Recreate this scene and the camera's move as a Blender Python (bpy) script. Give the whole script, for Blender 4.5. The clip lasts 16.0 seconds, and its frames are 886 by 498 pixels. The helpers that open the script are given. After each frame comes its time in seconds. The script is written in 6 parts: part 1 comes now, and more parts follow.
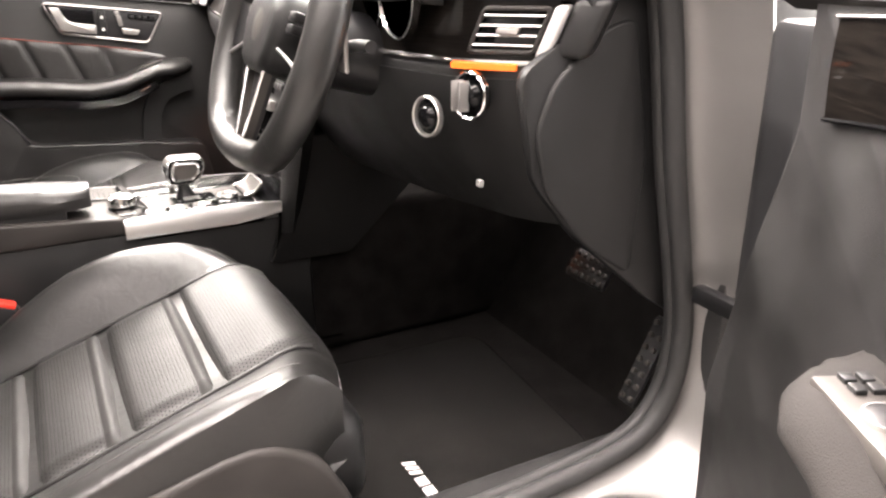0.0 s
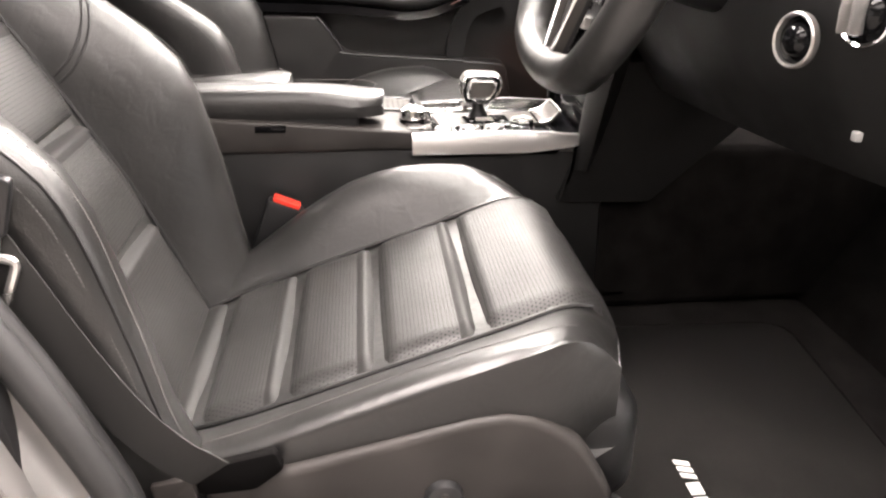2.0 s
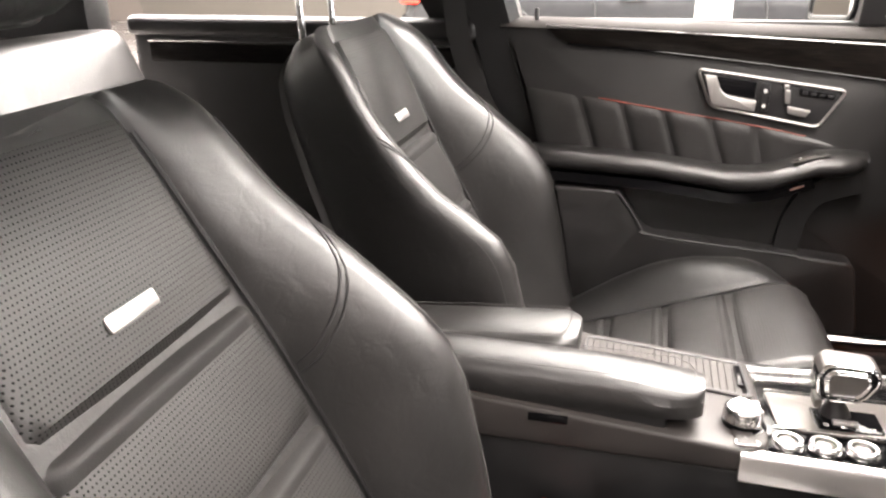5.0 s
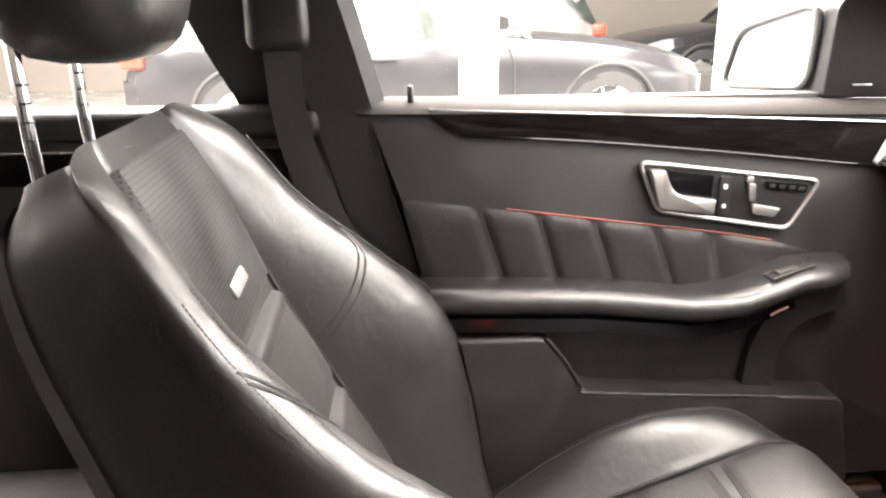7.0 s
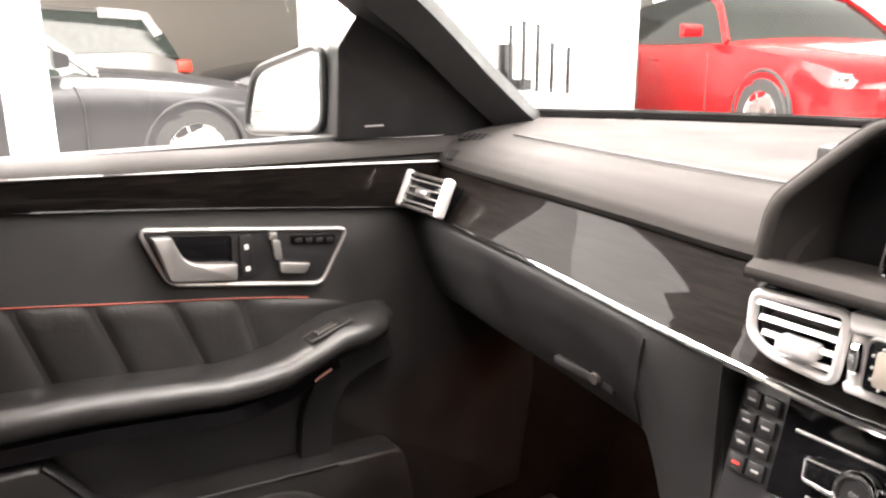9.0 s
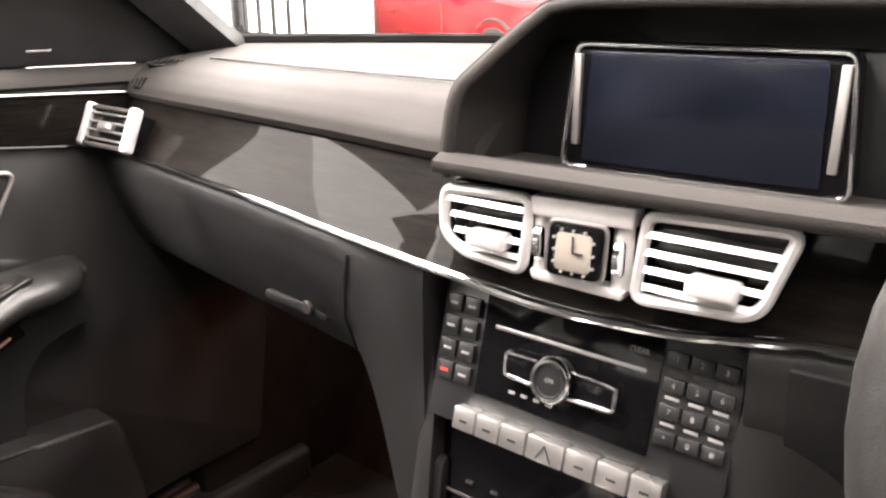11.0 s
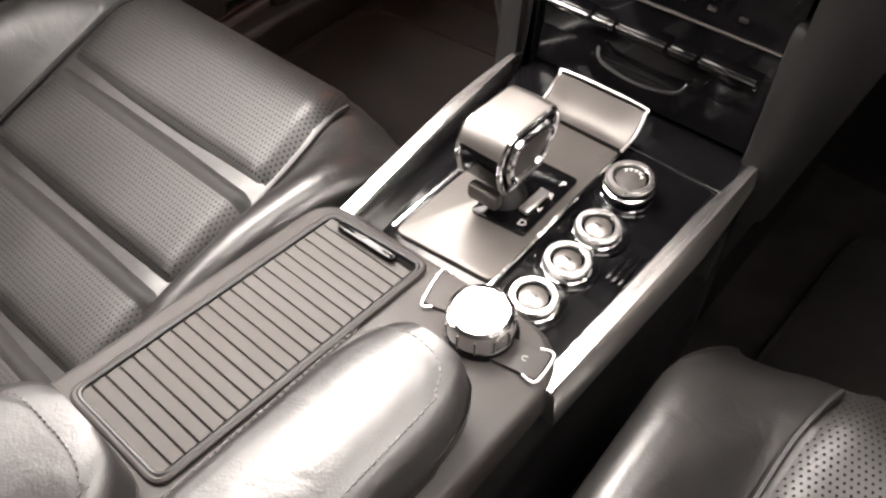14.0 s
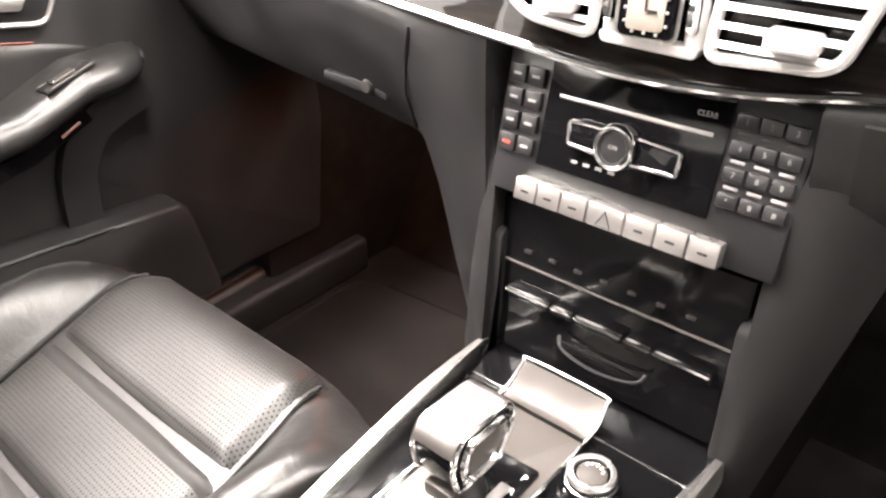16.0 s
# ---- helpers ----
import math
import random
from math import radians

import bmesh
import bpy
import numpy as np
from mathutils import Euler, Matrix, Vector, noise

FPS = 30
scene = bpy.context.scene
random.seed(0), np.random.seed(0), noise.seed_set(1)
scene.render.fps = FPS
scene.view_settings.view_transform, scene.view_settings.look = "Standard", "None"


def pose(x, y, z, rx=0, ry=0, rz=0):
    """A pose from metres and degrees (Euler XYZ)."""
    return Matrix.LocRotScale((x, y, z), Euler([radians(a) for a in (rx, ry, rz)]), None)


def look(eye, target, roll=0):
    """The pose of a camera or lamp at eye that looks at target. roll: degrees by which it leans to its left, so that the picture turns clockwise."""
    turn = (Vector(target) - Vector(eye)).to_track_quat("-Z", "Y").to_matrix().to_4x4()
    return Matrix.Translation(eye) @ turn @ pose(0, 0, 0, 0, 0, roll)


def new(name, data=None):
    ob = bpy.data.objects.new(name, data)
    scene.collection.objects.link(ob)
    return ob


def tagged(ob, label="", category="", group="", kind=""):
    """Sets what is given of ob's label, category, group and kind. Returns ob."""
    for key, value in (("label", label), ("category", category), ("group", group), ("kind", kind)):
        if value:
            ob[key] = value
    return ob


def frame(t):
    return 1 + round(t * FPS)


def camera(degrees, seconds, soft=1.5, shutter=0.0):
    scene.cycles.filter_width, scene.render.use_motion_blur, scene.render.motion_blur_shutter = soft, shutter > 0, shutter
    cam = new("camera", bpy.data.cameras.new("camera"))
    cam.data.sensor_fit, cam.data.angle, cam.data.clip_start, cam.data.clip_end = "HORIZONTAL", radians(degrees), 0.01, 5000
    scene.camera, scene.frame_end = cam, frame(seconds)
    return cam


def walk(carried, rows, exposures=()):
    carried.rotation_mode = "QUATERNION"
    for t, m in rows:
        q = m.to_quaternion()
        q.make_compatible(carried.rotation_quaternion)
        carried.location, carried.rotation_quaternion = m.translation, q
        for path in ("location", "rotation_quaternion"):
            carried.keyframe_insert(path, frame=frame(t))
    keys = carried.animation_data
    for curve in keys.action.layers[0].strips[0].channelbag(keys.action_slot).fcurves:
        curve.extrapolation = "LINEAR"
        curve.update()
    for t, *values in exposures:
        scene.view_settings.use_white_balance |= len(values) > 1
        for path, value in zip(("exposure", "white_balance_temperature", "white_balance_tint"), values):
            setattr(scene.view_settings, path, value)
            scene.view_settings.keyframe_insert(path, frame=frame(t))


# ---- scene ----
cam = camera(59.5, 16.0, soft=2.4)
PATH = [
    (0, (1.512, -0.099, 1.042), (-0.151, 0.765, 0.345), -0.7),
    (0.5, (1.535, -0.076, 1.024), (-0.207, 0.581, 0.294), -0.4),
    (1, (1.511, -0.096, 1.016), (-0.284, 0.352, 0.256), -0.2),
    (1.5, (1.439, -0.098, 1.003), (-0.368, 0.217, 0.206), -0.0),
    (2, (1.351, -0.073, 0.98), (-0.46, 0.11, 0.151), 0.2),
    (2.5, (1.244, 0.027, 0.986), (-0.56, -0.064, 0.127), -1.1),
    (3, (1.17, 0.025, 1.018), (-0.62, -0.179, 0.149), -1.0),
    (3.5, (1.12, -0.002, 1.055), (-0.646, -0.361, 0.187), -0.8),
    (4, (1.086, -0.035, 1.111), (-0.665, -0.496, 0.263), -0.8),
    (4.5, (1.039, -0.067, 1.159), (-0.734, -0.581, 0.391), -1.1),
    (4.7, (1.01, -0.091, 1.175), (-0.774, -0.611, 0.436), -0.9),
    (6.8, (0.412, -0.438, 1.184), (-1.494, -0.311, 0.591), -0.3),
    (7, (0.372, -0.434, 1.168), (-1.531, -0.256, 0.579), -0.4),
    (7.5, (0.289, -0.416, 1.135), (-1.582, -0.009, 0.558), -0.3),
    (8, (0.271, -0.371, 1.133), (-1.529, 0.295, 0.571), -0.3),
    (8.5, (0.254, -0.319, 1.149), (-1.466, 0.543, 0.604), -0.2),
    (9, (0.254, -0.241, 1.172), (-1.357, 0.826, 0.66), -0.2),
    (9.5, (0.269, -0.182, 1.157), (-1.208, 1.08, 0.681), -0.4),
    (9.7, (0.267, -0.159, 1.152), (-1.144, 1.179, 0.685), -0.4),
    (11.8, (0.242, -0.168, 1.103), (-0.856, 1.28, 0.268), -1.0),
    (12, (0.237, -0.173, 1.102), (-0.836, 1.236, 0.174), -1.4),
    (12.5, (0.236, -0.183, 1.087), (-0.796, 1.114, -0.032), -1.2),
    (13, (0.243, -0.209, 1.059), (-0.743, 0.976, -0.215), -1.1),
    (13.5, (0.242, -0.223, 1.049), (-0.676, 0.827, -0.384), -1.4),
    (14, (0.24, -0.227, 1.055), (-0.63, 0.743, -0.462), -1.5),
    (14.5, (0.242, -0.222, 1.051), (-0.619, 0.733, -0.48), -1.6),
    (15, (0.243, -0.217, 1.055), (-0.669, 0.822, -0.39), -0.8),
    (15.5, (0.238, -0.202, 1.063), (-0.781, 0.985, -0.183), -0.3),
    (16, (0.259, -0.186, 1.087), (-0.889, 1.077, 0.045), -1.6),
]
# the camera's automatic exposure, in stops
EXPOSURES = [(0.0, 2.05), (1.5, 2.0), (3.5, 1.85), (4.5, 1.75), (7.0, 2.35), (8.0, 2.34), (8.5, 2.16), (9.5, 1.48), (12.0, 2.0), (13.0, 2.08), (13.5, 1.5), (14.0, 1.2), (14.6, 1.0), (15.0, 1.05), (15.4, 1.4), (16.0, 2.43)]
walk(cam, [(t, look(eye, target, roll)) for t, eye, target, roll in PATH], EXPOSURES)

# ---- light ----
world = bpy.data.worlds.new("world")
scene.world = world
world.use_nodes = True
world.node_tree.nodes["Background"].inputs[0].default_value = (1.0, 0.92, 0.87, 1)
world.node_tree.nodes["Background"].inputs[1].default_value = 0.1


def area_lamp(name, place, target, sx, sy, watts, colour=(1.0, 0.95, 0.9)):
    d = bpy.data.lights.new(name, "AREA")
    d.shape, d.size, d.size_y, d.energy, d.color = "RECTANGLE", sx, sy, watts, colour
    ob = new(name, d)
    ob.matrix_world = look(place, target)
    return ob


# assumed ceiling lamp rows, set to fit highlights, and added fill for window daylight
LAMP_ROWS = ((-6.2, 600, 3.0, -1.2), (-3.5, 950, 2.4, -1.2), (-1.7, 1150, 1.2, -1.2), (1.1, 450, 1.5, 2.6), (4.2, 200, 2.4, 2.2))
for lamp_x, watts, wide, lamp_y in LAMP_ROWS:
    area_lamp("ceiling_light", (lamp_x, lamp_y, 3.90), (lamp_x, lamp_y, 0.0), wide, 10.4, watts, (1.0, 0.888, 0.845))
area_lamp("window_light", (-1.0, 11.85, 2.0), (-1.0, 0.0, 1.6), 20.0, 3.0, 800, (1.0, 0.955, 0.935))
area_lamp("footwell_light", (-0.42, 0.50, 0.72), (-0.42, 0.60, 0.3), 0.03, 0.03, 0.25, (1.0, 0.25, 0.07))

# ---- materials ----
def nodes_of(name):
    m = bpy.data.materials.new(name)
    m.use_nodes = True
    t = m.node_tree
    return m, t, t.nodes["Principled BSDF"]


def mixed(t, fac, a, b):
    n = t.nodes.new("ShaderNodeMix")
    n.data_type = "RGBA"
    t.links.new(fac, n.inputs[0])
    n.inputs[6].default_value, n.inputs[7].default_value = (*a, 1), (*b, 1)
    return n.outputs[2]


def ranged(t, val, lo, hi, a=0.3, b=0.7):
    n = t.nodes.new("ShaderNodeMapRange")
    t.links.new(val, n.inputs[0])
    for i, v in enumerate((a, b, lo, hi)):
        n.inputs[i + 1].default_value = v
    return n.outputs[0]


def math_node(t, op, a, b=None):
    n = t.nodes.new("ShaderNodeMath")
    n.operation = op
    for i, v in enumerate((a, b)):
        if v is None:
            continue
        if isinstance(v, (int, float)):
            n.inputs[i].default_value = v
        else:
            t.links.new(v, n.inputs[i])
    return n.outputs[0]


def surface(name, base, rough, metal=0.0, coat=0.0, grain=900.0, depth=0.0003, wave=14.0, vary=0.25, cells=False, spec=0.5, stretch=(1, 1, 1), wrinkle=0.0):
    """A surface with a fine grain in its relief and a broad unevenness in colour and gloss."""
    m, t, p = nodes_of(name)
    co = t.nodes.new("ShaderNodeTexCoord")
    mp = t.nodes.new("ShaderNodeMapping")
    mp.inputs[3].default_value = stretch
    t.links.new(co.outputs["Object"], mp.inputs[0])
    big = t.nodes.new("ShaderNodeTexNoise")
    big.inputs["Scale"].default_value, big.inputs["Detail"].default_value = wave, 5
    t.links.new(mp.outputs[0], big.inputs["Vector"])
    lo = tuple(c * (1 - vary) for c in base)
    hi = tuple(min(1, c * (1 + vary)) for c in base)
    t.links.new(mixed(t, ranged(t, big.outputs[0], 0, 1), lo, hi), p.inputs["Base Color"])
    t.links.new(ranged(t, big.outputs[0], max(0.02, rough * 0.82), min(1, rough * 1.2)), p.inputs["Roughness"])
    p.inputs["Metallic"].default_value = metal
    p.inputs["Coat Weight"].default_value = coat
    p.inputs["Coat Roughness"].default_value = 0.04
    p.inputs["Specular IOR Level"].default_value = spec
    if depth:
        if cells:
            fine = t.nodes.new("ShaderNodeTexVoronoi")
            fine.inputs["Scale"].default_value = grain
        else:
            fine = t.nodes.new("ShaderNodeTexNoise")
            fine.inputs["Scale"].default_value, fine.inputs["Detail"].default_value = grain, 3
        t.links.new(mp.outputs[0], fine.inputs["Vector"])
        b = t.nodes.new("ShaderNodeBump")
        b.inputs["Strength"].default_value, b.inputs["Distance"].default_value = 0.5, depth
        t.links.new(fine.outputs[0], b.inputs["Height"])
        t.links.new(b.outputs[0], p.inputs["Normal"])
        if wrinkle:
            soft = t.nodes.new("ShaderNodeTexNoise")
            soft.inputs["Scale"].default_value, soft.inputs["Detail"].default_value, soft.inputs["Distortion"].default_value = 38, 4, 0.8
            t.links.new(mp.outputs[0], soft.inputs["Vector"])
            w = t.nodes.new("ShaderNodeBump")
            w.inputs["Strength"].default_value, w.inputs["Distance"].default_value = 0.6, wrinkle
            t.links.new(soft.outputs[0], w.inputs["Height"])
            t.links.new(w.outputs[0], b.inputs["Normal"])
    return m


def perforated(name, base, rough, axes, pitch=0.0047):
    """Leather punched with staggered rows of small holes; axes: the two object axes that the rows follow."""
    m, t, p = nodes_of(name)
    co = t.nodes.new("ShaderNodeTexCoord")
    sep = t.nodes.new("ShaderNodeSeparateXYZ")
    t.links.new(co.outputs["Object"], sep.inputs[0])
    u = math_node(t, "MULTIPLY", sep.outputs[axes[0]], 1 / pitch)
    v = math_node(t, "MULTIPLY", sep.outputs[axes[1]], 1 / pitch)
    row = math_node(t, "FLOOR", v)
    u = math_node(t, "ADD", u, math_node(t, "MULTIPLY", row, 0.5))
    du = math_node(t, "SUBTRACT", math_node(t, "FRACT", u), 0.5)
    dv = math_node(t, "SUBTRACT", math_node(t, "FRACT", v), 0.5)
    d = math_node(t, "ADD", math_node(t, "MULTIPLY", du, du), math_node(t, "MULTIPLY", dv, dv))
    hole = ranged(t, d, 1, 0, 0.019, 0.053)
    big = t.nodes.new("ShaderNodeTexNoise")
    big.inputs["Scale"].default_value, big.inputs["Detail"].default_value = 11, 5
    t.links.new(co.outputs["Object"], big.inputs["Vector"])
    body = mixed(t, ranged(t, big.outputs[0], 0, 1), tuple(c * 0.8 for c in base), tuple(c * 1.25 for c in base))
    mx = t.nodes.new("ShaderNodeMix")
    mx.data_type = "RGBA"
    t.links.new(hole, mx.inputs[0])
    t.links.new(body, mx.inputs[6])
    mx.inputs[7].default_value = (0.002, 0.002, 0.002, 1)
    t.links.new(mx.outputs[2], p.inputs["Base Color"])
    t.links.new(ranged(t, big.outputs[0], rough * 0.85, rough * 1.2), p.inputs["Roughness"])
    t.links.new(ranged(t, hole, 0.5, 0.02, 0.0, 1.0), p.inputs["Specular IOR Level"])
    b = t.nodes.new("ShaderNodeBump")
    b.inputs["Strength"].default_value, b.inputs["Distance"].default_value = 0.45, 0.0008
    t.links.new(math_node(t, "SUBTRACT", 1.0, hole), b.inputs["Height"])
    t.links.new(b.outputs[0], p.inputs["Normal"])
    return m


def glowing(name, colour, strength):
    m, t, p = nodes_of(name)
    p.inputs["Base Color"].default_value = (*colour, 1)
    p.inputs["Emission Color"].default_value = (*colour, 1)
    p.inputs["Emission Strength"].default_value = strength
    return m


def clear_glass(name, tint=(1, 1, 1)):
    m, t, p = nodes_of(name)
    out = t.nodes["Material Output"]
    tr = t.nodes.new("ShaderNodeBsdfTransparent")
    tr.inputs[0].default_value = (*tint, 1)
    gl = t.nodes.new("ShaderNodeBsdfGlossy")
    gl.inputs["Roughness"].default_value = 0.01
    lw = t.nodes.new("ShaderNodeLayerWeight")
    lw.inputs[0].default_value = 0.5
    sheen = math_node(t, "ADD", math_node(t, "MULTIPLY", math_node(t, "POWER", lw.outputs["Facing"], 5.0), 0.25), 0.008)
    mx = t.nodes.new("ShaderNodeMixShader")
    t.links.new(sheen, mx.inputs[0])
    t.links.new(tr.outputs[0], mx.inputs[1])
    t.links.new(gl.outputs[0], mx.inputs[2])
    t.links.new(mx.outputs[0], out.inputs[0])
    return m


def ash_wood(name):
    """Black-brown ash veneer under a thick gloss lacquer."""
    m, t, p = nodes_of(name)
    co = t.nodes.new("ShaderNodeTexCoord")
    mp = t.nodes.new("ShaderNodeMapping")
    mp.inputs[3].default_value = (6, 6, 90)
    t.links.new(co.outputs["Object"], mp.inputs[0])
    n = t.nodes.new("ShaderNodeTexNoise")
    n.inputs["Scale"].default_value, n.inputs["Detail"].default_value, n.inputs["Distortion"].default_value = 3.5, 8, 0.6
    t.links.new(mp.outputs[0], n.inputs["Vector"])
    t.links.new(mixed(t, ranged(t, n.outputs[0], 0, 1, 0.35, 0.68), (0.0025, 0.0022, 0.002), (0.008, 0.0066, 0.0056)), p.inputs["Base Color"])
    p.inputs["Roughness"].default_value = 0.4
    p.inputs["Specular IOR Level"].default_value = 0.02
    p.inputs["Coat Weight"].default_value = 0.15
    p.inputs["Coat Roughness"].default_value = 0.025
    return m


RIB_LEATHER = surface("rib_leather", (0.0135, 0.0132, 0.0127), 0.62, grain=650, depth=0.00018, spec=0.26, wave=9, cells=True)
LEATHER = surface("black_leather", (0.0125, 0.0123, 0.0118), 0.37, grain=650, depth=0.00018, spec=0.68, wrinkle=0.0016, wave=9, cells=True)
PERF_SEAT = perforated("perforated_seat_leather", (0.0145, 0.0143, 0.0136), 0.43, (0, 1))
PERF_BACK = perforated("perforated_back_leather", (0.0145, 0.0143, 0.0136), 0.43, (0, 2))
# darker than the seat leather: crease shade put into the seams' and piping's colour
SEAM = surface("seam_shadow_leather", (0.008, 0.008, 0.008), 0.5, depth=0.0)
THREAD = surface("grey_thread", (0.085, 0.083, 0.08), 0.7, grain=2000, depth=0.0002)
SOFT = surface("soft_black_plastic", (0.0078, 0.0078, 0.008), 0.46, grain=1100, depth=0.0004, cells=True, spec=0.42)
DOOR_SOFT = surface("door_lining_plastic", (0.0105, 0.0102, 0.01), 0.47, grain=1100, depth=0.0004, cells=True)
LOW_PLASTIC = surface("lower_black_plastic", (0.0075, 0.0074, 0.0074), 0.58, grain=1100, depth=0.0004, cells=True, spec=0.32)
DASH_TOP = surface("dash_top_plastic", (0.0180, 0.0168, 0.0156), 0.8, grain=900, depth=0.0005, cells=True, spec=0.15, vary=0.05, wave=5)
HARD = surface("hard_black_plastic", (0.009, 0.009, 0.0095), 0.38, grain=1400, depth=0.0003)
GREY = surface("dark_grey_trim", (0.026, 0.0235, 0.022), 0.5, grain=1600, depth=0.0002, spec=0.28)
SLAT = surface("grey_slat_plastic", (0.036, 0.0333, 0.0305), 0.55, grain=1600, depth=0.0002, spec=0.25)
PIANO = surface("black_lacquer", (0.003, 0.003, 0.0034), 0.10, coat=0.0, grain=300, depth=0.0, spec=0.22)
RUBBER = surface("black_rubber", (0.018, 0.018, 0.018), 0.55, grain=700, depth=0.0004)
CARPET = surface("black_carpet", (0.0108, 0.0100, 0.0096), 0.95, grain=900, depth=0.003, wave=20, vary=0.4, spec=0.02)
MATPILE = surface("black_mat_pile", (0.0108, 0.0102, 0.0097), 0.95, grain=700, depth=0.003, wave=16, vary=0.35, spec=0.06)
CHROME = surface("polished_chrome", (0.82, 0.82, 0.82), 0.12, metal=1.0, grain=200, depth=0.0, vary=0.05)
ALU = surface("brushed_aluminium", (0.74, 0.73, 0.715), 0.27, metal=1.0, grain=1200, depth=0.0002, vary=0.1, stretch=(1, 0.06, 1))
SATIN = surface("satin_silver", (0.5, 0.49, 0.475), 0.32, metal=0.9, grain=1500, depth=0.0001, vary=0.06)
VENT_SILVER = surface("silver_painted_plastic", (0.62, 0.61, 0.60), 0.34, metal=0.4, grain=1500, depth=0.0001, vary=0.06)
SMOKE = surface("smoked_satin_metal", (0.07, 0.065, 0.06), 0.42, metal=0.5, grain=1500, depth=0.0001, vary=0.08)
LEVER_SATIN = surface("lever_satin_silver", (0.21, 0.20, 0.19), 0.38, metal=1.0, grain=1500, depth=0.0001, vary=0.08)
WOOD = ash_wood("black_ash_veneer")
BELT = surface("belt_webbing", (0.013, 0.0125, 0.012), 0.7, grain=1500, depth=0.0008, stretch=(1, 1, 0.25))
PAINT = surface("silver_paint", (0.15, 0.145, 0.14), 0.36, metal=0.4, coat=0.3, grain=2500, depth=0.0, vary=0.06)
PRINT = surface("dim_grey_print", (0.22, 0.22, 0.215), 0.6, grain=500, depth=0.0)
LABEL = surface("pale_print", (0.62, 0.62, 0.6), 0.6, grain=500, depth=0.0)
RED = surface("red_plastic", (0.62, 0.035, 0.02), 0.35, grain=900, depth=0.0001)
GLASS = clear_glass("window_glass", (0.93, 0.95, 0.94))
SCREEN = surface("dark_screen", (0.004, 0.005, 0.009), 0.2, grain=100, depth=0.0, spec=0.4)
MIRROR = surface("mirror_glass", (0.92, 0.92, 0.92), 0.015, metal=1.0, grain=50, depth=0.0, vary=0.01)
HEADLINER = surface("dark_headliner", (0.045, 0.044, 0.042), 0.9, grain=800, depth=0.001)
AMBER = glowing("amber_light_line", (1.0, 0.16, 0.01), 0.16)
FLOOR_TILE = surface("showroom_floor", (0.22, 0.21, 0.20), 0.25, grain=40, depth=0.0002, wave=2.0, vary=0.12)
WALL_WHITE = surface("white_wall", (0.8, 0.8, 0.79), 0.7, grain=60, depth=0.0006, wave=1.5, vary=0.05)
WALL_BEIGE = surface("beige_wall", (0.14, 0.124, 0.108), 0.7, grain=60, depth=0.0006, wave=1.5, vary=0.06)
CEIL = surface("ceiling_paint", (0.5, 0.49, 0.48), 0.8, grain=60, depth=0.0006, wave=1.5, vary=0.05)
# near-black: shade of gaps and slots put into the colour; also the screen rubber
SLOT_BLACK = surface("shutter_gap_black", (0.0022, 0.002, 0.002), 0.8, grain=900, depth=0.0, spec=0.05)
TYRE = surface("tyre_rubber", (0.02, 0.02, 0.02), 0.75, grain=300, depth=0.001)

# ---- building blocks ----
ORIGIN = {}


def thing(name, place, label, category, group="", kind=""):
    ob = new(name)
    ob.location = place
    ob.empty_display_size = 0.1
    ORIGIN[ob] = Vector(place)
    return tagged(ob, label, category, group, kind)


def part(name, bm, material, parent, label="", smooth=40, turn=None, kind=""):
    """Links a bmesh as one mesh under a thing or a part; turn moves its points first."""
    if turn is not None:
        bmesh.ops.transform(bm, matrix=turn, verts=bm.verts)
    bmesh.ops.recalc_face_normals(bm, faces=bm.faces)
    me = bpy.data.meshes.new(name)
    bm.to_mesh(me)
    bm.free()
    me.materials.append(material)
    me.polygons.foreach_set("use_smooth", [smooth > 0] * len(me.polygons))
    if 0 < smooth < 180:
        me.set_sharp_from_angle(angle=radians(smooth))
    ob = new(name, me)
    if parent is not None:
        ob.parent = parent
        ob.matrix_parent_inverse = Matrix.Translation(-ORIGIN.get(parent, Vector((0, 0, 0))))
    return tagged(ob, label, kind=kind) if (label or kind) else ob


def setting(name, bm, material, label, category, smooth=40):
    return tagged(part(name, bm, material, None, smooth=smooth), label, category, kind="structure")


def box(x0, x1, y0, y1, z0, z1, bevel=0.003, seg=2):
    bm = bmesh.new()
    bmesh.ops.create_cube(bm, size=1)
    m = Matrix.LocRotScale(((x0 + x1) / 2, (y0 + y1) / 2, (z0 + z1) / 2), None, (abs(x1 - x0), abs(y1 - y0), abs(z1 - z0)))
    bmesh.ops.transform(bm, matrix=m, verts=bm.verts)
    if bevel:
        b = min(bevel, 0.45 * min(abs(x1 - x0), abs(y1 - y0), abs(z1 - z0)))
        bmesh.ops.bevel(bm, geom=list(bm.edges), offset=b, segments=seg, affect="EDGES", profile=0.5)
    return bm


def joined(*bms):
    out = bmesh.new()
    for b in bms:
        me = bpy.data.meshes.new("t")
        b.to_mesh(me)
        b.free()
        out.from_mesh(me)
        bpy.data.meshes.remove(me)
    return out


def loft(rings, caps=True, closed=True):
    bm = bmesh.new()
    rows = [[bm.verts.new(p) for p in r] for r in rings]
    n = len(rows[0])
    for a, b in zip(rows, rows[1:]):
        for i in range(n if closed else n - 1):
            j = (i + 1) % n
            bm.faces.new((a[i], a[j], b[j], b[i]))
    if caps:
        ends = [bm.faces.new(rows[0][::-1]), bm.faces.new(rows[-1])]
        if n > 4:
            bmesh.ops.triangulate(bm, faces=ends, ngon_method="EAR_CLIP")
    return bm


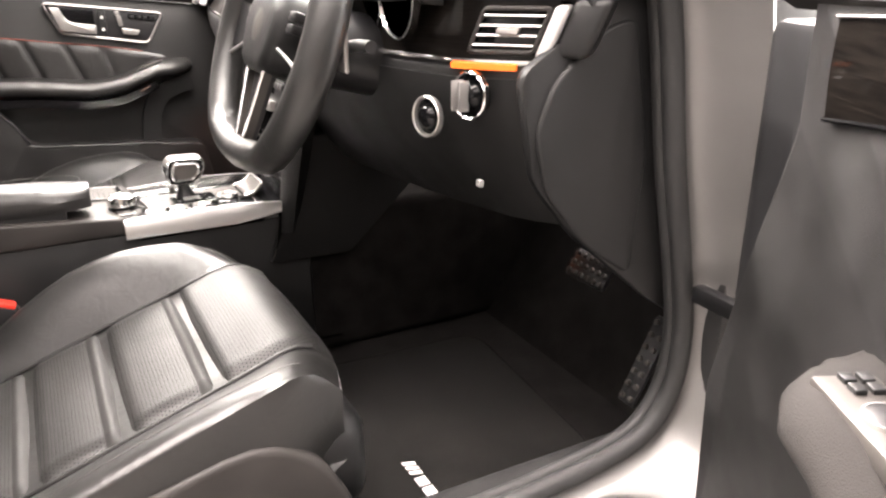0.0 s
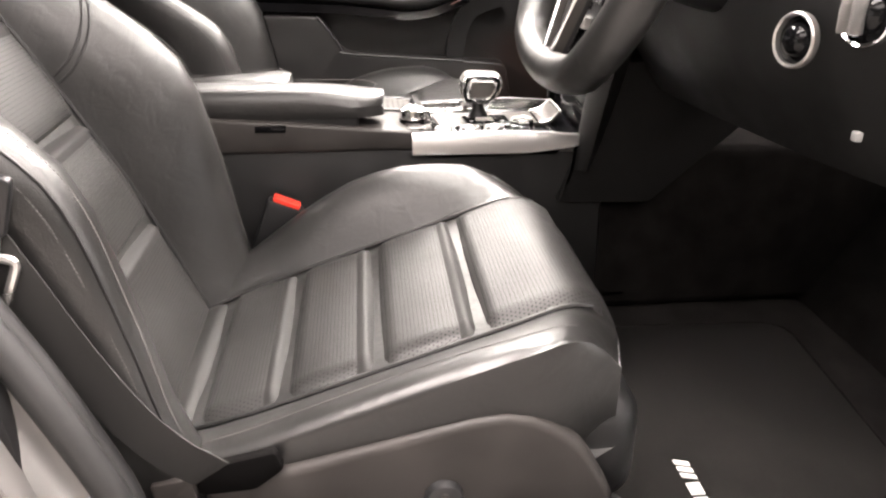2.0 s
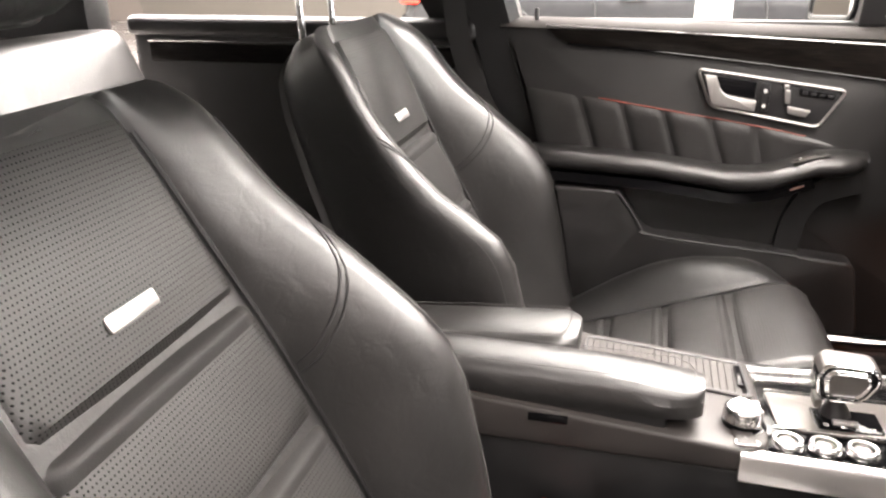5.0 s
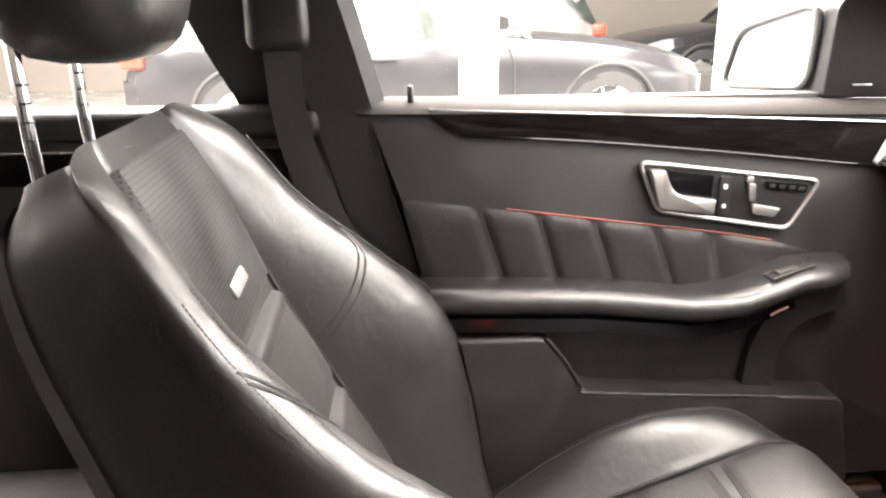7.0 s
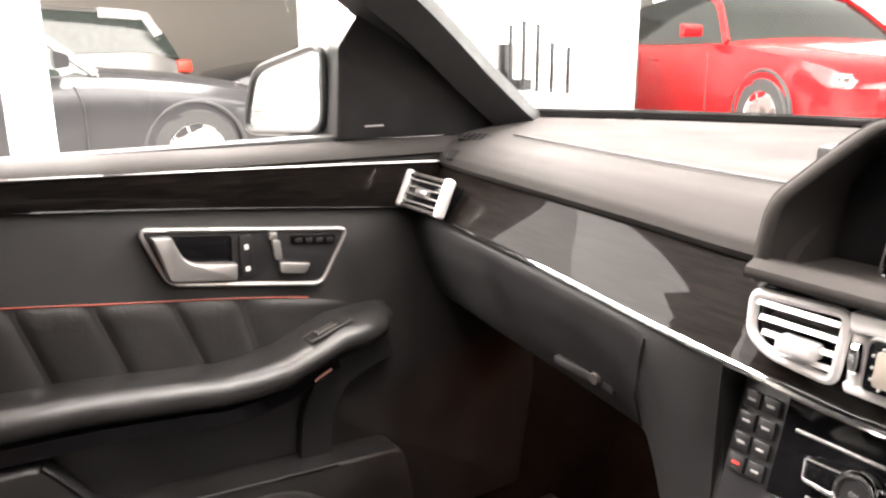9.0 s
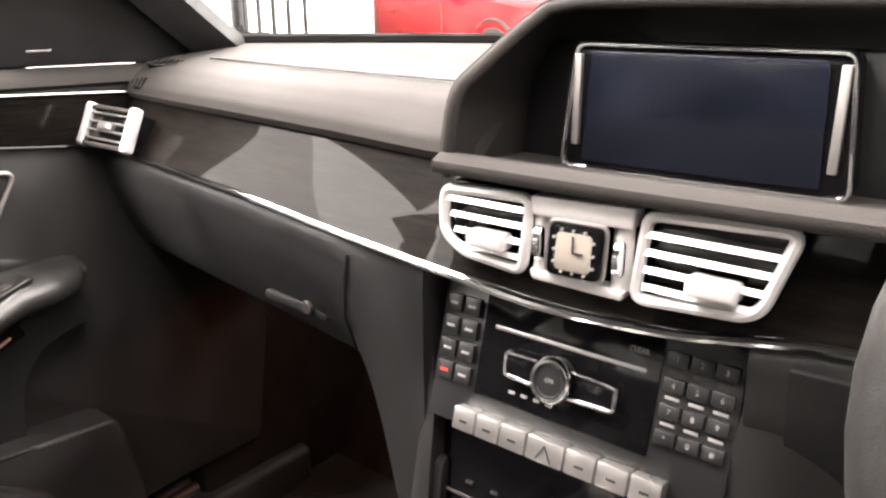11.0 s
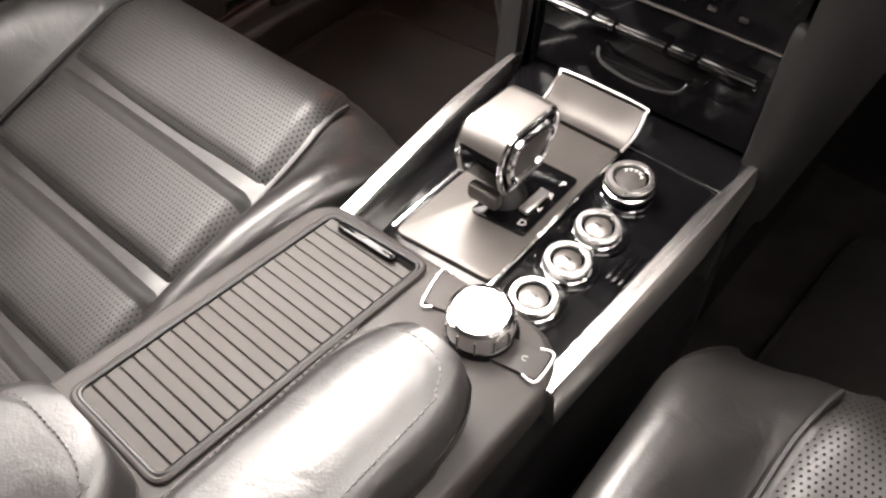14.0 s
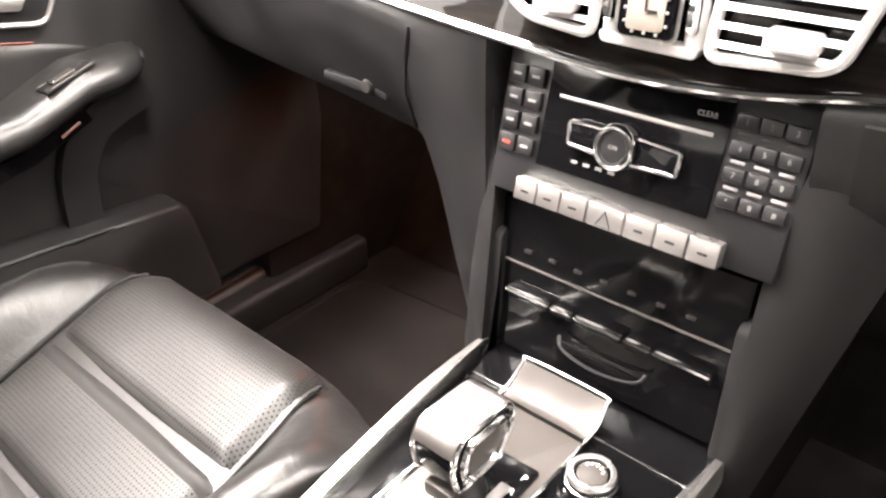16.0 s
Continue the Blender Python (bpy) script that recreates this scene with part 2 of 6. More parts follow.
def spline(pts, n=6, closed=False):
    """A smooth line through the points."""
    pts = [Vector(p) for p in pts]
    k = len(pts)
    out = []
    for i in range(k if closed else k - 1):
        if closed:
            p0, p1, p2, p3 = (pts[(i + j) % k] for j in (-1, 0, 1, 2))
        else:
            p0, p1, p2, p3 = pts[max(i - 1, 0)], pts[i], pts[i + 1], pts[min(i + 2, k - 1)]
        for s in range(n):
            t = s / n
            out.append(0.5 * (2 * p1 + (p2 - p0) * t + (2 * p0 - 5 * p1 + 4 * p2 - p3) * t * t + (3 * p1 - p0 - 3 * p2 + p3) * t ** 3))
    if not closed:
        out.append(pts[-1])
    return out


def sweep(path, profile, up=(0, 0, 1), closed=False, scale=None):
    """A closed profile of (across, up) pairs carried along a path."""
    path = [Vector(p) for p in path]
    rings = []
    k = len(path)
    for i, p in enumerate(path):
        a = path[(i - 1) % k] if closed or i else p
        b = path[(i + 1) % k] if closed or i < k - 1 else p
        d = (b - a).normalized()
        side = d.cross(Vector(up))
        side = side.normalized() if side.length > 1e-6 else Vector((1, 0, 0))
        top = side.cross(d).normalized()
        f = scale[i] if scale else 1.0
        rings.append([p + side * (q[0] * f) + top * (q[1] * f) for q in profile])
    if closed:
        rings.append(rings[0])
        bm = loft(rings, caps=False)
        bmesh.ops.remove_doubles(bm, verts=bm.verts, dist=1e-6)
        return bm
    return loft(rings)


def circle(r, n=10):
    return [(r * math.cos(2 * math.pi * i / n), r * math.sin(2 * math.pi * i / n)) for i in range(n)]


def tube(path, r, n=10, closed=False, up=(0, 0, 1)):
    return sweep(path, circle(r, n), up, closed)


def rounded(pts, r, n=5):
    """A flat outline with its corners rounded; r: one radius or one for each corner."""
    out = []
    k = len(pts)
    for i in range(k):
        p, a, b = (Vector(pts[j % k]) for j in (i, i - 1, i + 1))
        rr = r[i] if isinstance(r, (list, tuple)) else r
        rr = min(rr, 0.49 * (a - p).length, 0.49 * (b - p).length)
        if rr <= 0:
            out.append(tuple(p))
            continue
        s, e = p + (a - p).normalized() * rr, p + (b - p).normalized() * rr
        for j in range(n + 1):
            t = j / n
            out.append(tuple(s * (1 - t) ** 2 + p * 2 * t * (1 - t) + e * t * t))
    return out


AXES = {"xy": lambda a, b, c: (a, b, c), "xz": lambda a, b, c: (a, c, b), "yz": lambda a, b, c: (c, a, b)}


def prism(outline, plane, c0, c1, bevel=0.0, seg=2):
    """A flat outline in a plane, given thickness between two heights across that plane, with softened rims."""
    f = AXES[plane]
    if bevel <= 0:
        return loft([[f(a, b, c) for a, b in outline] for c in (c0, c1)])
    def inset(d):
        k = len(outline)
        res = []
        for i in range(k):
            p, a, b = (Vector(outline[j % k]) for j in (i, i - 1, i + 1))
            t = (b - a)
            if t.length < 1e-9:
                res.append(tuple(p))
                continue
            nrm = Vector((-t.y, t.x)).normalized()
            res.append(tuple(p + nrm * d * (1 if area > 0 else -1)))
        return res
    area = sum(outline[i][0] * outline[(i + 1) % len(outline)][1] - outline[(i + 1) % len(outline)][0] * outline[i][1] for i in range(len(outline)))
    sg = 1 if c1 > c0 else -1
    seq = [(bevel * (1 - math.sin(math.pi / 2 * j / seg)), bevel * (1 - math.cos(math.pi / 2 * j / seg))) for j in range(seg + 1)]
    levels = [(i, c0 + sg * h) for i, h in seq] + [(i, c1 - sg * h) for i, h in reversed(seq)]
    return loft([[f(a, b, c) for a, b in inset(i)] for i, c in levels])


def sheet(fn, nu, nv, thick):
    """A curved panel: fn(u, v) gives its face for u, v from 0 to 1; thick metres of body lie behind the face."""
    bm = bmesh.new()
    g = [[Vector(fn(i / nu, j / nv)) for j in range(nv + 1)] for i in range(nu + 1)]
    nrm = [[None] * (nv + 1) for _ in range(nu + 1)]
    for i in range(nu + 1):
        for j in range(nv + 1):
            a = g[min(i + 1, nu)][j] - g[max(i - 1, 0)][j]
            b = g[i][min(j + 1, nv)] - g[i][max(j - 1, 0)]
            nrm[i][j] = a.cross(b).normalized()
    top = [[bm.verts.new(g[i][j]) for j in range(nv + 1)] for i in range(nu + 1)]
    low = [[bm.verts.new(g[i][j] - nrm[i][j] * thick) for j in range(nv + 1)] for i in range(nu + 1)]
    for i in range(nu):
        for j in range(nv):
            bm.faces.new((top[i][j], top[i + 1][j], top[i + 1][j + 1], top[i][j + 1]))
            bm.faces.new((low[i][j], low[i][j + 1], low[i + 1][j + 1], low[i + 1][j]))
    for i in range(nu):
        bm.faces.new((top[i][0], low[i][0], low[i + 1][0], top[i + 1][0]))
        bm.faces.new((top[i][nv], top[i + 1][nv], low[i + 1][nv], low[i][nv]))
    for j in range(nv):
        bm.faces.new((top[0][j], top[0][j + 1], low[0][j + 1], low[0][j]))
        bm.faces.new((top[nu][j], low[nu][j], low[nu][j + 1], top[nu][j + 1]))
    return bm


def lathe(profile, base, axis=(0, 0, 1), n=28):
    """A turned body: (radius, height) pairs about an axis that starts at base."""
    q = Vector(axis).to_track_quat("Z", "Y").to_matrix()
    rings = [[Vector(base) + q @ Vector((r * math.cos(2 * math.pi * i / n), r * math.sin(2 * math.pi * i / n), h)) for i in range(n)] for r, h in profile]
    return loft(rings)


def lettering(text, size, m, material, parent, name="lettering"):
    """Raised print of one word, 0.3 mm thick, on the plane of the pose m."""
    c = bpy.data.curves.new("t", "FONT")
    c.body, c.size, c.align_x, c.align_y, c.extrude, c.resolution_u = text, size, "CENTER", "CENTER", 0.00015, 2
    ob = bpy.data.objects.new("t", c)
    me = bpy.data.meshes.new_from_object(ob)
    bpy.data.objects.remove(ob)
    bm = bmesh.new()
    bm.from_mesh(me)
    bpy.data.meshes.remove(me)
    return part(name, bm, material, parent, smooth=0, turn=m)


def lerp(a, b, t):
    return a + (b - a) * t


def curve1(xs, ys):
    """A smooth function through pairs that never overshoots them, for use over a length."""
    k = len(xs)
    sec = [(ys[i + 1] - ys[i]) / (xs[i + 1] - xs[i]) for i in range(k - 1)]
    tan = [sec[0]] + [0.0 if a * b <= 0 else 2 * a * b / (a + b) for a, b in zip(sec, sec[1:])] + [sec[-1]]

    def fn(x):
        if x <= xs[0]:
            return ys[0]
        if x >= xs[-1]:
            return ys[-1]
        i = next(j for j in range(k - 1) if x <= xs[j + 1])
        h = xs[i + 1] - xs[i]
        t = (x - xs[i]) / h
        return ys[i] * (2 * t ** 3 - 3 * t * t + 1) + ys[i + 1] * (3 * t * t - 2 * t ** 3) + h * (tan[i] * (t ** 3 - 2 * t * t + t) + tan[i + 1] * (t ** 3 - t * t))
    return fn


def stitches(path, step=0.0045, r=0.0008):
    """A row of short threads along a line."""
    path = [Vector(p) for p in path]
    out, carry = [], 0.0
    bm = bmesh.new()
    for a, b in zip(path, path[1:]):
        n = (b - a).length
        if n < 1e-6:
            continue
        d = (b - a) / n
        side = d.cross(Vector((0.3, 0.5, 1.0))).normalized()
        top = side.cross(d)
        s = carry
        while s < n:
            p, q = a + d * s, a + d * (s + step * 0.66)
            ra = [bm.verts.new(p + (side * c + top * e) * r) for c, e in ((1, 0), (0, 1), (-1, 0), (0, -1))]
            rb = [bm.verts.new(q + (side * c + top * e) * r) for c, e in ((1, 0), (0, 1), (-1, 0), (0, -1))]
            for i in range(4):
                bm.faces.new((ra[i], ra[(i + 1) % 4], rb[(i + 1) % 4], rb[i]))
            bm.faces.new(ra[::-1])
            bm.faces.new(rb)
            s += step
        carry = s - n
    return bm


def ease(x):
    x = max(0.0, min(1.0, x))
    return x * x * (3 - 2 * x)

# ---- the car's shell ----

setting("floor", joined(box(-0.79, 0.775, -1.3, 0.98, 0.24, 0.275, 0.004), box(-0.11, 0.11, -1.3, 0.42, 0.275, 0.34, 0.03)), CARPET,
        "black carpeted car floor with centre tunnel", "floor")


def footwell(u, v):
    x = lerp(-0.80, 0.775, u)
    return x, curve1([0, 0.45, 1], [0.74, 0.90, 0.93])(v), lerp(0.27, 0.93, v)


setting("wall_front", sheet(footwell, 12, 10, 0.02), CARPET, "dark carpeted bulkhead behind the dashboard", "bulkhead")


def windscreen_base(u):
    """The line where dashboard and windscreen meet, over the car's width."""
    x = lerp(-0.78, 0.78, u)
    return x, 0.95 - 0.62 * x * x, 1.055


# ---- seats ----
def seat(sx, label):
    cx = 0.43 if sx > 0 else -0.41
    s = thing("bucket_seat", (cx, -0.05, 0.275), label, "front seat", "front seats")

    def X(a):
        return cx + sx * a

    def plane(y):
        return 0.413 + (y + 0.302) * 0.346

    crest = curve1([-0.345, -0.25, -0.17, -0.08, 0.0, 0.07, 0.12, 0.17, 0.214], [0.415, 0.472, 0.530, 0.578, 0.594, 0.592, 0.578, 0.548, 0.500])
    half = curve1([-0.34, -0.2, 0.1, 0.215], [0.235, 0.262, 0.268, 0.24])

    def top(y):
        d = max(0.0, y - 0.12) / 0.10
        return plane(y) - 0.075 * d ** 2.2

    def lift(y):
        return max(-0.015, crest(y) - top(y))

    worn = curve1([-0.34, -0.2, 0.0, 0.1, 0.17, 0.21], [0.012, 0.018, 0.024, 0.016, 0.0, -0.012])

    def cushion_ring(y):
        z, w = top(y), half(y)
        hi = lift(y)
        h = worn(y) if sx > 0 else hi * 0.8
        k = w / 0.265
        low = 0.36 + 0.05 * max(0, (y - 0.05) / 0.165)
        def rim(h):
            return [(0.225, low), (0.252, low + 0.022), (0.264, lerp(low, z, 0.45)), (0.267, lerp(low, z, 0.8)), (0.2675, z + h * 0.36), (0.264, z + h * 0.70),
                (0.255, z + h * 0.93), (0.242, z + h), (0.225, z + h * 0.90), (0.202, z + h * 0.52), (0.176, z - 0.006), (0.160, z - 0.004), (0.10, z - 0.005), (0.05, z - 0.007)]
        pts = [(a * k, q) for a, q in rim(h)] + [(0, z - 0.007)] + [(-a * k, q) for a, q in reversed(rim(hi))]
        bow = 0.034 * min(1, max(0, (y - 0.02) / 0.19)) ** 1.5
        return [Vector((X(a), y - bow * abs(a / 0.265) ** 3, q)) for a, q in pts]

    # backrest: s runs up the recline, p stands out from its face
    d, n = Vector((0, -0.476, 0.88)), Vector((0, 0.88, 0.476))
    foot = Vector((0, -0.30, 0.41))

    def B(a, q, p):
        hollow = (1 - ease((abs(a) - 0.15) / 0.08)) * (p > -0.06)
        sink = 0.020 * (1 - ease(q / 0.28)) if sx > 0 else 0.024 * (1 - 0.8 * ease((q - 0.42) / 0.26))
        return Vector((X(a), 0, 0)) + foot + d * (q + (0.015 * hollow if sx < 0 and q > 0.1 else 0.0)) + n * (p - sink * hollow)

    out = curve1([-0.06, 0.05, 0.19, 0.32, 0.455, 0.58, 0.68, 0.735], [0.035, 0.058, 0.104, 0.134, 0.090, 0.044, 0.028, 0.0])
    wide = curve1([-0.06, 0.1, 0.4, 0.56, 0.66, 0.705, 0.725, 0.735], [0.235, 0.266, 0.266, 0.246, 0.232, 0.222, 0.210, 0.19])
    thin = curve1([0.3, 0.6, 0.70, 0.735], [0.155, 0.125, 0.10, 0.07])

    ys = [-0.345, -0.33, -0.30, -0.26, -0.22, -0.18, -0.14, -0.10, -0.06, -0.02, 0.02, 0.05, 0.08, 0.105, 0.13, 0.15, 0.17, 0.185, 0.198, 0.208, 0.214]
    part("cushion", loft([spline(cushion_ring(y), 2, True) for y in ys]), LEATHER, s, "black leather cushion with raised side bolsters")

    def cushion_panel(y0, y1, material, name, puff, crease):
        def fn(u, v):
            u, v = (1 - math.cos(math.pi * u)) / 2, (1 - math.cos(math.pi * v)) / 2
            a, y = lerp(-0.172, 0.172, u), lerp(y0, y1, v)
            e = ease(min(u, 1 - u) / 0.05) * ease(min(v * (y1 - y0) / crease[0] if crease[0] else 1, (1 - v) * (y1 - y0) / crease[1] if crease[1] else 1))
            k = half(y) / 0.265
            return X(a * k), y, top(y) - 0.010 + puff * e + 0.002 * math.sin(math.pi * v)
        return part(name, sheet(fn, 20, 12, 0.012 * sx), material, s)

    edges = [(-0.345, -0.285, RIB_LEATHER, "rear_panel"), (-0.285, -0.205, PERF_SEAT, "seat_panel"), (-0.205, -0.180, RIB_LEATHER, "seat_rib"),
             (-0.180, -0.095, PERF_SEAT, "seat_panel"), (-0.095, -0.068, RIB_LEATHER, "seat_rib"), (-0.068, 0.024, PERF_SEAT, "seat_panel"),
             (0.024, 0.050, RIB_LEATHER, "seat_rib"), (0.050, 0.190, PERF_SEAT, "front_panel")]
    for y0, y1, m, nm in edges:
        cushion_panel(y0, y1, m, nm, 0.013, (0.011, 0) if m is PERF_SEAT else (0, 0.020))
    for sgn in (1, -1):
        # dark tubes that carry the shade of the creases in their colour
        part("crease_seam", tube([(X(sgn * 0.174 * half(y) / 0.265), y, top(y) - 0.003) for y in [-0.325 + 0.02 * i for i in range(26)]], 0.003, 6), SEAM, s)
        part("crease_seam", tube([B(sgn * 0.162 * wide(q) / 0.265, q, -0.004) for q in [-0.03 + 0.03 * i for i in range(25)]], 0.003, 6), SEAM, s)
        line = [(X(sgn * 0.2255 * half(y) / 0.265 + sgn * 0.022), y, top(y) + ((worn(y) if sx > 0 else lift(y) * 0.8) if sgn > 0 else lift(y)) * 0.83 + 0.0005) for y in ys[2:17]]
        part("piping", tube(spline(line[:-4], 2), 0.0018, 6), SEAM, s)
    part("front_block", box(X(-0.235), X(0.243), 0.04, 0.226, 0.325, 0.478, 0.040, 5), SOFT, s, "dark cover under the cushion's front edge")

    def swell(q, sgn):
        """How far a bolster stands out; the passenger's inner one flattens towards the shoulder."""
        return out(q) * (1 - 0.28 * ease((q - 0.28) / 0.2) if sx < 0 and sgn < 0 else 1)

    def back_ring(q):
        w, th = wide(q), thin(q)
        k = w / 0.265

        def side(h):
            return [(0.20, -th), (0.236, -th * 0.88), (0.258, -th * 0.55), (0.270, -th * 0.1), (0.275, h * 0.35), (0.273, h * 0.7), (0.262, h * 0.93), (0.244, h),
                    (0.220, h * 0.93), (0.195, h * 0.62), (0.172, h * 0.22), (0.160, -0.008), (0.150, -0.005), (0.1, -0.007), (0.05, -0.009)]

        dip = 0.016 if q > 0.72 else 0.0
        pts = [(a * k, p) for a, p in side(swell(q, 1))] + [(0, -0.009)] + [(-a * k, p) for a, p in reversed(side(swell(q, -1)))]
        return [B(a + 0.016 * ease((a - 0.20) / 0.06), q - dip * max(0, 1 - abs(a) / 0.10), p) for a, p in pts]

    qs = [-0.07, -0.05, -0.02, 0.03, 0.08, 0.13, 0.18, 0.23, 0.28, 0.33, 0.38, 0.43, 0.48, 0.53, 0.57, 0.61, 0.645, 0.67, 0.69, 0.705, 0.718, 0.728, 0.735]
    part("backrest", loft([spline(back_ring(q), 2, True) for q in qs]), LEATHER, s, "black leather backrest with deep side bolsters")

    def back_panel(q0, q1, material, name, puff, crease):
        def fn(u, v):
            u, v = (1 - math.cos(math.pi * u)) / 2, (1 - math.cos(math.pi * v)) / 2
            a, q = lerp(-0.158, 0.158, u), lerp(q0, q1, v)
            e = ease(min(u, 1 - u) / 0.05) * ease(min(v * (q1 - q0) / crease[0] if crease[0] else 1, (1 - v) * (q1 - q0) / crease[1] if crease[1] else 1))
            k = wide(q) / 0.265
            return B(a * k, q, -0.012 + puff * e + 0.002 * math.sin(math.pi * v))
        return part(name, sheet(fn, 20, 12, -0.012 * sx), material, s)

    for q0, q1, m, nm in ((-0.03, 0.145, PERF_BACK, "back_panel"), (0.145, 0.175, RIB_LEATHER, "back_rib"), (0.175, 0.308, PERF_BACK, "back_panel"), (0.308, 0.338, RIB_LEATHER, "back_rib"),
                          (0.338, 0.463, PERF_BACK, "back_panel"), (0.463, 0.495, RIB_LEATHER, "back_rib"), (0.495, 0.705, PERF_BACK, "upper_panel")):
        back_panel(q0, q1, m, nm, 0.014, (0.011, 0) if m is PERF_BACK else (0, 0.020))
    plate = prism(rounded([(-0.034, -0.008), (0.034, -0.008), (0.034, 0.008), (-0.034, 0.008)], 0.004), "xy", 0.0, 0.003, 0.001)
    part("badge", plate, SATIN, s, "small plain silver badge plate",
         turn=Matrix.Translation(B(0, 0.545, 0.0035)) @ Matrix((Vector((1, 0, 0)), d, n)).transposed().to_4x4())
    for sgn in (-1, 1):
        for off in (0.0, 0.011):
            line = []
            for i in range(13):
                a, q = lerp(0.163, 0.268, i / 12), lerp(0.385, 0.545, (i / 12) ** 1.3) + off
                p = float(np.interp(a, [0.160, 0.172, 0.195, 0.220, 0.244, 0.262, 0.273], [-0.008 / max(out(q), 0.01), 0.22, 0.62, 0.93, 1.0, 0.93, 0.7])) * swell(q, sgn)
                a *= wide(q) / 0.265
                line.append(B(sgn * a + (0.016 * ease((a - 0.20) / 0.06) if sgn > 0 else 0), q, p + 0.0006))
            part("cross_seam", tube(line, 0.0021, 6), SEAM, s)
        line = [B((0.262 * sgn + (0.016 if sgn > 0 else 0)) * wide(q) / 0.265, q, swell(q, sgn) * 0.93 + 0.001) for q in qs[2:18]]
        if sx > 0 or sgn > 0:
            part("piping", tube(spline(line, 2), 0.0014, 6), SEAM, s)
    part("back_shell", sheet(lambda u, v: B(lerp(-0.165, 0.165, u), lerp(0.0, 0.48, v), -thin(lerp(0.0, 0.48, v)) - 0.006 + 0.006 * abs(2 * u - 1) ** 3), 14, 14, -0.02 * sx),
         HARD, s, "black plastic shell of the backrest")
    for sgn in (-1, 1):
        part("bolster_stitching", stitches([B((sgn * 0.2475 + (0.0145 if sgn > 0 else 0)) * wide(q) / 0.265, q, swell(q, sgn) + 0.0012) for q in [0.05 + 0.01 * i for i in range(58)]]), THREAD, s, "pale grey stitching along the bolster")
        part("bolster_stitching", stitches([B((sgn * 0.268 + (0.016 if sgn > 0 else 0)) * wide(q) / 0.265, q, swell(q, sgn) * 0.82 + 0.0012) for q in [0.05 + 0.01 * i for i in range(58)]]), THREAD, s, "pale grey stitching along the bolster")
        if sgn > 0:
            part("cushion_stitching", stitches([(X(sgn * half(y) / 0.265 * 0.236), y - 0.034 * min(1, max(0, (y - 0.02) / 0.19)) ** 1.5 * 0.7, top(y) + (worn(y) if sx > 0 else lift(y) * 0.8) * 0.97 + 0.0012) for y in [-0.28 + 0.01 * i for i in range(44)]]), THREAD, s, "pale grey stitching along the bolster")
        flank = [B(sgn * wide(q) / 0.265 * a, q, p) for a, q, p in ((0.275, 0.02, -0.02), (0.276, 0.12, -0.035), (0.2765, 0.22, -0.05), (0.272, 0.27, -0.058), (0.262, 0.29, -0.07), (0.245, 0.295, -0.092))]
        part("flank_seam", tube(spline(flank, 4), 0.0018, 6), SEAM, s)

    # headrest
    def head_ring(i):
        a = math.pi * (i + 0.5) / 12
        zz = 1.222 - 0.098 * math.cos(a)
        r = math.sin(a) ** 0.45
        pts = []
        for j in range(24):
            b = 2 * math.pi * j / 24
            c, e = math.cos(b), math.sin(b)
            pts.append(Vector((X(0.14 * r * math.copysign(abs(c) ** 0.6, c)), -0.682 + 0.078 * r * math.copysign(abs(e) ** 0.7, e), zz)))
        return pts
    part("headrest", loft([head_ring(i) for i in range(12)]), LEATHER, s, "rounded black leather headrest")
    for a in (-0.07, 0.07):
        part("headrest_post", tube([(X(a), -0.725, 0.96), (X(a), -0.732, 1.06), (X(a), -0.735, 1.15)], 0.0065, 12, up=(1, 0, 0)), CHROME, s, "notched chrome headrest post")
        for k in range(5):
            part("post_notch", tube([(X(a) + 0.0067 * math.cos(b), -0.7335 + 0.0067 * math.sin(b), 1.045 + 0.016 * k) for b in [math.pi * j / 6 for j in range(7)]], 0.0011, 5), HARD, s)
        part("post_collar", lathe([(0.0125, 0.0), (0.0125, 0.006), (0.009, 0.009)], (X(a), -0.731, 1.012), n=18), HARD, s, "black collar of the headrest post")

    # seat base, side cover and runners
    cover = spline([(y, z, 0) for y, z in ((-0.25, 0.43), (-0.19, 0.435), (-0.06, 0.467), (0.06, 0.492), (0.13, 0.46), (0.166, 0.41), (0.18, 0.36), (0.11, 0.31), (-0.05, 0.29), (-0.24, 0.29))], 3, True)
    part("side_cover", prism([(p.x, p.y) for p in cover], "yz", X(0.245), X(0.278), 0.010, 3), GREY, s, "dark grey plastic seat side cover")
    part("adjuster_knob", lathe([(0.0, 0.012), (0.014, 0.012), (0.019, 0.009), (0.021, 0.0), (0.021, -0.006)], (X(0.279), -0.006, 0.396), (sx, 0, 0), 24), HARD, s, "round lumbar adjuster")
    for k in range(4):
        a = math.pi / 2 * k
        part("adjuster_dimple", lathe([(0.0, 0.002), (0.004, 0.001), (0.0045, -0.003)], (X(0.291), -0.006 + 0.009 * math.cos(a), 0.396 + 0.009 * math.sin(a)), (sx, 0, 0), 12), GREY, s)
    part("seat_frame", box(X(-0.2), X(0.2), -0.30, 0.12, 0.29, 0.37, 0.02), HARD, s)
    for a in (-0.18, 0.18):
        part("seat_runner", box(X(a - 0.02), X(a + 0.02), -0.36, 0.15, 0.275, 0.30, 0.004), HARD, s)
    return s


seat(1, "black perforated leather sports seat for the driver, on carpet")
seat(-1, "black perforated leather sports seat for the front passenger")

# ---- centre console ----
CON = thing("centre_console", (0.0, -0.1, 0.40), "black centre console with brushed aluminium rails between the seats", "console")


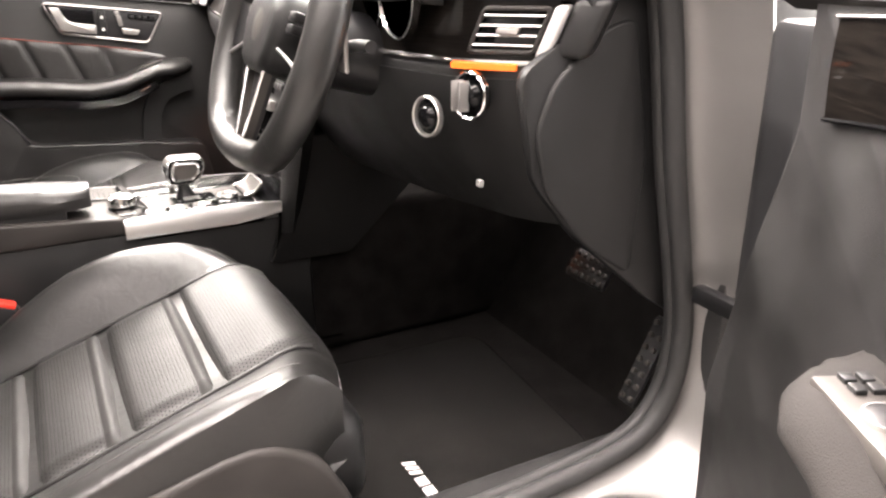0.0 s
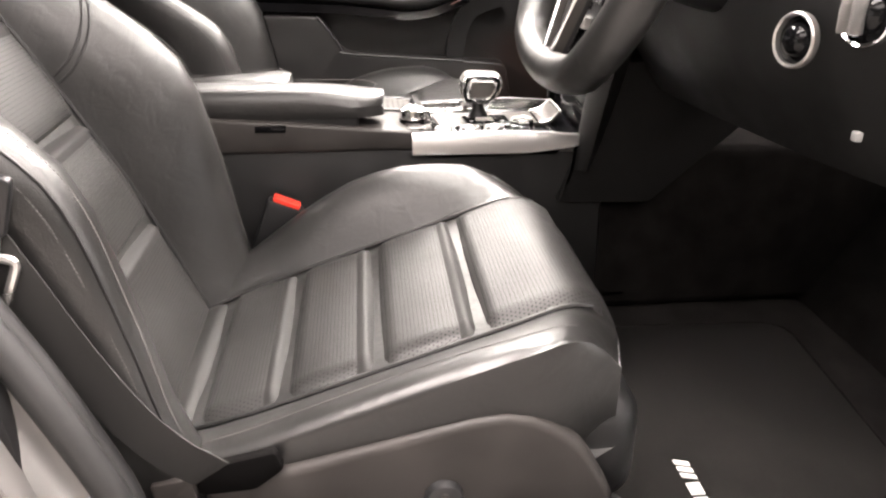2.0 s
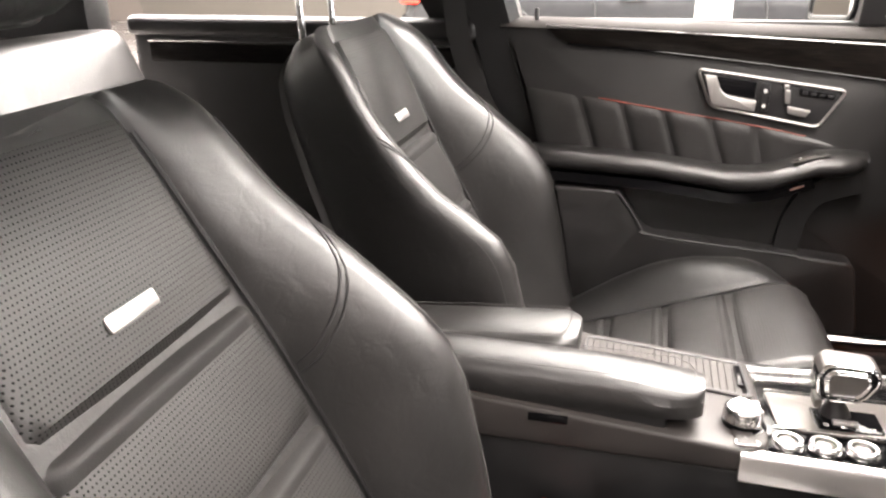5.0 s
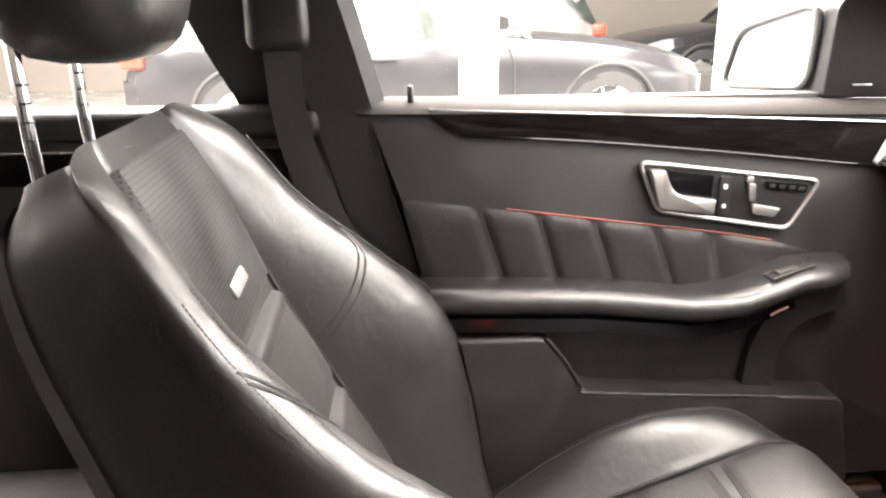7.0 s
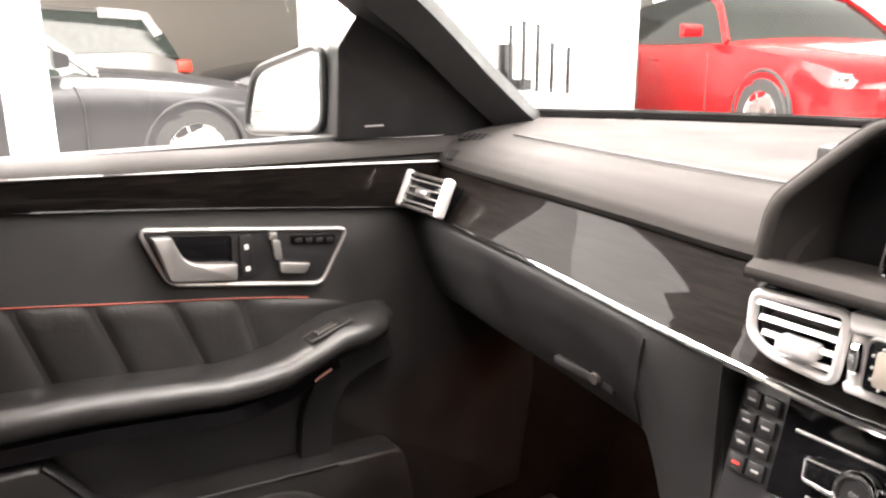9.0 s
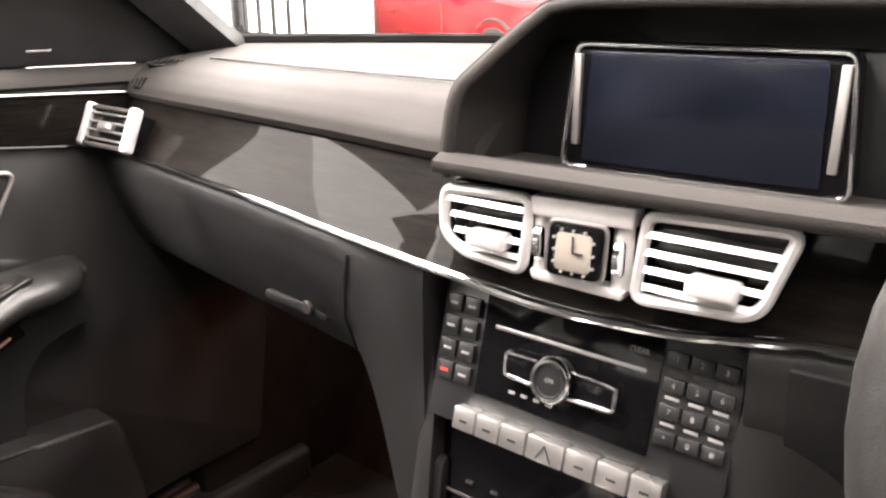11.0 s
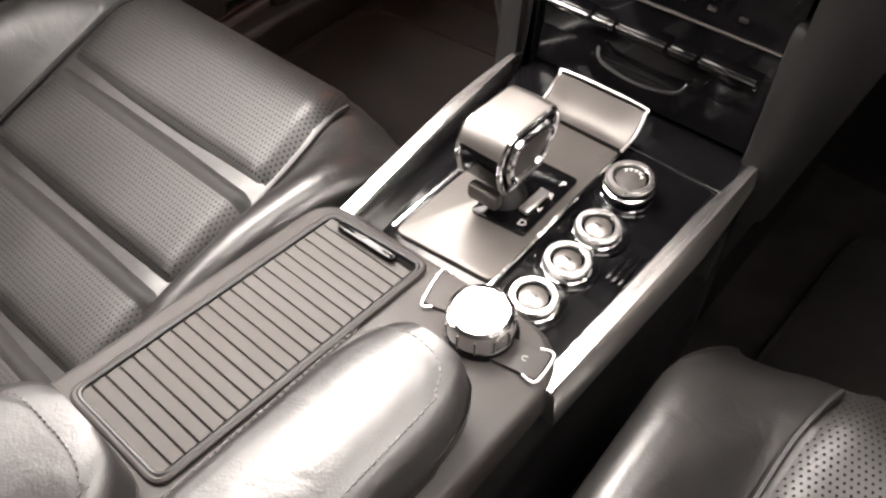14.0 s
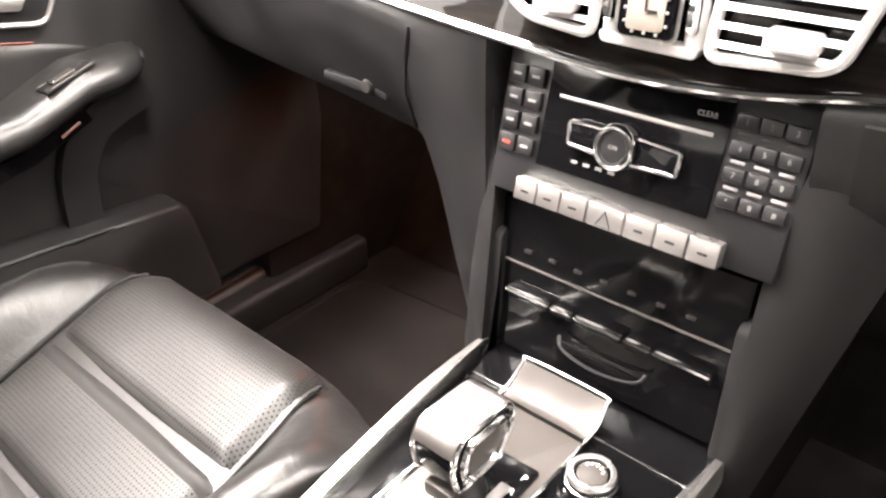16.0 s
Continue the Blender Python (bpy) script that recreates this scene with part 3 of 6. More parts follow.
part("side_wall", prism([(-0.62, 0.30), (0.33, 0.30), (0.33, 0.585), (0.0, 0.598), (-0.62, 0.61)], "yz", -0.112, 0.118, 0.006), SOFT, CON, "soft black console flanks")
for x0, x1 in ((0.112, 0.130), (-0.128, -0.106)):
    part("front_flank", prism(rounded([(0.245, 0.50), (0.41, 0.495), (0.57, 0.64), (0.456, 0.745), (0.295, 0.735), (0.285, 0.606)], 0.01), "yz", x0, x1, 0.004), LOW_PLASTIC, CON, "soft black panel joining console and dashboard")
part("tunnel_carpet", box(-0.104, 0.110, 0.26, 0.92, 0.275, 0.585, 0.02, 3), CARPET, CON, "black carpeted tunnel side under the dashboard")
cap = rounded([(-0.110, -0.45), (0.122, -0.45), (0.122, 0.012), (0.098, 0.036), (-0.094, 0.030), (-0.110, 0.014)], [0.0, 0.0, 0.03, 0.03, 0.012, 0.012])
bm = prism(cap, "xy", 0.598, 0.630, 0.006, 3)
for v in bm.verts:
    if v.co.z > 0.61:
        v.co.z += max(0, -v.co.y) * 0.085
part("top_cover", bm, GREY, CON, "satin dark grey console cover")
part("side_slot", box(0.118, 0.1235, -0.252, -0.202, 0.633, 0.645, 0.002), PIANO, CON, "small black catch in the console flank")
for sx, x0, x1, yr in ((-1, -0.080, -0.112, 0.026), (1, 0.1125, 0.121, 0.0)):
    rail = [(x0 + sx * 0.006, yr, 0.613), (lerp(x0, x1, 0.5) + sx * 0.006, 0.15, 0.613), (x1 + sx * 0.006, 0.30, 0.613)]
    prof = [(-0.0075, 0.012), (-0.006, 0.0145), (0.0055, 0.0145), (0.0085, 0.011), (0.0115, -0.020), (0.009, -0.022), (-0.0075, -0.016)]
    part("side_rail", sweep(spline(rail, 4), [(a * sx, b) for a, b in prof], scale=[1, 1, 1, 1, 1, 1, 0.8, 0.55, 0.15]), ALU, CON, "brushed aluminium console rail")
part("gloss_panel", box(-0.100, 0.124, 0.022, 0.245, 0.585, 0.609, 0.003), PIANO, CON, "gloss black shifter panel")
part("tray_lid", sheet(lambda u, v: (lerp(-0.106, 0.124, u), lerp(0.246, 0.310, v), 0.609 + 0.004 * v ** 2), 6, 8, 0.02), PIANO, CON, "gloss black storage lid")
part("lid_line", box(-0.100, 0.122, 0.2445, 0.2465, 0.6085, 0.6105, 0.0005), CHROME, CON)
# shifter plate, gate and the small lid in front of the lever
plate = rounded([(-0.055, 0.046), (0.034, 0.054), (0.030, 0.240), (-0.056, 0.236)], [0.008, 0.008, 0.003, 0.003])
part("shifter_plate", prism(plate, "xy", 0.606, 0.6135, 0.002), SMOKE, CON, "smoked satin shifter plate")
part("gate", prism(rounded([(-0.022, 0.098), (0.026, 0.103), (0.024, 0.180), (-0.024, 0.178)], 0.004), "xy", 0.6125, 0.6165, 0.001), PIANO, CON, "black shifter gate")
# black strip standing in for the shadow line along the lid's lower edge
part("lid_shadow_line", box(-0.054, 0.030, 0.2295, 0.2335, 0.612, 0.6145, 0.0005), SLOT_BLACK, CON)


def small_lid(u, v):
    """A shallow dish whose far edge curls up."""
    x, y = lerp(-0.0555, 0.030, u), lerp(0.234, 0.266, v)
    return x, y, 0.6135 + 0.020 * v ** 1.7 - 0.004 * math.sin(math.pi * v) * ease(min(u, 1 - u) / 0.2)


part("small_lid", sheet(small_lid, 14, 10, 0.006), SMOKE, CON, "curved satin lid")
rim = spline([(-0.0575, 0.231, 0.615), (-0.0578, 0.25, 0.6195), (-0.056, 0.264, 0.632), (-0.050, 0.2685, 0.6355), (0.024, 0.2685, 0.6355), (0.031, 0.264, 0.632), (0.0325, 0.25, 0.6195), (0.032, 0.231, 0.615)], 5)
part("lid_rim", tube(rim, 0.0014, 8), SATIN, CON)
for sgn, xx in ((-1, -0.0575), (1, 0.0355)):
    part("plate_edge", tube([(xx, 0.048, 0.614), (xx - 0.002, 0.15, 0.614), (xx - 0.004, 0.24, 0.614)], 0.0016, 6), CHROME, CON)
for txt, yy in (("P", 0.166), ("R", 0.149), ("N", 0.132), ("D", 0.112)):
    lettering(txt, 0.009, pose(0.018, yy, 0.6168, 0, 0, 4), LABEL, CON)
# gear lever
lever = thing("gear_lever", (-0.012, 0.122, 0.615), "satin silver gear lever with a black front", "gear lever")
part("boot", lathe([(0.020, 0.0), (0.017, 0.010), (0.011, 0.022), (0.010, 0.042)], (-0.012, 0.128, 0.612), (0.0, -0.05, 1), 18), HARD, lever)
part("neck_clip", box(-0.026, 0.002, 0.098, 0.108, 0.628, 0.642, 0.003), SMOKE, lever)
part("lock_key", box(0.008, 0.017, 0.120, 0.150, 0.6165, 0.621, 0.0015), SATIN, lever, "bright selector marker in the gate")
GRIP = Vector((-0.014, 0.1305, 0.669))


def grip_line(k=1.0, n=6):
    """The grip's side outline in (y, z) about its middle: a long rounded loop that leans forward."""
    pts = [(-0.030, -0.0235), (0.020, -0.0235), (0.038, 0.006), (0.033, 0.0235), (-0.026, 0.026), (-0.036, 0.006)]
    return [(a * k, b * k) for a, b in rounded(pts, [0.010, 0.012, 0.014, 0.010, 0.010, 0.014], n)]


def grip_slice(dx, k):
    return [GRIP + Vector((dx, a, b)) for a, b in grip_line(k)]


part("grip", loft([grip_slice(dx, k) for dx, k in ((-0.0205, 0.86), (-0.0195, 0.93), (-0.0165, 0.975), (0.0, 0.985), (0.0165, 0.975), (0.0195, 0.93), (0.0205, 0.86))]), PIANO, lever, "gloss black body of the grip")
outline = grip_line(1.0)
start = max(range(len(outline)), key=lambda i: -outline[i][0] * 1.0 + outline[i][1] * 0.35)
band = [outline[(start + i) % len(outline)] for i in range(len(outline))]
if band[3][1] < band[0][1]:
    band = [outline[(start - i) % len(outline)] for i in range(len(outline))]
band = [p for p in band if p[1] > -0.004 or p[0] > 0.018][:22]


def cap_fn(u, v):
    k = v * (len(band) - 1)
    i = min(int(k), len(band) - 2)
    a, b = lerp(band[i][0], band[i + 1][0], k - i), lerp(band[i][1], band[i + 1][1], k - i)
    f = lerp(-1, 1, u)
    return GRIP.x + 0.0185 * f, GRIP.y + a * (1.012 - 0.012 * f * f), GRIP.z + b * (1.03 - 0.03 * f * f)


part("grip_cap", sheet(cap_fn, 10, 40, -0.002), LEVER_SATIN, lever, "satin silver cap over the grip")
for dx in (-0.0192, 0.0192):
    part("chrome_edge", tube([GRIP + Vector((dx, a, b)) for a, b in grip_line(0.975)], 0.0022, 8, True, up=(1, 0, 0)), CHROME, lever, "polished chrome edge of the grip")
part("side_inlay", prism([(GRIP.y + a, GRIP.z + b) for a, b in grip_line(0.62)], "yz", GRIP.x + 0.0195, GRIP.x + 0.0215, 0.001), SMOKE, lever, "dark satin inlay in the grip's side")
part("chrome_loop", tube([GRIP + Vector((0.0212, a, b)) for a, b in grip_line(0.70)], 0.0036, 8, True, up=(1, 0, 0)), CHROME, lever, "polished chrome ring on the grip's side")
part("grip_crest", lathe([(0.0, 0.0008), (0.0108, 0.0006), (0.0118, 0.0011), (0.0125, -0.0006)], GRIP + Vector((0.0, 0.004, 0.0257)), (0, 0.05, 1), 24), LEVER_SATIN, lever, "small round plain emblem")
# rotary switches
for k, (x, y) in enumerate(((0.067, 0.060), (0.066, 0.103), (0.065, 0.145), (0.061, 0.194))):
    big = k == 3
    r = 0.0192 if big else 0.0178
    h = 0.022 if big else 0.010
    sw = thing("rotary_switch", (x, y, 0.609), "chrome-ringed black push switch on the console" if not big else "tall chrome rotary drive dial on the console", "switch", "console switches")
    part("collar", lathe([(r + 0.0072, 0.0), (r + 0.0068, 0.0035), (r + 0.0055, 0.0042), (r + 0.001, 0.001)], (x, y, 0.6085), n=32), PIANO, sw)
    if big:
        part("barrel", lathe([(r + 0.0010, 0.0), (r + 0.0008, h * 0.35), (r + 0.0002, h - 0.005)], (x, y, 0.610), n=32), PIANO, sw, "gloss black barrel of the dial")
        part("barrel_band", lathe([(r + 0.0012, 0.0), (r + 0.0016, 0.0035), (r + 0.0006, 0.0042)], (x, y, 0.6195), n=32), CHROME, sw)
    lo = h - 0.005 if big else 0.0
    part("ring", lathe([(r, lo), (r + 0.0004, lerp(lo, h, 0.5)), (r - 0.0002, h - 0.0008), (r - 0.0010, h), (r - 0.0044, h), (r - 0.0052, h - 0.0008), (r - 0.0054, h - 0.005)], (x, y, 0.610), n=32), ALU, sw, "broad bright metal ring")
    part("ring_skirt", lathe([(r + 0.0012, 0.0), (r + 0.0012, 0.0022), (r + 0.0004, 0.003)], (x, y, 0.610), n=32), CHROME, sw)
    part("gap", lathe([(0.0, h - 0.0045), (r - 0.0053, h - 0.0045)], (x, y, 0.610), n=24), SLOT_BLACK, sw)
    part("face", lathe([(0.0, h + 0.0002), ((r - 0.0074) * 0.7, h - 0.0006), (r - 0.0074, h - 0.0026), (r - 0.0074, h - 0.0044)], (x, y, 0.610), n=28), SLAT if big else LEVER_SATIN, sw, "satin domed face")
    if big:
        for j in range(5):
            a = math.radians(150 - 30 * j)
            part("mark", box(x + 0.008 * math.cos(a) - 0.0008, x + 0.008 * math.cos(a) + 0.0008, y + 0.008 * math.sin(a) - 0.0012, y + 0.008 * math.sin(a) + 0.0012, 0.631, 0.6322, 0.0002), LABEL, sw)
    else:
        part("mark", box(x - 0.003, x + 0.003, y - 0.0008, y + 0.0008, 0.619, 0.6206, 0.0002), HARD, sw)
for j in range(5):
    part("ribbed_bar", box(0.094 + 0.005 * j, 0.0965 + 0.005 * j, 0.112, 0.147, 0.6085, 0.6115, 0.0008), PIANO, CON)
# controller knob and its buttons
ctrl = thing("controller_knob", (0.062, 0.006, 0.63), "polished turn-and-push controller knob on the console", "knob")
part("base_ring", lathe([(0.029, 0.0), (0.029, 0.004), (0.024, 0.006)], (0.062, 0.006, 0.625), n=36), PIANO, ctrl)
part("knob", lathe([(0.0225, 0.0), (0.0235, 0.008), (0.0235, 0.022), (0.022, 0.027), (0.0195, 0.0285), (0.0185, 0.0275), (0.0, 0.028)], (0.062, 0.006, 0.626), n=40), CHROME, ctrl, "polished knob")
part("knob_skirt", lathe([(0.0243, 0.0), (0.0246, 0.006), (0.0243, 0.0115), (0.0234, 0.012)], (0.062, 0.006, 0.626), n=40), PIANO, ctrl, "dark lower half of the knob")
part("knob_disc", lathe([(0.0, 0.0008), (0.0165, 0.0008), (0.0172, 0.0)], (0.062, 0.006, 0.6538), n=36), ALU, ctrl, "satin top of the knob")
for j in range(12):
    a = 2 * math.pi * j / 12
    part("grip_rib", box(-0.0006, 0.0006, -0.0003, 0.0007, 0, 0.016, 0.0002), SMOKE, ctrl, turn=pose(0.062 + 0.0238 * math.cos(a), 0.006 + 0.0238 * math.sin(a), 0.634, 0, 0, 90 + math.degrees(a)))
for pts, edge, tx in (([(0.0195, -0.002), (0.038, 0.003), (0.034, 0.030), (0.0115, 0.0275)], [(0.026, -0.0008), (0.0185, -0.0028), (0.0105, 0.0282), (0.0185, 0.0292)], ""),
                      ([(0.080, -0.0085), (0.113, -0.002), (0.1105, 0.0195), (0.081, 0.0145)], [(0.104, -0.0046), (0.1140, -0.0026), (0.1115, 0.0202), (0.102, 0.0186)], "C")):
    part("button", prism(rounded(pts, 0.003), "xy", 0.629, 0.6335, 0.001), GREY, ctrl, "satin grey button with a silver corner edge")
    part("button_edge", tube([(p.x, p.y, 0.6335) for p in spline([(a, b, 0) for a, b in edge], 5)], 0.0010, 6), SATIN, ctrl)
    if tx:
        lettering(tx, 0.006, pose(0.098, 0.006, 0.6337, 0, 0, 8), PRINT, ctrl)
# roller shutter
shut = thing("roller_shutter", (-0.045, -0.075, 0.63), "closed grey slatted roller shutter over the cup holders", "shutter")


def cover_z(y):
    """The height of the console cover's sloping top."""
    return 0.6302 + max(0.0, 0.012 - y) * 0.0828


# black sheet just under the slats paints the shade between them
part("gap_shade", sheet(lambda u, v: (lerp(-0.0885, -0.0025, u), lerp(-0.198, 0.020, v), cover_z(lerp(-0.198, 0.020, v)) + 0.0008), 2, 24, 0.002), SLOT_BLACK, shut)
for j in range(22):
    y = 0.0085 - 0.0095 * j
    z = cover_z(y)
    part("slat", box(-0.0855, -0.0055, y - 0.00425, y + 0.00425, z - 0.001, z + 0.0024, 0.0005, 1), SLAT, shut)
frame_line = rounded([(-0.088, -0.196), (-0.003, -0.196), (-0.003, 0.022), (-0.088, 0.016)], 0.009)
# dark tube stands in for the recess wall's shade, the lip for its lit edge
part("shutter_shade_line", tube([(a, q, cover_z(q) + 0.0022) for a, q in frame_line], 0.0018, 8, True), HARD, shut, "dark line standing in for the shade of the shutter's recess")
part("outer_rim", tube([(-0.045 + (a + 0.045) * 1.06, q + (0.0026 if q > -0.1 else -0.0026), cover_z(q) + 0.0016) for a, q in frame_line], 0.0024, 8, True), GREY, shut, "grey raised lip round the shutter")
part("pull", prism(rounded([(-0.074, 0.006), (-0.020, 0.008), (-0.020, 0.016), (-0.074, 0.014)], 0.004), "xy", 0.631, 0.6385, 0.002), PIANO, shut, "black finger pull")
# armrest lids
arm = thing("armrest", (0.0, -0.25, 0.65), "black leather two-part armrest with pale stitching", "armrest")


def lid(x0, x1, y0, y1, name, tilt):
    def ring(t):
        y = lerp(y0, y1, t)
        k = math.sin(min(1.0, (1 - t) * 9) * math.pi / 2) ** 0.6 if t > 0.6 else 1.0
        c, w = (x0 + x1) / 2, (x1 - x0) / 2 * (0.55 + 0.45 * k)
        top = 0.692 + tilt * (1 - t) - 0.008 * ease((t - 0.86 if tilt < 0 else t - 0.72) / 0.28)
        return [Vector((c + a * w, y, q)) for a, q in ((-0.97, 0.652), (-1.02, 0.660), (-1.03, 0.670), (-1.0, top - 0.017), (-0.945, top - 0.009), (-0.85, top - 0.0028), (-0.68, top + 0.001), (-0.3, top + 0.0035), (0, top + 0.004), (0.3, top + 0.0035), (0.68, top + 0.001), (0.85, top - 0.0028), (0.945, top - 0.009), (1.0, top - 0.017), (1.03, 0.670), (1.02, 0.660), (0.97, 0.652))]
    ts = [0, 0.15, 0.3, 0.45, 0.6, 0.7, 0.8, 0.86, 0.90, 0.93, 0.955, 0.975, 0.99, 1.0]
    return part(name, loft([ring(t) for t in ts]), LEATHER, arm, "padded leather lid")


lid(0.024, 0.112, -0.47, -0.044, "driver_lid", 0.006)
lid(-0.104, 0.014, -0.47, -0.204, "passenger_lid", -0.020)
part("stitching", stitches(spline([(0.036, -0.46, 0.7005), (0.036, -0.12, 0.6985), (0.040, -0.075, 0.697), (0.055, -0.058, 0.696), (0.080, -0.058, 0.696), (0.096, -0.075, 0.697), (0.100, -0.12, 0.6985), (0.100, -0.46, 0.7005)], 8)), THREAD, arm, "pale grey stitching")
part("stitching", stitches(spline([(x, y, 0.6955 - 0.020 * (-0.204 - y) / 0.266) for x, y in ((-0.090, -0.46), (-0.090, -0.25), (-0.082, -0.224), (-0.05, -0.219), (-0.01, -0.224), (0.001, -0.25), (0.002, -0.46))], 8)), THREAD, arm, "pale grey stitching")
part("armrest_base", box(0.03, 0.108, -0.47, -0.085, 0.625, 0.656, 0.006), HARD, arm)
part("armrest_base", box(-0.10, 0.0, -0.47, -0.21, 0.625, 0.656, 0.006), HARD, arm)

# ---- dashboard ----
DASH = thing("dashboard", (0.0, 0.45, 0.75), "black dashboard with gloss dark wood trim and a chrome line", "dashboard")
chrome_z = curve1([-0.74, -0.55, -0.39, -0.216, -0.115, 0.0, 0.08, 0.18, 0.35, 0.74], [0.937, 0.934, 0.930, 0.918, 0.911, 0.904, 0.908, 0.922, 0.925, 0.925])
edge_z = curve1([-0.74, -0.5, -0.3, -0.12, 0.17, 0.74], [0.997, 0.997, 0.995, 0.99, 1.0, 1.003])


def face_y(x):
    return 0.318 + (0.055 if x < 0 else 0.10) * (x / 0.7) ** 2 + 1.4 * max(0.0, x - 0.63) ** 1.5


def dash_low(u, v):
    x = lerp(-0.755, 0.735, u)
    zc, y = chrome_z(x), face_y(x)
    if -0.117 < x < 0.134:
        y += 0.07
    drop = ease((x + 0.255) / 0.12) if x < -0.117 else 0.0
    prof = [(0.006, 0.0), (0.0, -0.012), (0.004, -0.05), (0.022, -0.10), (0.045, -0.14), (0.085, -0.165), (0.14, -0.175), (0.3, -0.18)]
    t = v * (len(prof) - 1)
    i = min(int(t), len(prof) - 2)
    a, b = prof[i], prof[i + 1]
    return x, y + lerp(a[0], b[0], t - i) * (1 - 0.86 * drop), zc + lerp(a[1], b[1], t - i) * (1 + 1.05 * drop)


def band_tilt(x):
    return 0.034 * ease((-0.07 - x) / 0.04)


def dash_band(u, v):
    x = lerp(-0.74, 0.735, u)
    return x, face_y(x) + 0.004 + (0.012 + band_tilt(x)) * v, lerp(chrome_z(x) + 0.003, edge_z(x), v)


def along(prof, v):
    t = v * (len(prof) - 1)
    i = min(int(t), len(prof) - 2)
    return lerp(prof[i][0], prof[i + 1][0], t - i), lerp(prof[i][1], prof[i + 1][1], t - i)


def dash_top(x0, x1):
    """The padded top over a stretch of the car's width, from the trim band to the windscreen."""
    def fn(u, v):
        x = lerp(x0, x1, u)
        by = 0.95 - 0.62 * x * x
        y, z = face_y(x) + band_tilt(x), edge_z(x)
        roll = [(y + 0.026, z - 0.006), (y + 0.010, z - 0.001), (y + 0.006, z + 0.006), (y + 0.010, z + 0.016), (y + 0.022, z + 0.026), (y + 0.045, 1.034), (y + 0.08, 1.041), (y + 0.125, 1.046)]
        roll += [(lerp(y + 0.125, by, k), lerp(1.046, 1.055, k)) for k in (0.25, 0.5, 0.75, 1.0)]
        return (x, *along(roll, v))
    return fn


def display_shelf(u, v):
    x = lerp(-0.100, 0.60, u)
    y = face_y(x)
    return (x, *along([(y + 0.026, 0.988), (y + 0.002, 0.990), (y - 0.017, 0.995), (y - 0.018, 1.003), (y - 0.006, 1.009), (y + 0.025, 1.003), (y + 0.06, 0.993), (y + 0.14, 0.990)], v))


def dash_rear(u, v):
    x = lerp(-0.16, 0.61, u)
    return x, lerp(0.56, 0.95 - 0.62 * x * x, v), lerp(1.052, 1.055, v)


part("lower_dash", sheet(dash_low, 149, 21, -0.012), SOFT, DASH, "soft black lower dashboard and glove box")
part("trim_band", sheet(dash_band, 60, 4, 0.012), WOOD, DASH, "gloss black ash trim band")
part("dash_pad", sheet(dash_top(-0.765, -0.099), 24, 33, 0.012), DASH_TOP, DASH, "padded grained dashboard top")
part("dash_pad", sheet(dash_top(0.60, 0.765), 8, 33, 0.012), DASH_TOP, DASH, "padded grained dashboard top")
part("display_shelf", sheet(display_shelf, 24, 18, 0.012), DASH_TOP, DASH, "padded lip under the display")
part("dash_rear", sheet(dash_rear, 16, 6, 0.012), DASH_TOP, DASH)
for gx, gy, gz, lean, rx, ry, nm, lb in ((-0.682, 0.462, 1.0375, 13, 0.028, 0.013, "defrost_vent", "oval black side defroster grille"), (-0.668, 0.4155, 1.0165, 40, 0.016, 0.008, "sensor_grille", "small black grille on the dash corner")):
    lay = pose(gx, gy, gz, lean, 0, 24)
    gr = part(nm, prism([(rx * math.cos(math.pi * k / 12), ry * math.sin(math.pi * k / 12)) for k in range(24)], "xy", -0.004, 0.0012, 0.0005), SLOT_BLACK, DASH, lb, turn=lay)
    part("grille_rim", tube([(rx * math.cos(math.pi * k / 12), ry * math.sin(math.pi * k / 12), 0.001) for k in range(24)], 0.0010, 6, True), DASH_TOP, gr, turn=lay)
    for k in range(-2, 3):
        w = ry * math.sqrt(1 - (k / 3) ** 2) * 0.9
        part("grille_bar", box(rx * k / 3 - 0.0009, rx * k / 3 + 0.0009, -w, w, 0.0008, 0.0020, 0.0003), SOFT, gr, turn=lay)
part("chrome_line", tube([(x, face_y(x) + 0.001, chrome_z(x)) for x in [lerp(-0.735, 0.73, i / 60) for i in range(61)]], 0.0035, 8), CHROME, DASH, "thin chrome line")
part("pad_seam", tube([(x, face_y(x) + 0.126, 1.0455) for x in [lerp(-0.62, -0.12, i / 10) for i in range(11)]], 0.0015, 6), SEAM, DASH)
part("glove_box_gap", tube([(lerp(-0.214, -0.236, t), face_y(-0.22) + y, 0.906 + z) for t, y, z in ((0, -0.001, -0.004), (0.3, 0.0005, -0.03), (0.7, 0.008, -0.07), (1.0, 0.028, -0.112))], 0.0016, 6), HARD, DASH)
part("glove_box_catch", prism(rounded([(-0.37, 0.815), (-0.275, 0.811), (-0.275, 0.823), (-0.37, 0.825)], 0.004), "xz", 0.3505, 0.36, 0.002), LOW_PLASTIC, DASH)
part("glove_box_lock", lathe([(0.0, 0.004), (0.006, 0.004), (0.008, 0.0)], (-0.300, 0.349, 0.822), (0, -1, 0), 16), GREY, DASH)


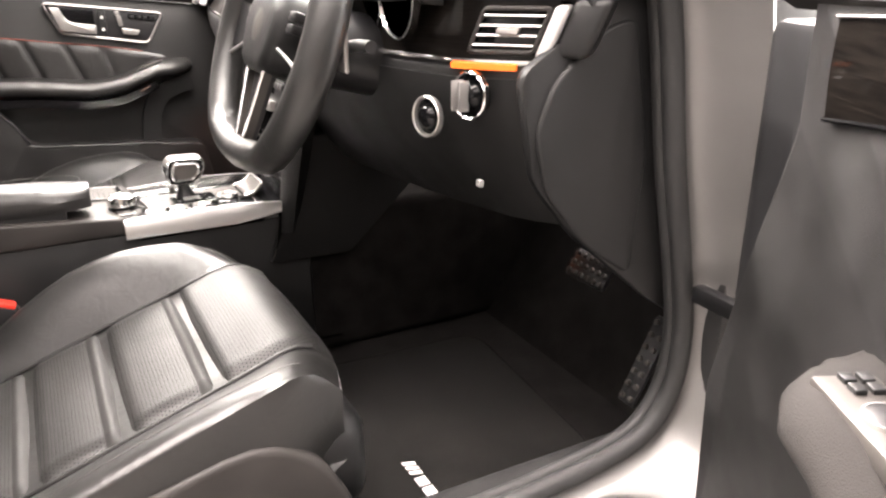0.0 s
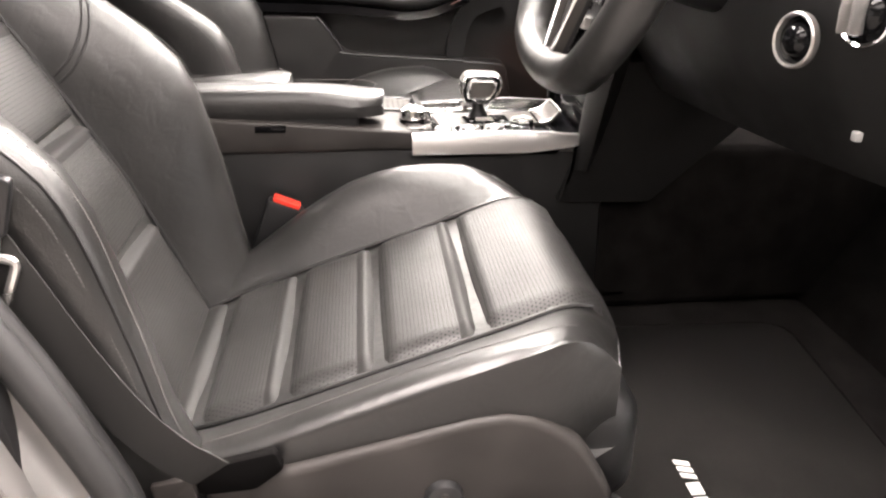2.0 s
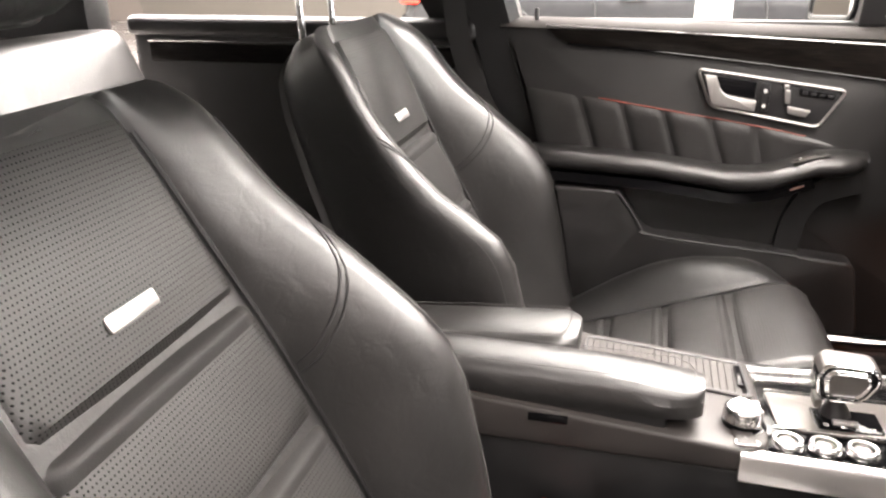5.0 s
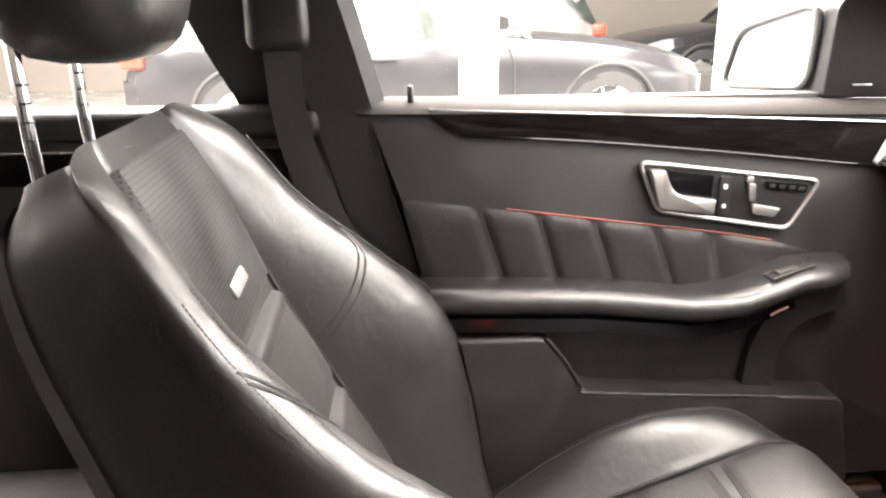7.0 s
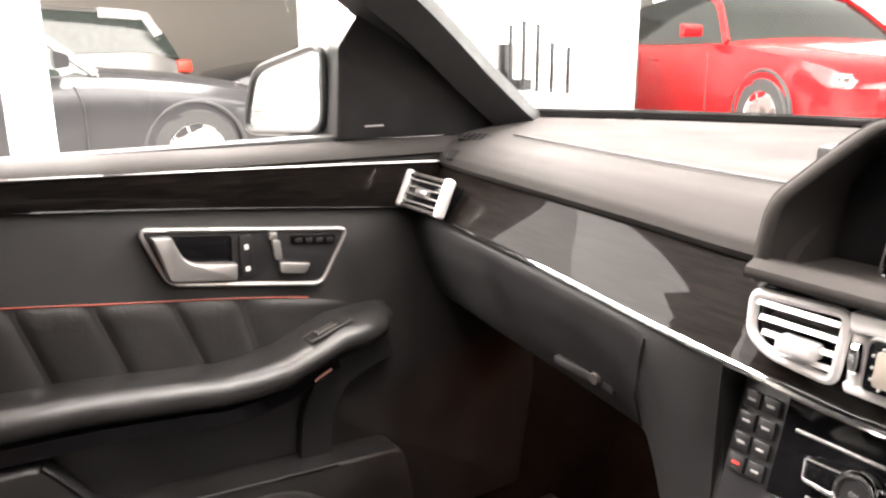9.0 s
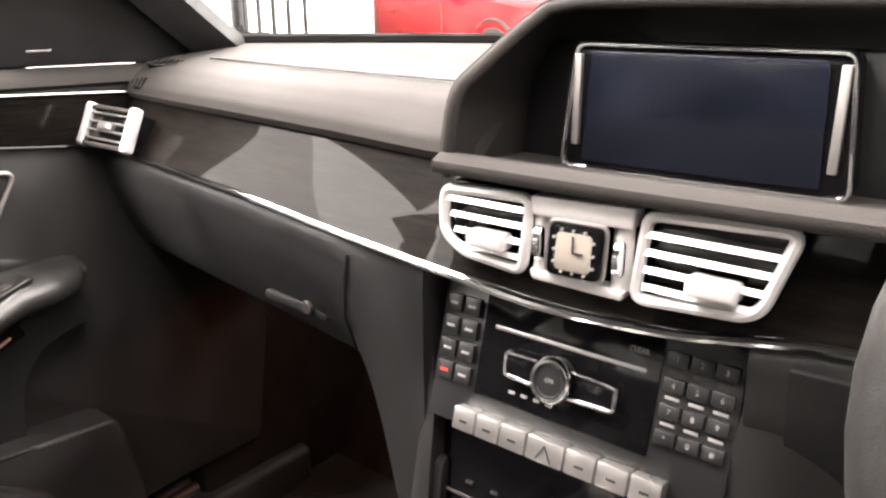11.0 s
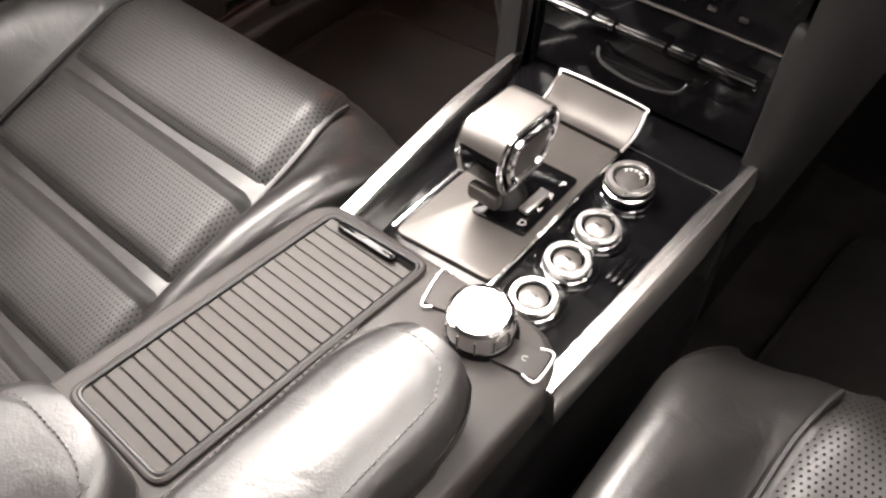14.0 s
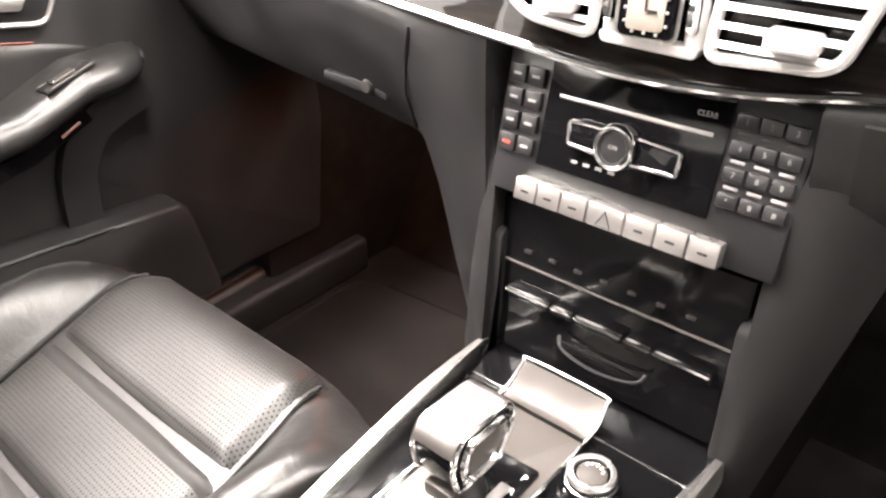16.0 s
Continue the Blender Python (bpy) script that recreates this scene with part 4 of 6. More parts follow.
def vent(x0, x1, z0, z1, y, name, slats, parent, skew=0.0, turn=None):
    v = part(name, box(x0, x1, y + 0.002, y + 0.05, z0, z1, 0.004), PIANO, parent, "air vent with satin silver slats", turn=turn)
    fr = rounded([(x0, z0), (x1, z0), (x1 + skew, z1), (x0, z1)], 0.006)
    part("vent_frame", tube([(a, y, b) for a, b in fr], 0.0030, 8, True, up=(0, 1, 0)), GREY, v, "dark grey vent frame", turn=turn)
    for j in range(slats):
        z = lerp(z0, z1, (j + 0.7) / (slats + 0.4))
        part("slat", box(x0 + 0.003, x1 - 0.003, y - 0.002, y + 0.010, z - 0.0019, z + 0.0019, 0.0012), GREY, v, turn=turn)
        part("slat_edge", tube([(x0 + 0.003, y - 0.002, z), (x1 - 0.003, y - 0.002, z)], 0.0010, 6), SATIN, v, turn=turn)
    c = (x0 + x1) / 2
    part("vent_tab", box(c - 0.014, c + 0.014, y - 0.007, y + 0.004, lerp(z0, z1, 0.42), lerp(z0, z1, 0.58), 0.002), SATIN, v, turn=turn)
    return v


# centre vents and clock
CV = thing("centre_vents", (0.024, 0.30, 0.92), "pair of satin silver centre air vents", "air vent")
VY = 0.290


def outline_tube(name, pts, r, y, material, parent, label="", radius=0.006):
    return part(name, tube([(a, y, b) for a, b in rounded(pts, radius)], r, 8, True, up=(0, 1, 0)), material, parent, label)


part("vent_backing", prism(rounded([(-0.102, 0.986), (0.161, 0.995), (0.145, 0.938), (0.131, 0.930), (0.03, 0.921), (-0.075, 0.926), (-0.102, 0.938)], [0.01, 0.01, 0.012, 0.01, 0.0, 0.01, 0.012]), "xz", VY + 0.008, VY + 0.04, 0.003), PIANO, CV, "gloss black backing of the vents")
for pts, sl in (([(-0.098, 0.981), (-0.021, 0.984), (-0.027, 0.929), (-0.080, 0.934), (-0.098, 0.946)], (-0.094, -0.026, 0.0)),
                ([(0.066, 0.987), (0.157, 0.991), (0.141, 0.941), (0.131, 0.934), (0.060, 0.929)], (0.066, 0.151, 0.014))):
    w = outline_tube("vent_frame", pts, 0.0042, VY, VENT_SILVER, CV, "satin silver vent frame", 0.009)
    x0, x1, sk = sl
    for j in range(4):
        z = 0.9395 + 0.0118 * j
        k = j / 3
        part("slat", prism([(VY - 0.004, z - 0.0018), (VY - 0.0015, z - 0.0026), (VY + 0.005, z - 0.0026), (VY + 0.005, z - 0.0012), (VY - 0.0015, z + 0.0020)], "yz", x0 + (0.010 * (1 - k) if x0 < 0 else 0.0), x1 - sk * (1 - k), 0.0008), VENT_SILVER, w)
    c = (x0 + x1) / 2 + (0.006 if x0 < 0 else 0.004)
    part("vent_tab", box(c - 0.016, c + 0.016, VY - 0.013, VY + 0.004, 0.9425, 0.9555, 0.003, 3), VENT_SILVER, w)
part("centre_plate", prism(rounded([(-0.019, 0.988), (0.060, 0.991), (0.058, 0.976), (-0.017, 0.974)], 0.003), "xz", VY - 0.006, VY + 0.02, 0.002), VENT_SILVER, CV, "bright silver plate over the clock")
part("centre_plate", prism(rounded([(-0.020, 0.934), (0.055, 0.933), (0.052, 0.925), (-0.018, 0.926)], 0.003), "xz", VY - 0.003, VY + 0.02, 0.002), VENT_SILVER, CV, "silver sill under the clock")
for x in (-0.012, 0.049):
    part("wheel_cheek", sheet(lambda u, v, x=x: (x + lerp(-0.0075, 0.0075, u), VY + 0.003 - 0.006 * math.sin(math.pi * u), lerp(0.932, 0.976, v)), 8, 4, 0.006), VENT_SILVER, CV)
    part("thumb_wheel", lathe([(0.013, -0.0036), (0.0155, -0.002), (0.0155, 0.002), (0.013, 0.0036)], (x, VY + 0.006, 0.954), (1, 0, 0), 28), CHROME, CV, "ribbed chrome thumb wheel")
clock = thing("dash_clock", (0.019, 0.29, 0.936), "square analogue clock with pale dial between the vents", "clock")
part("case", prism(rounded([(-0.003, 0.935), (0.038, 0.936), (0.040, 0.974), (-0.001, 0.973)], 0.006), "xz", VY - 0.009, VY + 0.012, 0.002), PIANO, clock, "black case with rounded corners")
outline_tube("case_rim", [(-0.004, 0.9345), (0.039, 0.9355), (0.041, 0.975), (-0.002, 0.974)], 0.0016, VY - 0.005, SATIN, clock, "thin silver rim", 0.006)
part("dial", prism(rounded([(0.004, 0.9405), (0.031, 0.941), (0.0325, 0.968), (0.0055, 0.9675)], 0.004), "xz", VY - 0.0098, VY - 0.006, 0.0004), surface("clock_dial", (0.24, 0.215, 0.185), 0.3, grain=300, depth=0.0), clock)
part("hand_long", box(0.0178, 0.0190, VY - 0.0108, VY - 0.0101, 0.954, 0.966, 0.0002), HARD, clock)
part("hand_short", box(0.0184, 0.0265, VY - 0.0108, VY - 0.0101, 0.9536, 0.9550, 0.0002), HARD, clock)
for j in range(12):
    a = math.radians(30 * j)
    r = 0.0150 / max(abs(math.cos(a)), abs(math.sin(a)))
    x, z = 0.0185 + r * math.cos(a), 0.9545 + r * math.sin(a)
    part("tick", box(x - 0.0009, x + 0.0009, VY - 0.0108, VY - 0.0088, z - 0.0009, z + 0.0009, 0.0003), PRINT, clock)
# side vents
LEAN = Matrix.Translation((0, 0.345, 0.946)) @ pose(0, 0, 0, -24, 0, 0) @ Matrix.Translation((0, -0.345, -0.946))
vent(-0.702, -0.609, 0.947, 0.994, 0.345, "side_vent", 4, DASH, turn=LEAN)
for x, half_w in ((-0.7075, 0.0085), (-0.6040, 0.0070)):
    part("vent_cheek", box(x - half_w, x + half_w, 0.338, 0.353, 0.943, 0.999, 0.005, 3), VENT_SILVER, DASH, turn=LEAN)
CORNER = Matrix.Translation((0.655, 0.411, 0)) @ pose(0, 0, 0, 0, 0, 39.8) @ Matrix(((1, 0, 0.42, -0.42 * 0.937), (0, 1, 0, 0), (0, 0, 1, 0), (0, 0, 0, 1)))
vent(0.0, 0.082, 0.937, 0.988, 0.0, "side_vent", 4, DASH, turn=CORNER)
part("vent_cheek", box(0.086, 0.104, -0.004, 0.03, 0.930, 0.992, 0.006, 3), VENT_SILVER, DASH, turn=CORNER)
part("vent_pad", box(0.104, 0.150, 0.002, 0.05, 0.930, 1.000, 0.010, 3), SOFT, DASH, turn=CORNER)

# display under its hood
hood = [(-0.101, 0.990, 0.320), (-0.099, 1.012, 0.319), (-0.095, 1.050, 0.324), (-0.085, 1.070, 0.342), (-0.063, 1.103, 0.378), (-0.045, 1.113, 0.388), (0.02, 1.117, 0.392), (0.25, 1.116, 0.392), (0.52, 1.112, 0.392), (0.58, 1.09, 0.395), (0.63, 1.04, 0.40)]
line = spline([(a, b, c) for a, b, c in hood], 4)


def hood_fn(u, v):
    k = u * (len(line) - 1)
    i = min(int(k), len(line) - 2)
    p = line[i].lerp(line[i + 1], k - i)
    return p.x, lerp(p.z, 0.62, v), lerp(p.y, min(p.y, 1.05) + 0.02 * (p.y > 1.05), v ** 2)


line_3d = [(p.x, p.z + 0.002, p.y - 0.001) for p in line]
part("display_hood", sheet(hood_fn, 44, 8, -0.006), DASH_TOP, DASH, "grained hood over display and instruments")
part("hood_lip", tube(line_3d, 0.0055, 10, up=(0, 1, 0)), DASH_TOP, DASH, "rounded lip of the hood")
part("hood_back", box(-0.13, 0.61, 0.43, 0.46, 0.985, 1.085, 0.004), HARD, DASH)
disp = thing("display_screen", (0.046, 0.40, 0.99), "switched-off dark display with a silver edge", "display")
part("bezel", prism(rounded([(-0.058, 0.992), (0.150, 0.994), (0.142, 1.085), (-0.048, 1.085)], 0.008), "xz", 0.396, 0.425, 0.003), PIANO, disp)
part("screen", prism(rounded([(-0.040, 0.998), (0.132, 0.999), (0.128, 1.080), (-0.036, 1.080)], 0.004), "xz", 0.3935, 0.397, 0.0005), SCREEN, disp)
part("screen_edge", tube([(a, 0.395, b) for a, b in rounded([(-0.058, 0.992), (0.150, 0.994), (0.142, 1.085), (-0.048, 1.085)], 0.008)], 0.0018, 6, True, up=(0, 1, 0)), CHROME, disp)
for x in (-0.046, 0.138):
    part("side_strip", box(x - 0.003, x + 0.003, 0.392, 0.397, 1.01, 1.078, 0.001), SATIN, disp)

# ---- radio and climate panels ----
TILT = Matrix.Translation((0, 0.333, 0.845)) @ pose(0, 0, 0, 90 - 14, 0, 0)


RAD = thing("head_unit", (0.0, 0.33, 0.79), "black car radio with number keys and silver buttons", "radio")


def flat(x0, x1, z0, z1, h0, h1, bevel=0.001):
    """A block on the tilted radio face: x across, z up the face from its middle, h out of it."""
    return box(x0, x1, z0, z1, h0, h1, bevel)


part("face", flat(-0.129, 0.137, -0.075, 0.046, -0.03, 0.0, 0.002), HARD, RAD, turn=TILT)
part("slot_panel", flat(-0.083, 0.077, -0.045, 0.042, -0.004, 0.0015, 0.001), PIANO, RAD, turn=TILT)
part("disc_slot", flat(-0.070, 0.066, 0.0125, 0.0155, 0.0015, 0.003, 0.0005), SATIN, RAD, turn=TILT)
for c in range(2):
    for r in range(4):
        part("key", flat(-0.124 + 0.0195 * c, -0.107 + 0.0195 * c, 0.0165 - 0.0190 * r, 0.0315 - 0.0190 * r, -0.001, 0.004, 0.0015), HARD, RAD, turn=TILT)
        part("key_mark", flat(-0.1195 + 0.0195 * c, -0.1115 + 0.0195 * c, 0.0228 - 0.0190 * r, 0.0250 - 0.0190 * r, 0.004, 0.0044, 0.0001), RED if (c, r) == (0, 3) else PRINT, RAD, turn=TILT)
for c in range(3):
    for r in range(4):
        x = 0.0805 + 0.0181 * c
        z = 0.0230 - 0.0186 * r
        part("number_key", flat(x, x + 0.0165, z, z + 0.0105, -0.001, 0.004, 0.0015), HARD, RAD, turn=TILT)
        lettering("123456789*0#"[r * 3 + c], 0.0060, TILT @ pose(x + 0.008, z + 0.0053, 0.0042), PRINT, RAD)
        if r < 3:
            part("key_print", flat(x + 0.002, x + 0.013, z - 0.0055, z - 0.0032, 0.0, 0.0006, 0.0001), PRINT if r else GREY, RAD, turn=TILT)
lettering("CLEAR", 0.0055, TILT @ pose(0.058, 0.027, 0.0022), PRINT, RAD)
part("rocker", prism(rounded([(-0.050, -0.0190), (-0.006, -0.0215), (-0.006, -0.0005), (-0.052, -0.0015)], 0.003), "xy", 0.0, 0.009, 0.002), PIANO, RAD, turn=TILT)
part("rocker", prism(rounded([(0.004, -0.0215), (0.048, -0.0205), (0.048, -0.0030), (0.004, -0.0005)], 0.003), "xy", 0.0, 0.009, 0.002), PIANO, RAD, turn=TILT)
for pts in ([(-0.050, -0.0190), (-0.006, -0.0215), (-0.006, -0.0005), (-0.052, -0.0015)], [(0.004, -0.0215), (0.048, -0.0205), (0.048, -0.0030), (0.004, -0.0005)]):
    part("rocker_rim", tube([(a, b, 0.0085) for a, b in rounded(pts, 0.003)], 0.0019, 6, True), CHROME, RAD, turn=TILT)
part("volume_knob", lathe([(0.0165, 0.0), (0.0165, 0.014), (0.0155, 0.0165), (0.0125, 0.0165), (0.0115, 0.015), (0.0, 0.015)], (-0.005, -0.011, 0.0), n=36), HARD, RAD, turn=TILT)
part("knob_ring", lathe([(0.0155, 0.010), (0.018, 0.011), (0.018, 0.015), (0.0162, 0.0172), (0.0135, 0.0168), (0.0155, 0.0125)], (-0.005, -0.011, 0.0), n=36), CHROME, RAD, turn=TILT)
lettering("ON", 0.005, TILT @ pose(-0.005, -0.011, 0.0155), PRINT, RAD)
for j in range(4):
    part("indicator", flat(-0.048 + 0.012 * j, -0.042 + 0.012 * j, -0.0345, -0.032, 0.0015, 0.0022, 0.0002), PRINT, RAD, turn=TILT)
ROW = Matrix.Translation((0, 0.312, 0.781)) @ pose(0, 0, 0, 90 - 14, 0, 0)
for j, (x0, x1) in enumerate(((-0.0935, -0.071), (-0.0695, -0.0465), (-0.045, -0.020), (-0.0185, 0.0155), (0.017, 0.043), (0.0445, 0.0705), (0.072, 0.097))):
    part("silver_button", flat(x0, x1, -0.0080, 0.0105, -0.01, 0.006, 0.0012), SATIN, RAD, "satin silver push button", turn=ROW)
    if j == 3:
        tri = [(-0.0085, -0.006, 0.0064), (0.0055, -0.006, 0.0064), (-0.0015, 0.006, 0.0064)]
        part("warning_triangle", tube(tri, 0.0007, 5, True), HARD, RAD, turn=ROW)
    else:
        part("button_mark", flat((x0 + x1) / 2 - 0.004, (x0 + x1) / 2 + 0.004, -0.001, 0.001, 0.006, 0.0063, 0.0001), GREY, RAD, turn=ROW)
CLI = thing("climate_panel", (0.0, 0.32, 0.65), "gloss black climate panel with a row of slim chrome buttons", "climate control")
part("panel", sheet(lambda u, v: (lerp(-0.112, 0.116, u), lerp(0.318, 0.306, v), lerp(0.755, 0.640, v)), 4, 6, -0.02), PIANO, CLI)
part("upper_line", tube([(-0.105, 0.3105, 0.694), (0.11, 0.3105, 0.694)], 0.0013, 6), SMOKE, CLI)
for x0, x1 in ((-0.097, -0.049), (-0.047, -0.025), (-0.023, 0.024), (0.026, 0.051), (0.053, 0.103)):
    part("chrome_button", box(x0, x1, 0.300, 0.312, 0.661, 0.672, 0.003, 3), PIANO, CLI)
    # the button's thin highlight is built as a chrome tube on the dark body
    part("button_edge", tube([(x0 + 0.001, 0.2995, 0.6695), (x1 - 0.001, 0.2995, 0.6695)], 0.0017, 6), CHROME, CLI, "chrome line standing in for the button's highlight")
for j in range(7):
    part("climate_mark", box(-0.085 + 0.026 * j, -0.078 + 0.026 * j, 0.311, 0.3135, 0.707, 0.710, 0.0002), GREY, CLI)
lettering("A/C", 0.006, pose(0.045, 0.3115, 0.684, 84, 0, 0), GREY, CLI)
lettering("OFF", 0.006, pose(0.095, 0.3115, 0.684, 84, 0, 0), GREY, CLI)
part("ashtray_handle", tube(spline([(-0.036, 0.300, 0.644), (-0.028, 0.293, 0.636), (0.007, 0.290, 0.632), (0.042, 0.293, 0.636), (0.050, 0.300, 0.644)], 4), 0.0014, 6), HARD, CLI, "thin dark bow of the ashtray flap")
part("tray_back", sheet(lambda u, v: (lerp(-0.118, 0.124, u), lerp(0.312, 0.300, v), lerp(0.665, 0.605, v)), 3, 4, -0.02), PIANO, CLI)
for sx in (-1, 1):
    def cheek(u, v, sx=sx):
        z = lerp(0.895, 0.56, v)
        inner = (0.129 if sx < 0 else 0.137) - 0.014 * min(1, v * 3)
        outer = 0.150 + 0.085 * (1 - min(1.0, v / 0.55)) ** 2 if sx < 0 else curve1([0, 0.5, 1], [0.215, 0.18, 0.146])(v)
        return sx * lerp(inner, outer, u), lerp(0.335, 0.296, v) + 0.02 * u ** 2, z
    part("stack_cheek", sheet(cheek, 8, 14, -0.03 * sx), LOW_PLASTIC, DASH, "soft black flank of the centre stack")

# ---- steering wheel and column ----
WH = thing("steering_wheel", (0.43, 0.22, 0.94), "black leather steering wheel with satin silver spokes", "steering wheel")
WM = Matrix.Translation((0.430, 0.205, 0.957)) @ pose(0, 0, 0, 90 - 20, 0, 0)
rimline = []
for i in range(48):
    a = 2 * math.pi * i / 48
    x, y = 0.203 * math.cos(a), 0.196 * math.sin(a)
    if y < -0.155:
        y = -0.155 + (y + 0.155) * 0.45
    rimline.append((x, y, 0.0))
part("rim", sweep(rimline, [(0.0215 * math.cos(b), 0.025 * math.sin(b)) for b in [2 * math.pi * k / 14 for k in range(14)]], closed=True), LEATHER, WH, "thick leather rim", turn=WM)
part("hub", prism(rounded([(-0.062, 0.05), (-0.078, 0.0), (-0.055, -0.062), (0.055, -0.062), (0.078, 0.0), (0.062, 0.05)], 0.03, 6), "xy", -0.055, 0.022, 0.018, 4), SOFT, WH, "black airbag pad", turn=WM)
part("emblem", lathe([(0.0, 0.002), (0.010, 0.0025), (0.022, 0.001), (0.024, -0.003)], (0, 0.0, 0.021), n=28), SMOKE, WH, "plain round dark metal emblem", turn=WM)
for sx in (-1, 1):
    part("side_spoke", loft([[(sx * 0.07, 0.028, -0.045), (sx * 0.07, -0.030, -0.045), (sx * 0.07, -0.03, -0.02), (sx * 0.07, 0.028, -0.02)],
                             [(sx * 0.178, 0.03, -0.018), (sx * 0.178, -0.035, -0.018), (sx * 0.178, -0.035, 0.004), (sx * 0.178, 0.03, 0.004)]]), HARD, WH, turn=WM)
    part("spoke_trim", tube(spline([(sx * 0.076, -0.024, 0.010), (sx * 0.12, -0.034, 0.006), (sx * 0.18, -0.050, 0.004)], 4), 0.0025, 8), SATIN, WH, "thin satin silver spoke edge", turn=WM)
    part("low_spoke", sweep(spline([(sx * 0.040, -0.055, 0.006), (sx * 0.030, -0.10, 0.005), (sx * 0.014, -0.168, 0.004)], 4), [(-0.004, -0.008), (-0.004, 0.003), (0.004, 0.003), (0.004, -0.008)]), SMOKE, WH, "slim silver lower spoke", turn=WM)
    part("spoke_edge", tube(spline([(sx * 0.041, -0.055, 0.010), (sx * 0.031, -0.10, 0.009), (sx * 0.015, -0.166, 0.008)], 4), 0.0028, 8), CHROME, WH, "bright edge of the lower spoke", turn=WM)
    for j in range(2):
        part("wheel_button", box(sx * 0.098 - 0.012, sx * 0.098 + 0.012, -0.002 + 0.016 * j, 0.011 + 0.016 * j, -0.006, 0.010, 0.003), HARD, WH, turn=WM)
part("spoke_web", prism(rounded([(-0.034, -0.05), (-0.012, -0.170), (0.012, -0.170), (0.034, -0.05)], 0.004), "xy", -0.012, 0.001, 0.002), HARD, WH, "black web between the lower spokes", turn=WM)
part("low_trim", box(-0.022, 0.022, -0.185, -0.160, -0.004, 0.019, 0.006), SATIN, WH, turn=WM)
part("column", lathe([(0.052, 0.0), (0.056, 0.05), (0.06, 0.16), (0.05, 0.26)], (0.43, 0.25, 0.935), (0, 0.95, -0.22), 24), HARD, WH)
part("stalk", tube([(0.46, 0.295, 0.93), (0.54, 0.285, 0.94), (0.62, 0.27, 0.945)], 0.008, 10, up=(0, 1, 0)), HARD, WH)
part("gear_paddle", box(0.555, 0.58, 0.25, 0.257, 0.91, 0.99, 0.003), SATIN, WH)
# instruments
INS = thing("instrument_cluster", (0.41, 0.42, 0.99), "twin round dials behind the wheel", "instruments")
for x in (0.32, 0.43, 0.54):
    r = 0.052 if x != 0.43 else 0.06
    part("dial_face", lathe([(0.0, 0.0), (r, 0.0), (r, -0.01)], (x, 0.368, 0.998), (0, -1, 0), 36), SCREEN, INS)
    part("dial_ring", lathe([(r, -0.01), (r + 0.0025, 0.002), (r + 0.001, 0.0035), (r - 0.0015, 0.0)], (x, 0.368, 0.998), (0, -1, 0), 36), CHROME, INS)
# driver's lower panel: knee pad, light switch, starter
KN = thing("knee_panel", (0.5, 0.42, 0.75), "black lower dash panel with light switch and starter knob", "panel")
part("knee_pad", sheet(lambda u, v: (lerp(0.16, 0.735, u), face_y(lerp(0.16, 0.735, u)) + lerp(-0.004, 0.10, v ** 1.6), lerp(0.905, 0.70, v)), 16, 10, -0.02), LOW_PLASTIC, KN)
for x, y, z, r, ring in ((0.615, 0.371, 0.853, 0.027, SATIN), (0.676, 0.400, 0.886, 0.030, CHROME)):
    sw = part("switch_ring", lathe([(r, -0.006), (r, 0.001), (r - 0.0014, 0.0026), (r - 0.0034, 0.0012), (r - 0.0036, -0.006)], (x, y, z), (0.25, -1, 0.05), 36), ring, KN, "chrome ring")
    part("switch_face", lathe([(0.0, 0.008), (r * 0.3, 0.007), (r * 0.5, 0.003), (r * 0.62, -0.003), (r - 0.003, -0.005), (r - 0.003, -0.01)], (x, y, z), (0.25, -1, 0.05), 28), PIANO, sw)
for dx in (-0.006, 0.006):
    part("switch_bar", box(0.674 + dx, 0.678 + dx, 0.380 + 0.25 * dx, 0.396, 0.868, 0.905, 0.0015), SATIN, KN, "silver turn bar")
part("amber_line", sweep([(x, face_y(x) - 0.003, 0.917) for x in (0.636, 0.65, 0.665, 0.68, 0.695, 0.708)], [(-0.003, -0.001), (-0.003, 0.006), (0.003, 0.006), (0.003, -0.001)]), AMBER, KN, "amber ambient light line")
part("release_mark", box(0.685, 0.694, 0.405, 0.412, 0.772, 0.781, 0.001), PRINT, KN)
part("end_panel", prism(rounded([(0.432, 0.915), (0.60, 1.02), (0.72, 1.02), (0.72, 0.54), (0.66, 0.58), (0.52, 0.70), (0.455, 0.78)], 0.02), "yz", 0.725, 0.742, 0.004), SOFT, KN, "dash end panel beside the door opening")
part("fuse_cover", prism(rounded([(0.478, 0.905), (0.452, 0.845), (0.470, 0.765), (0.535, 0.685), (0.615, 0.63), (0.630, 0.80), (0.60, 0.975), (0.55, 0.965)], 0.02), "yz", 0.738, 0.748, 0.005, 3), SOFT, KN, "oval cover in the dash end panel")
part("pillar_foot", sheet(lambda u, v: (lerp(0.60, 0.765, u), lerp(0.50, 0.78, v), 1.0 + 0.06 * v + 0.03 * u), 6, 6, 0.04), SOFT, KN)
# the whole fascia sits a little nearer to the seats
for ob, dx, dy, dz in ((DASH, 0, -0.026, 0), (RAD, 0.004, -0.026, 0.011), (CLI, 0.0, -0.010, 0.013), (disp, 0.013, -0.024, 0), (KN, 0, -0.026, 0), (INS, 0, -0.026, 0)):
    ob.location += Vector((dx, dy, dz))
RAD.scale.x = 0.93

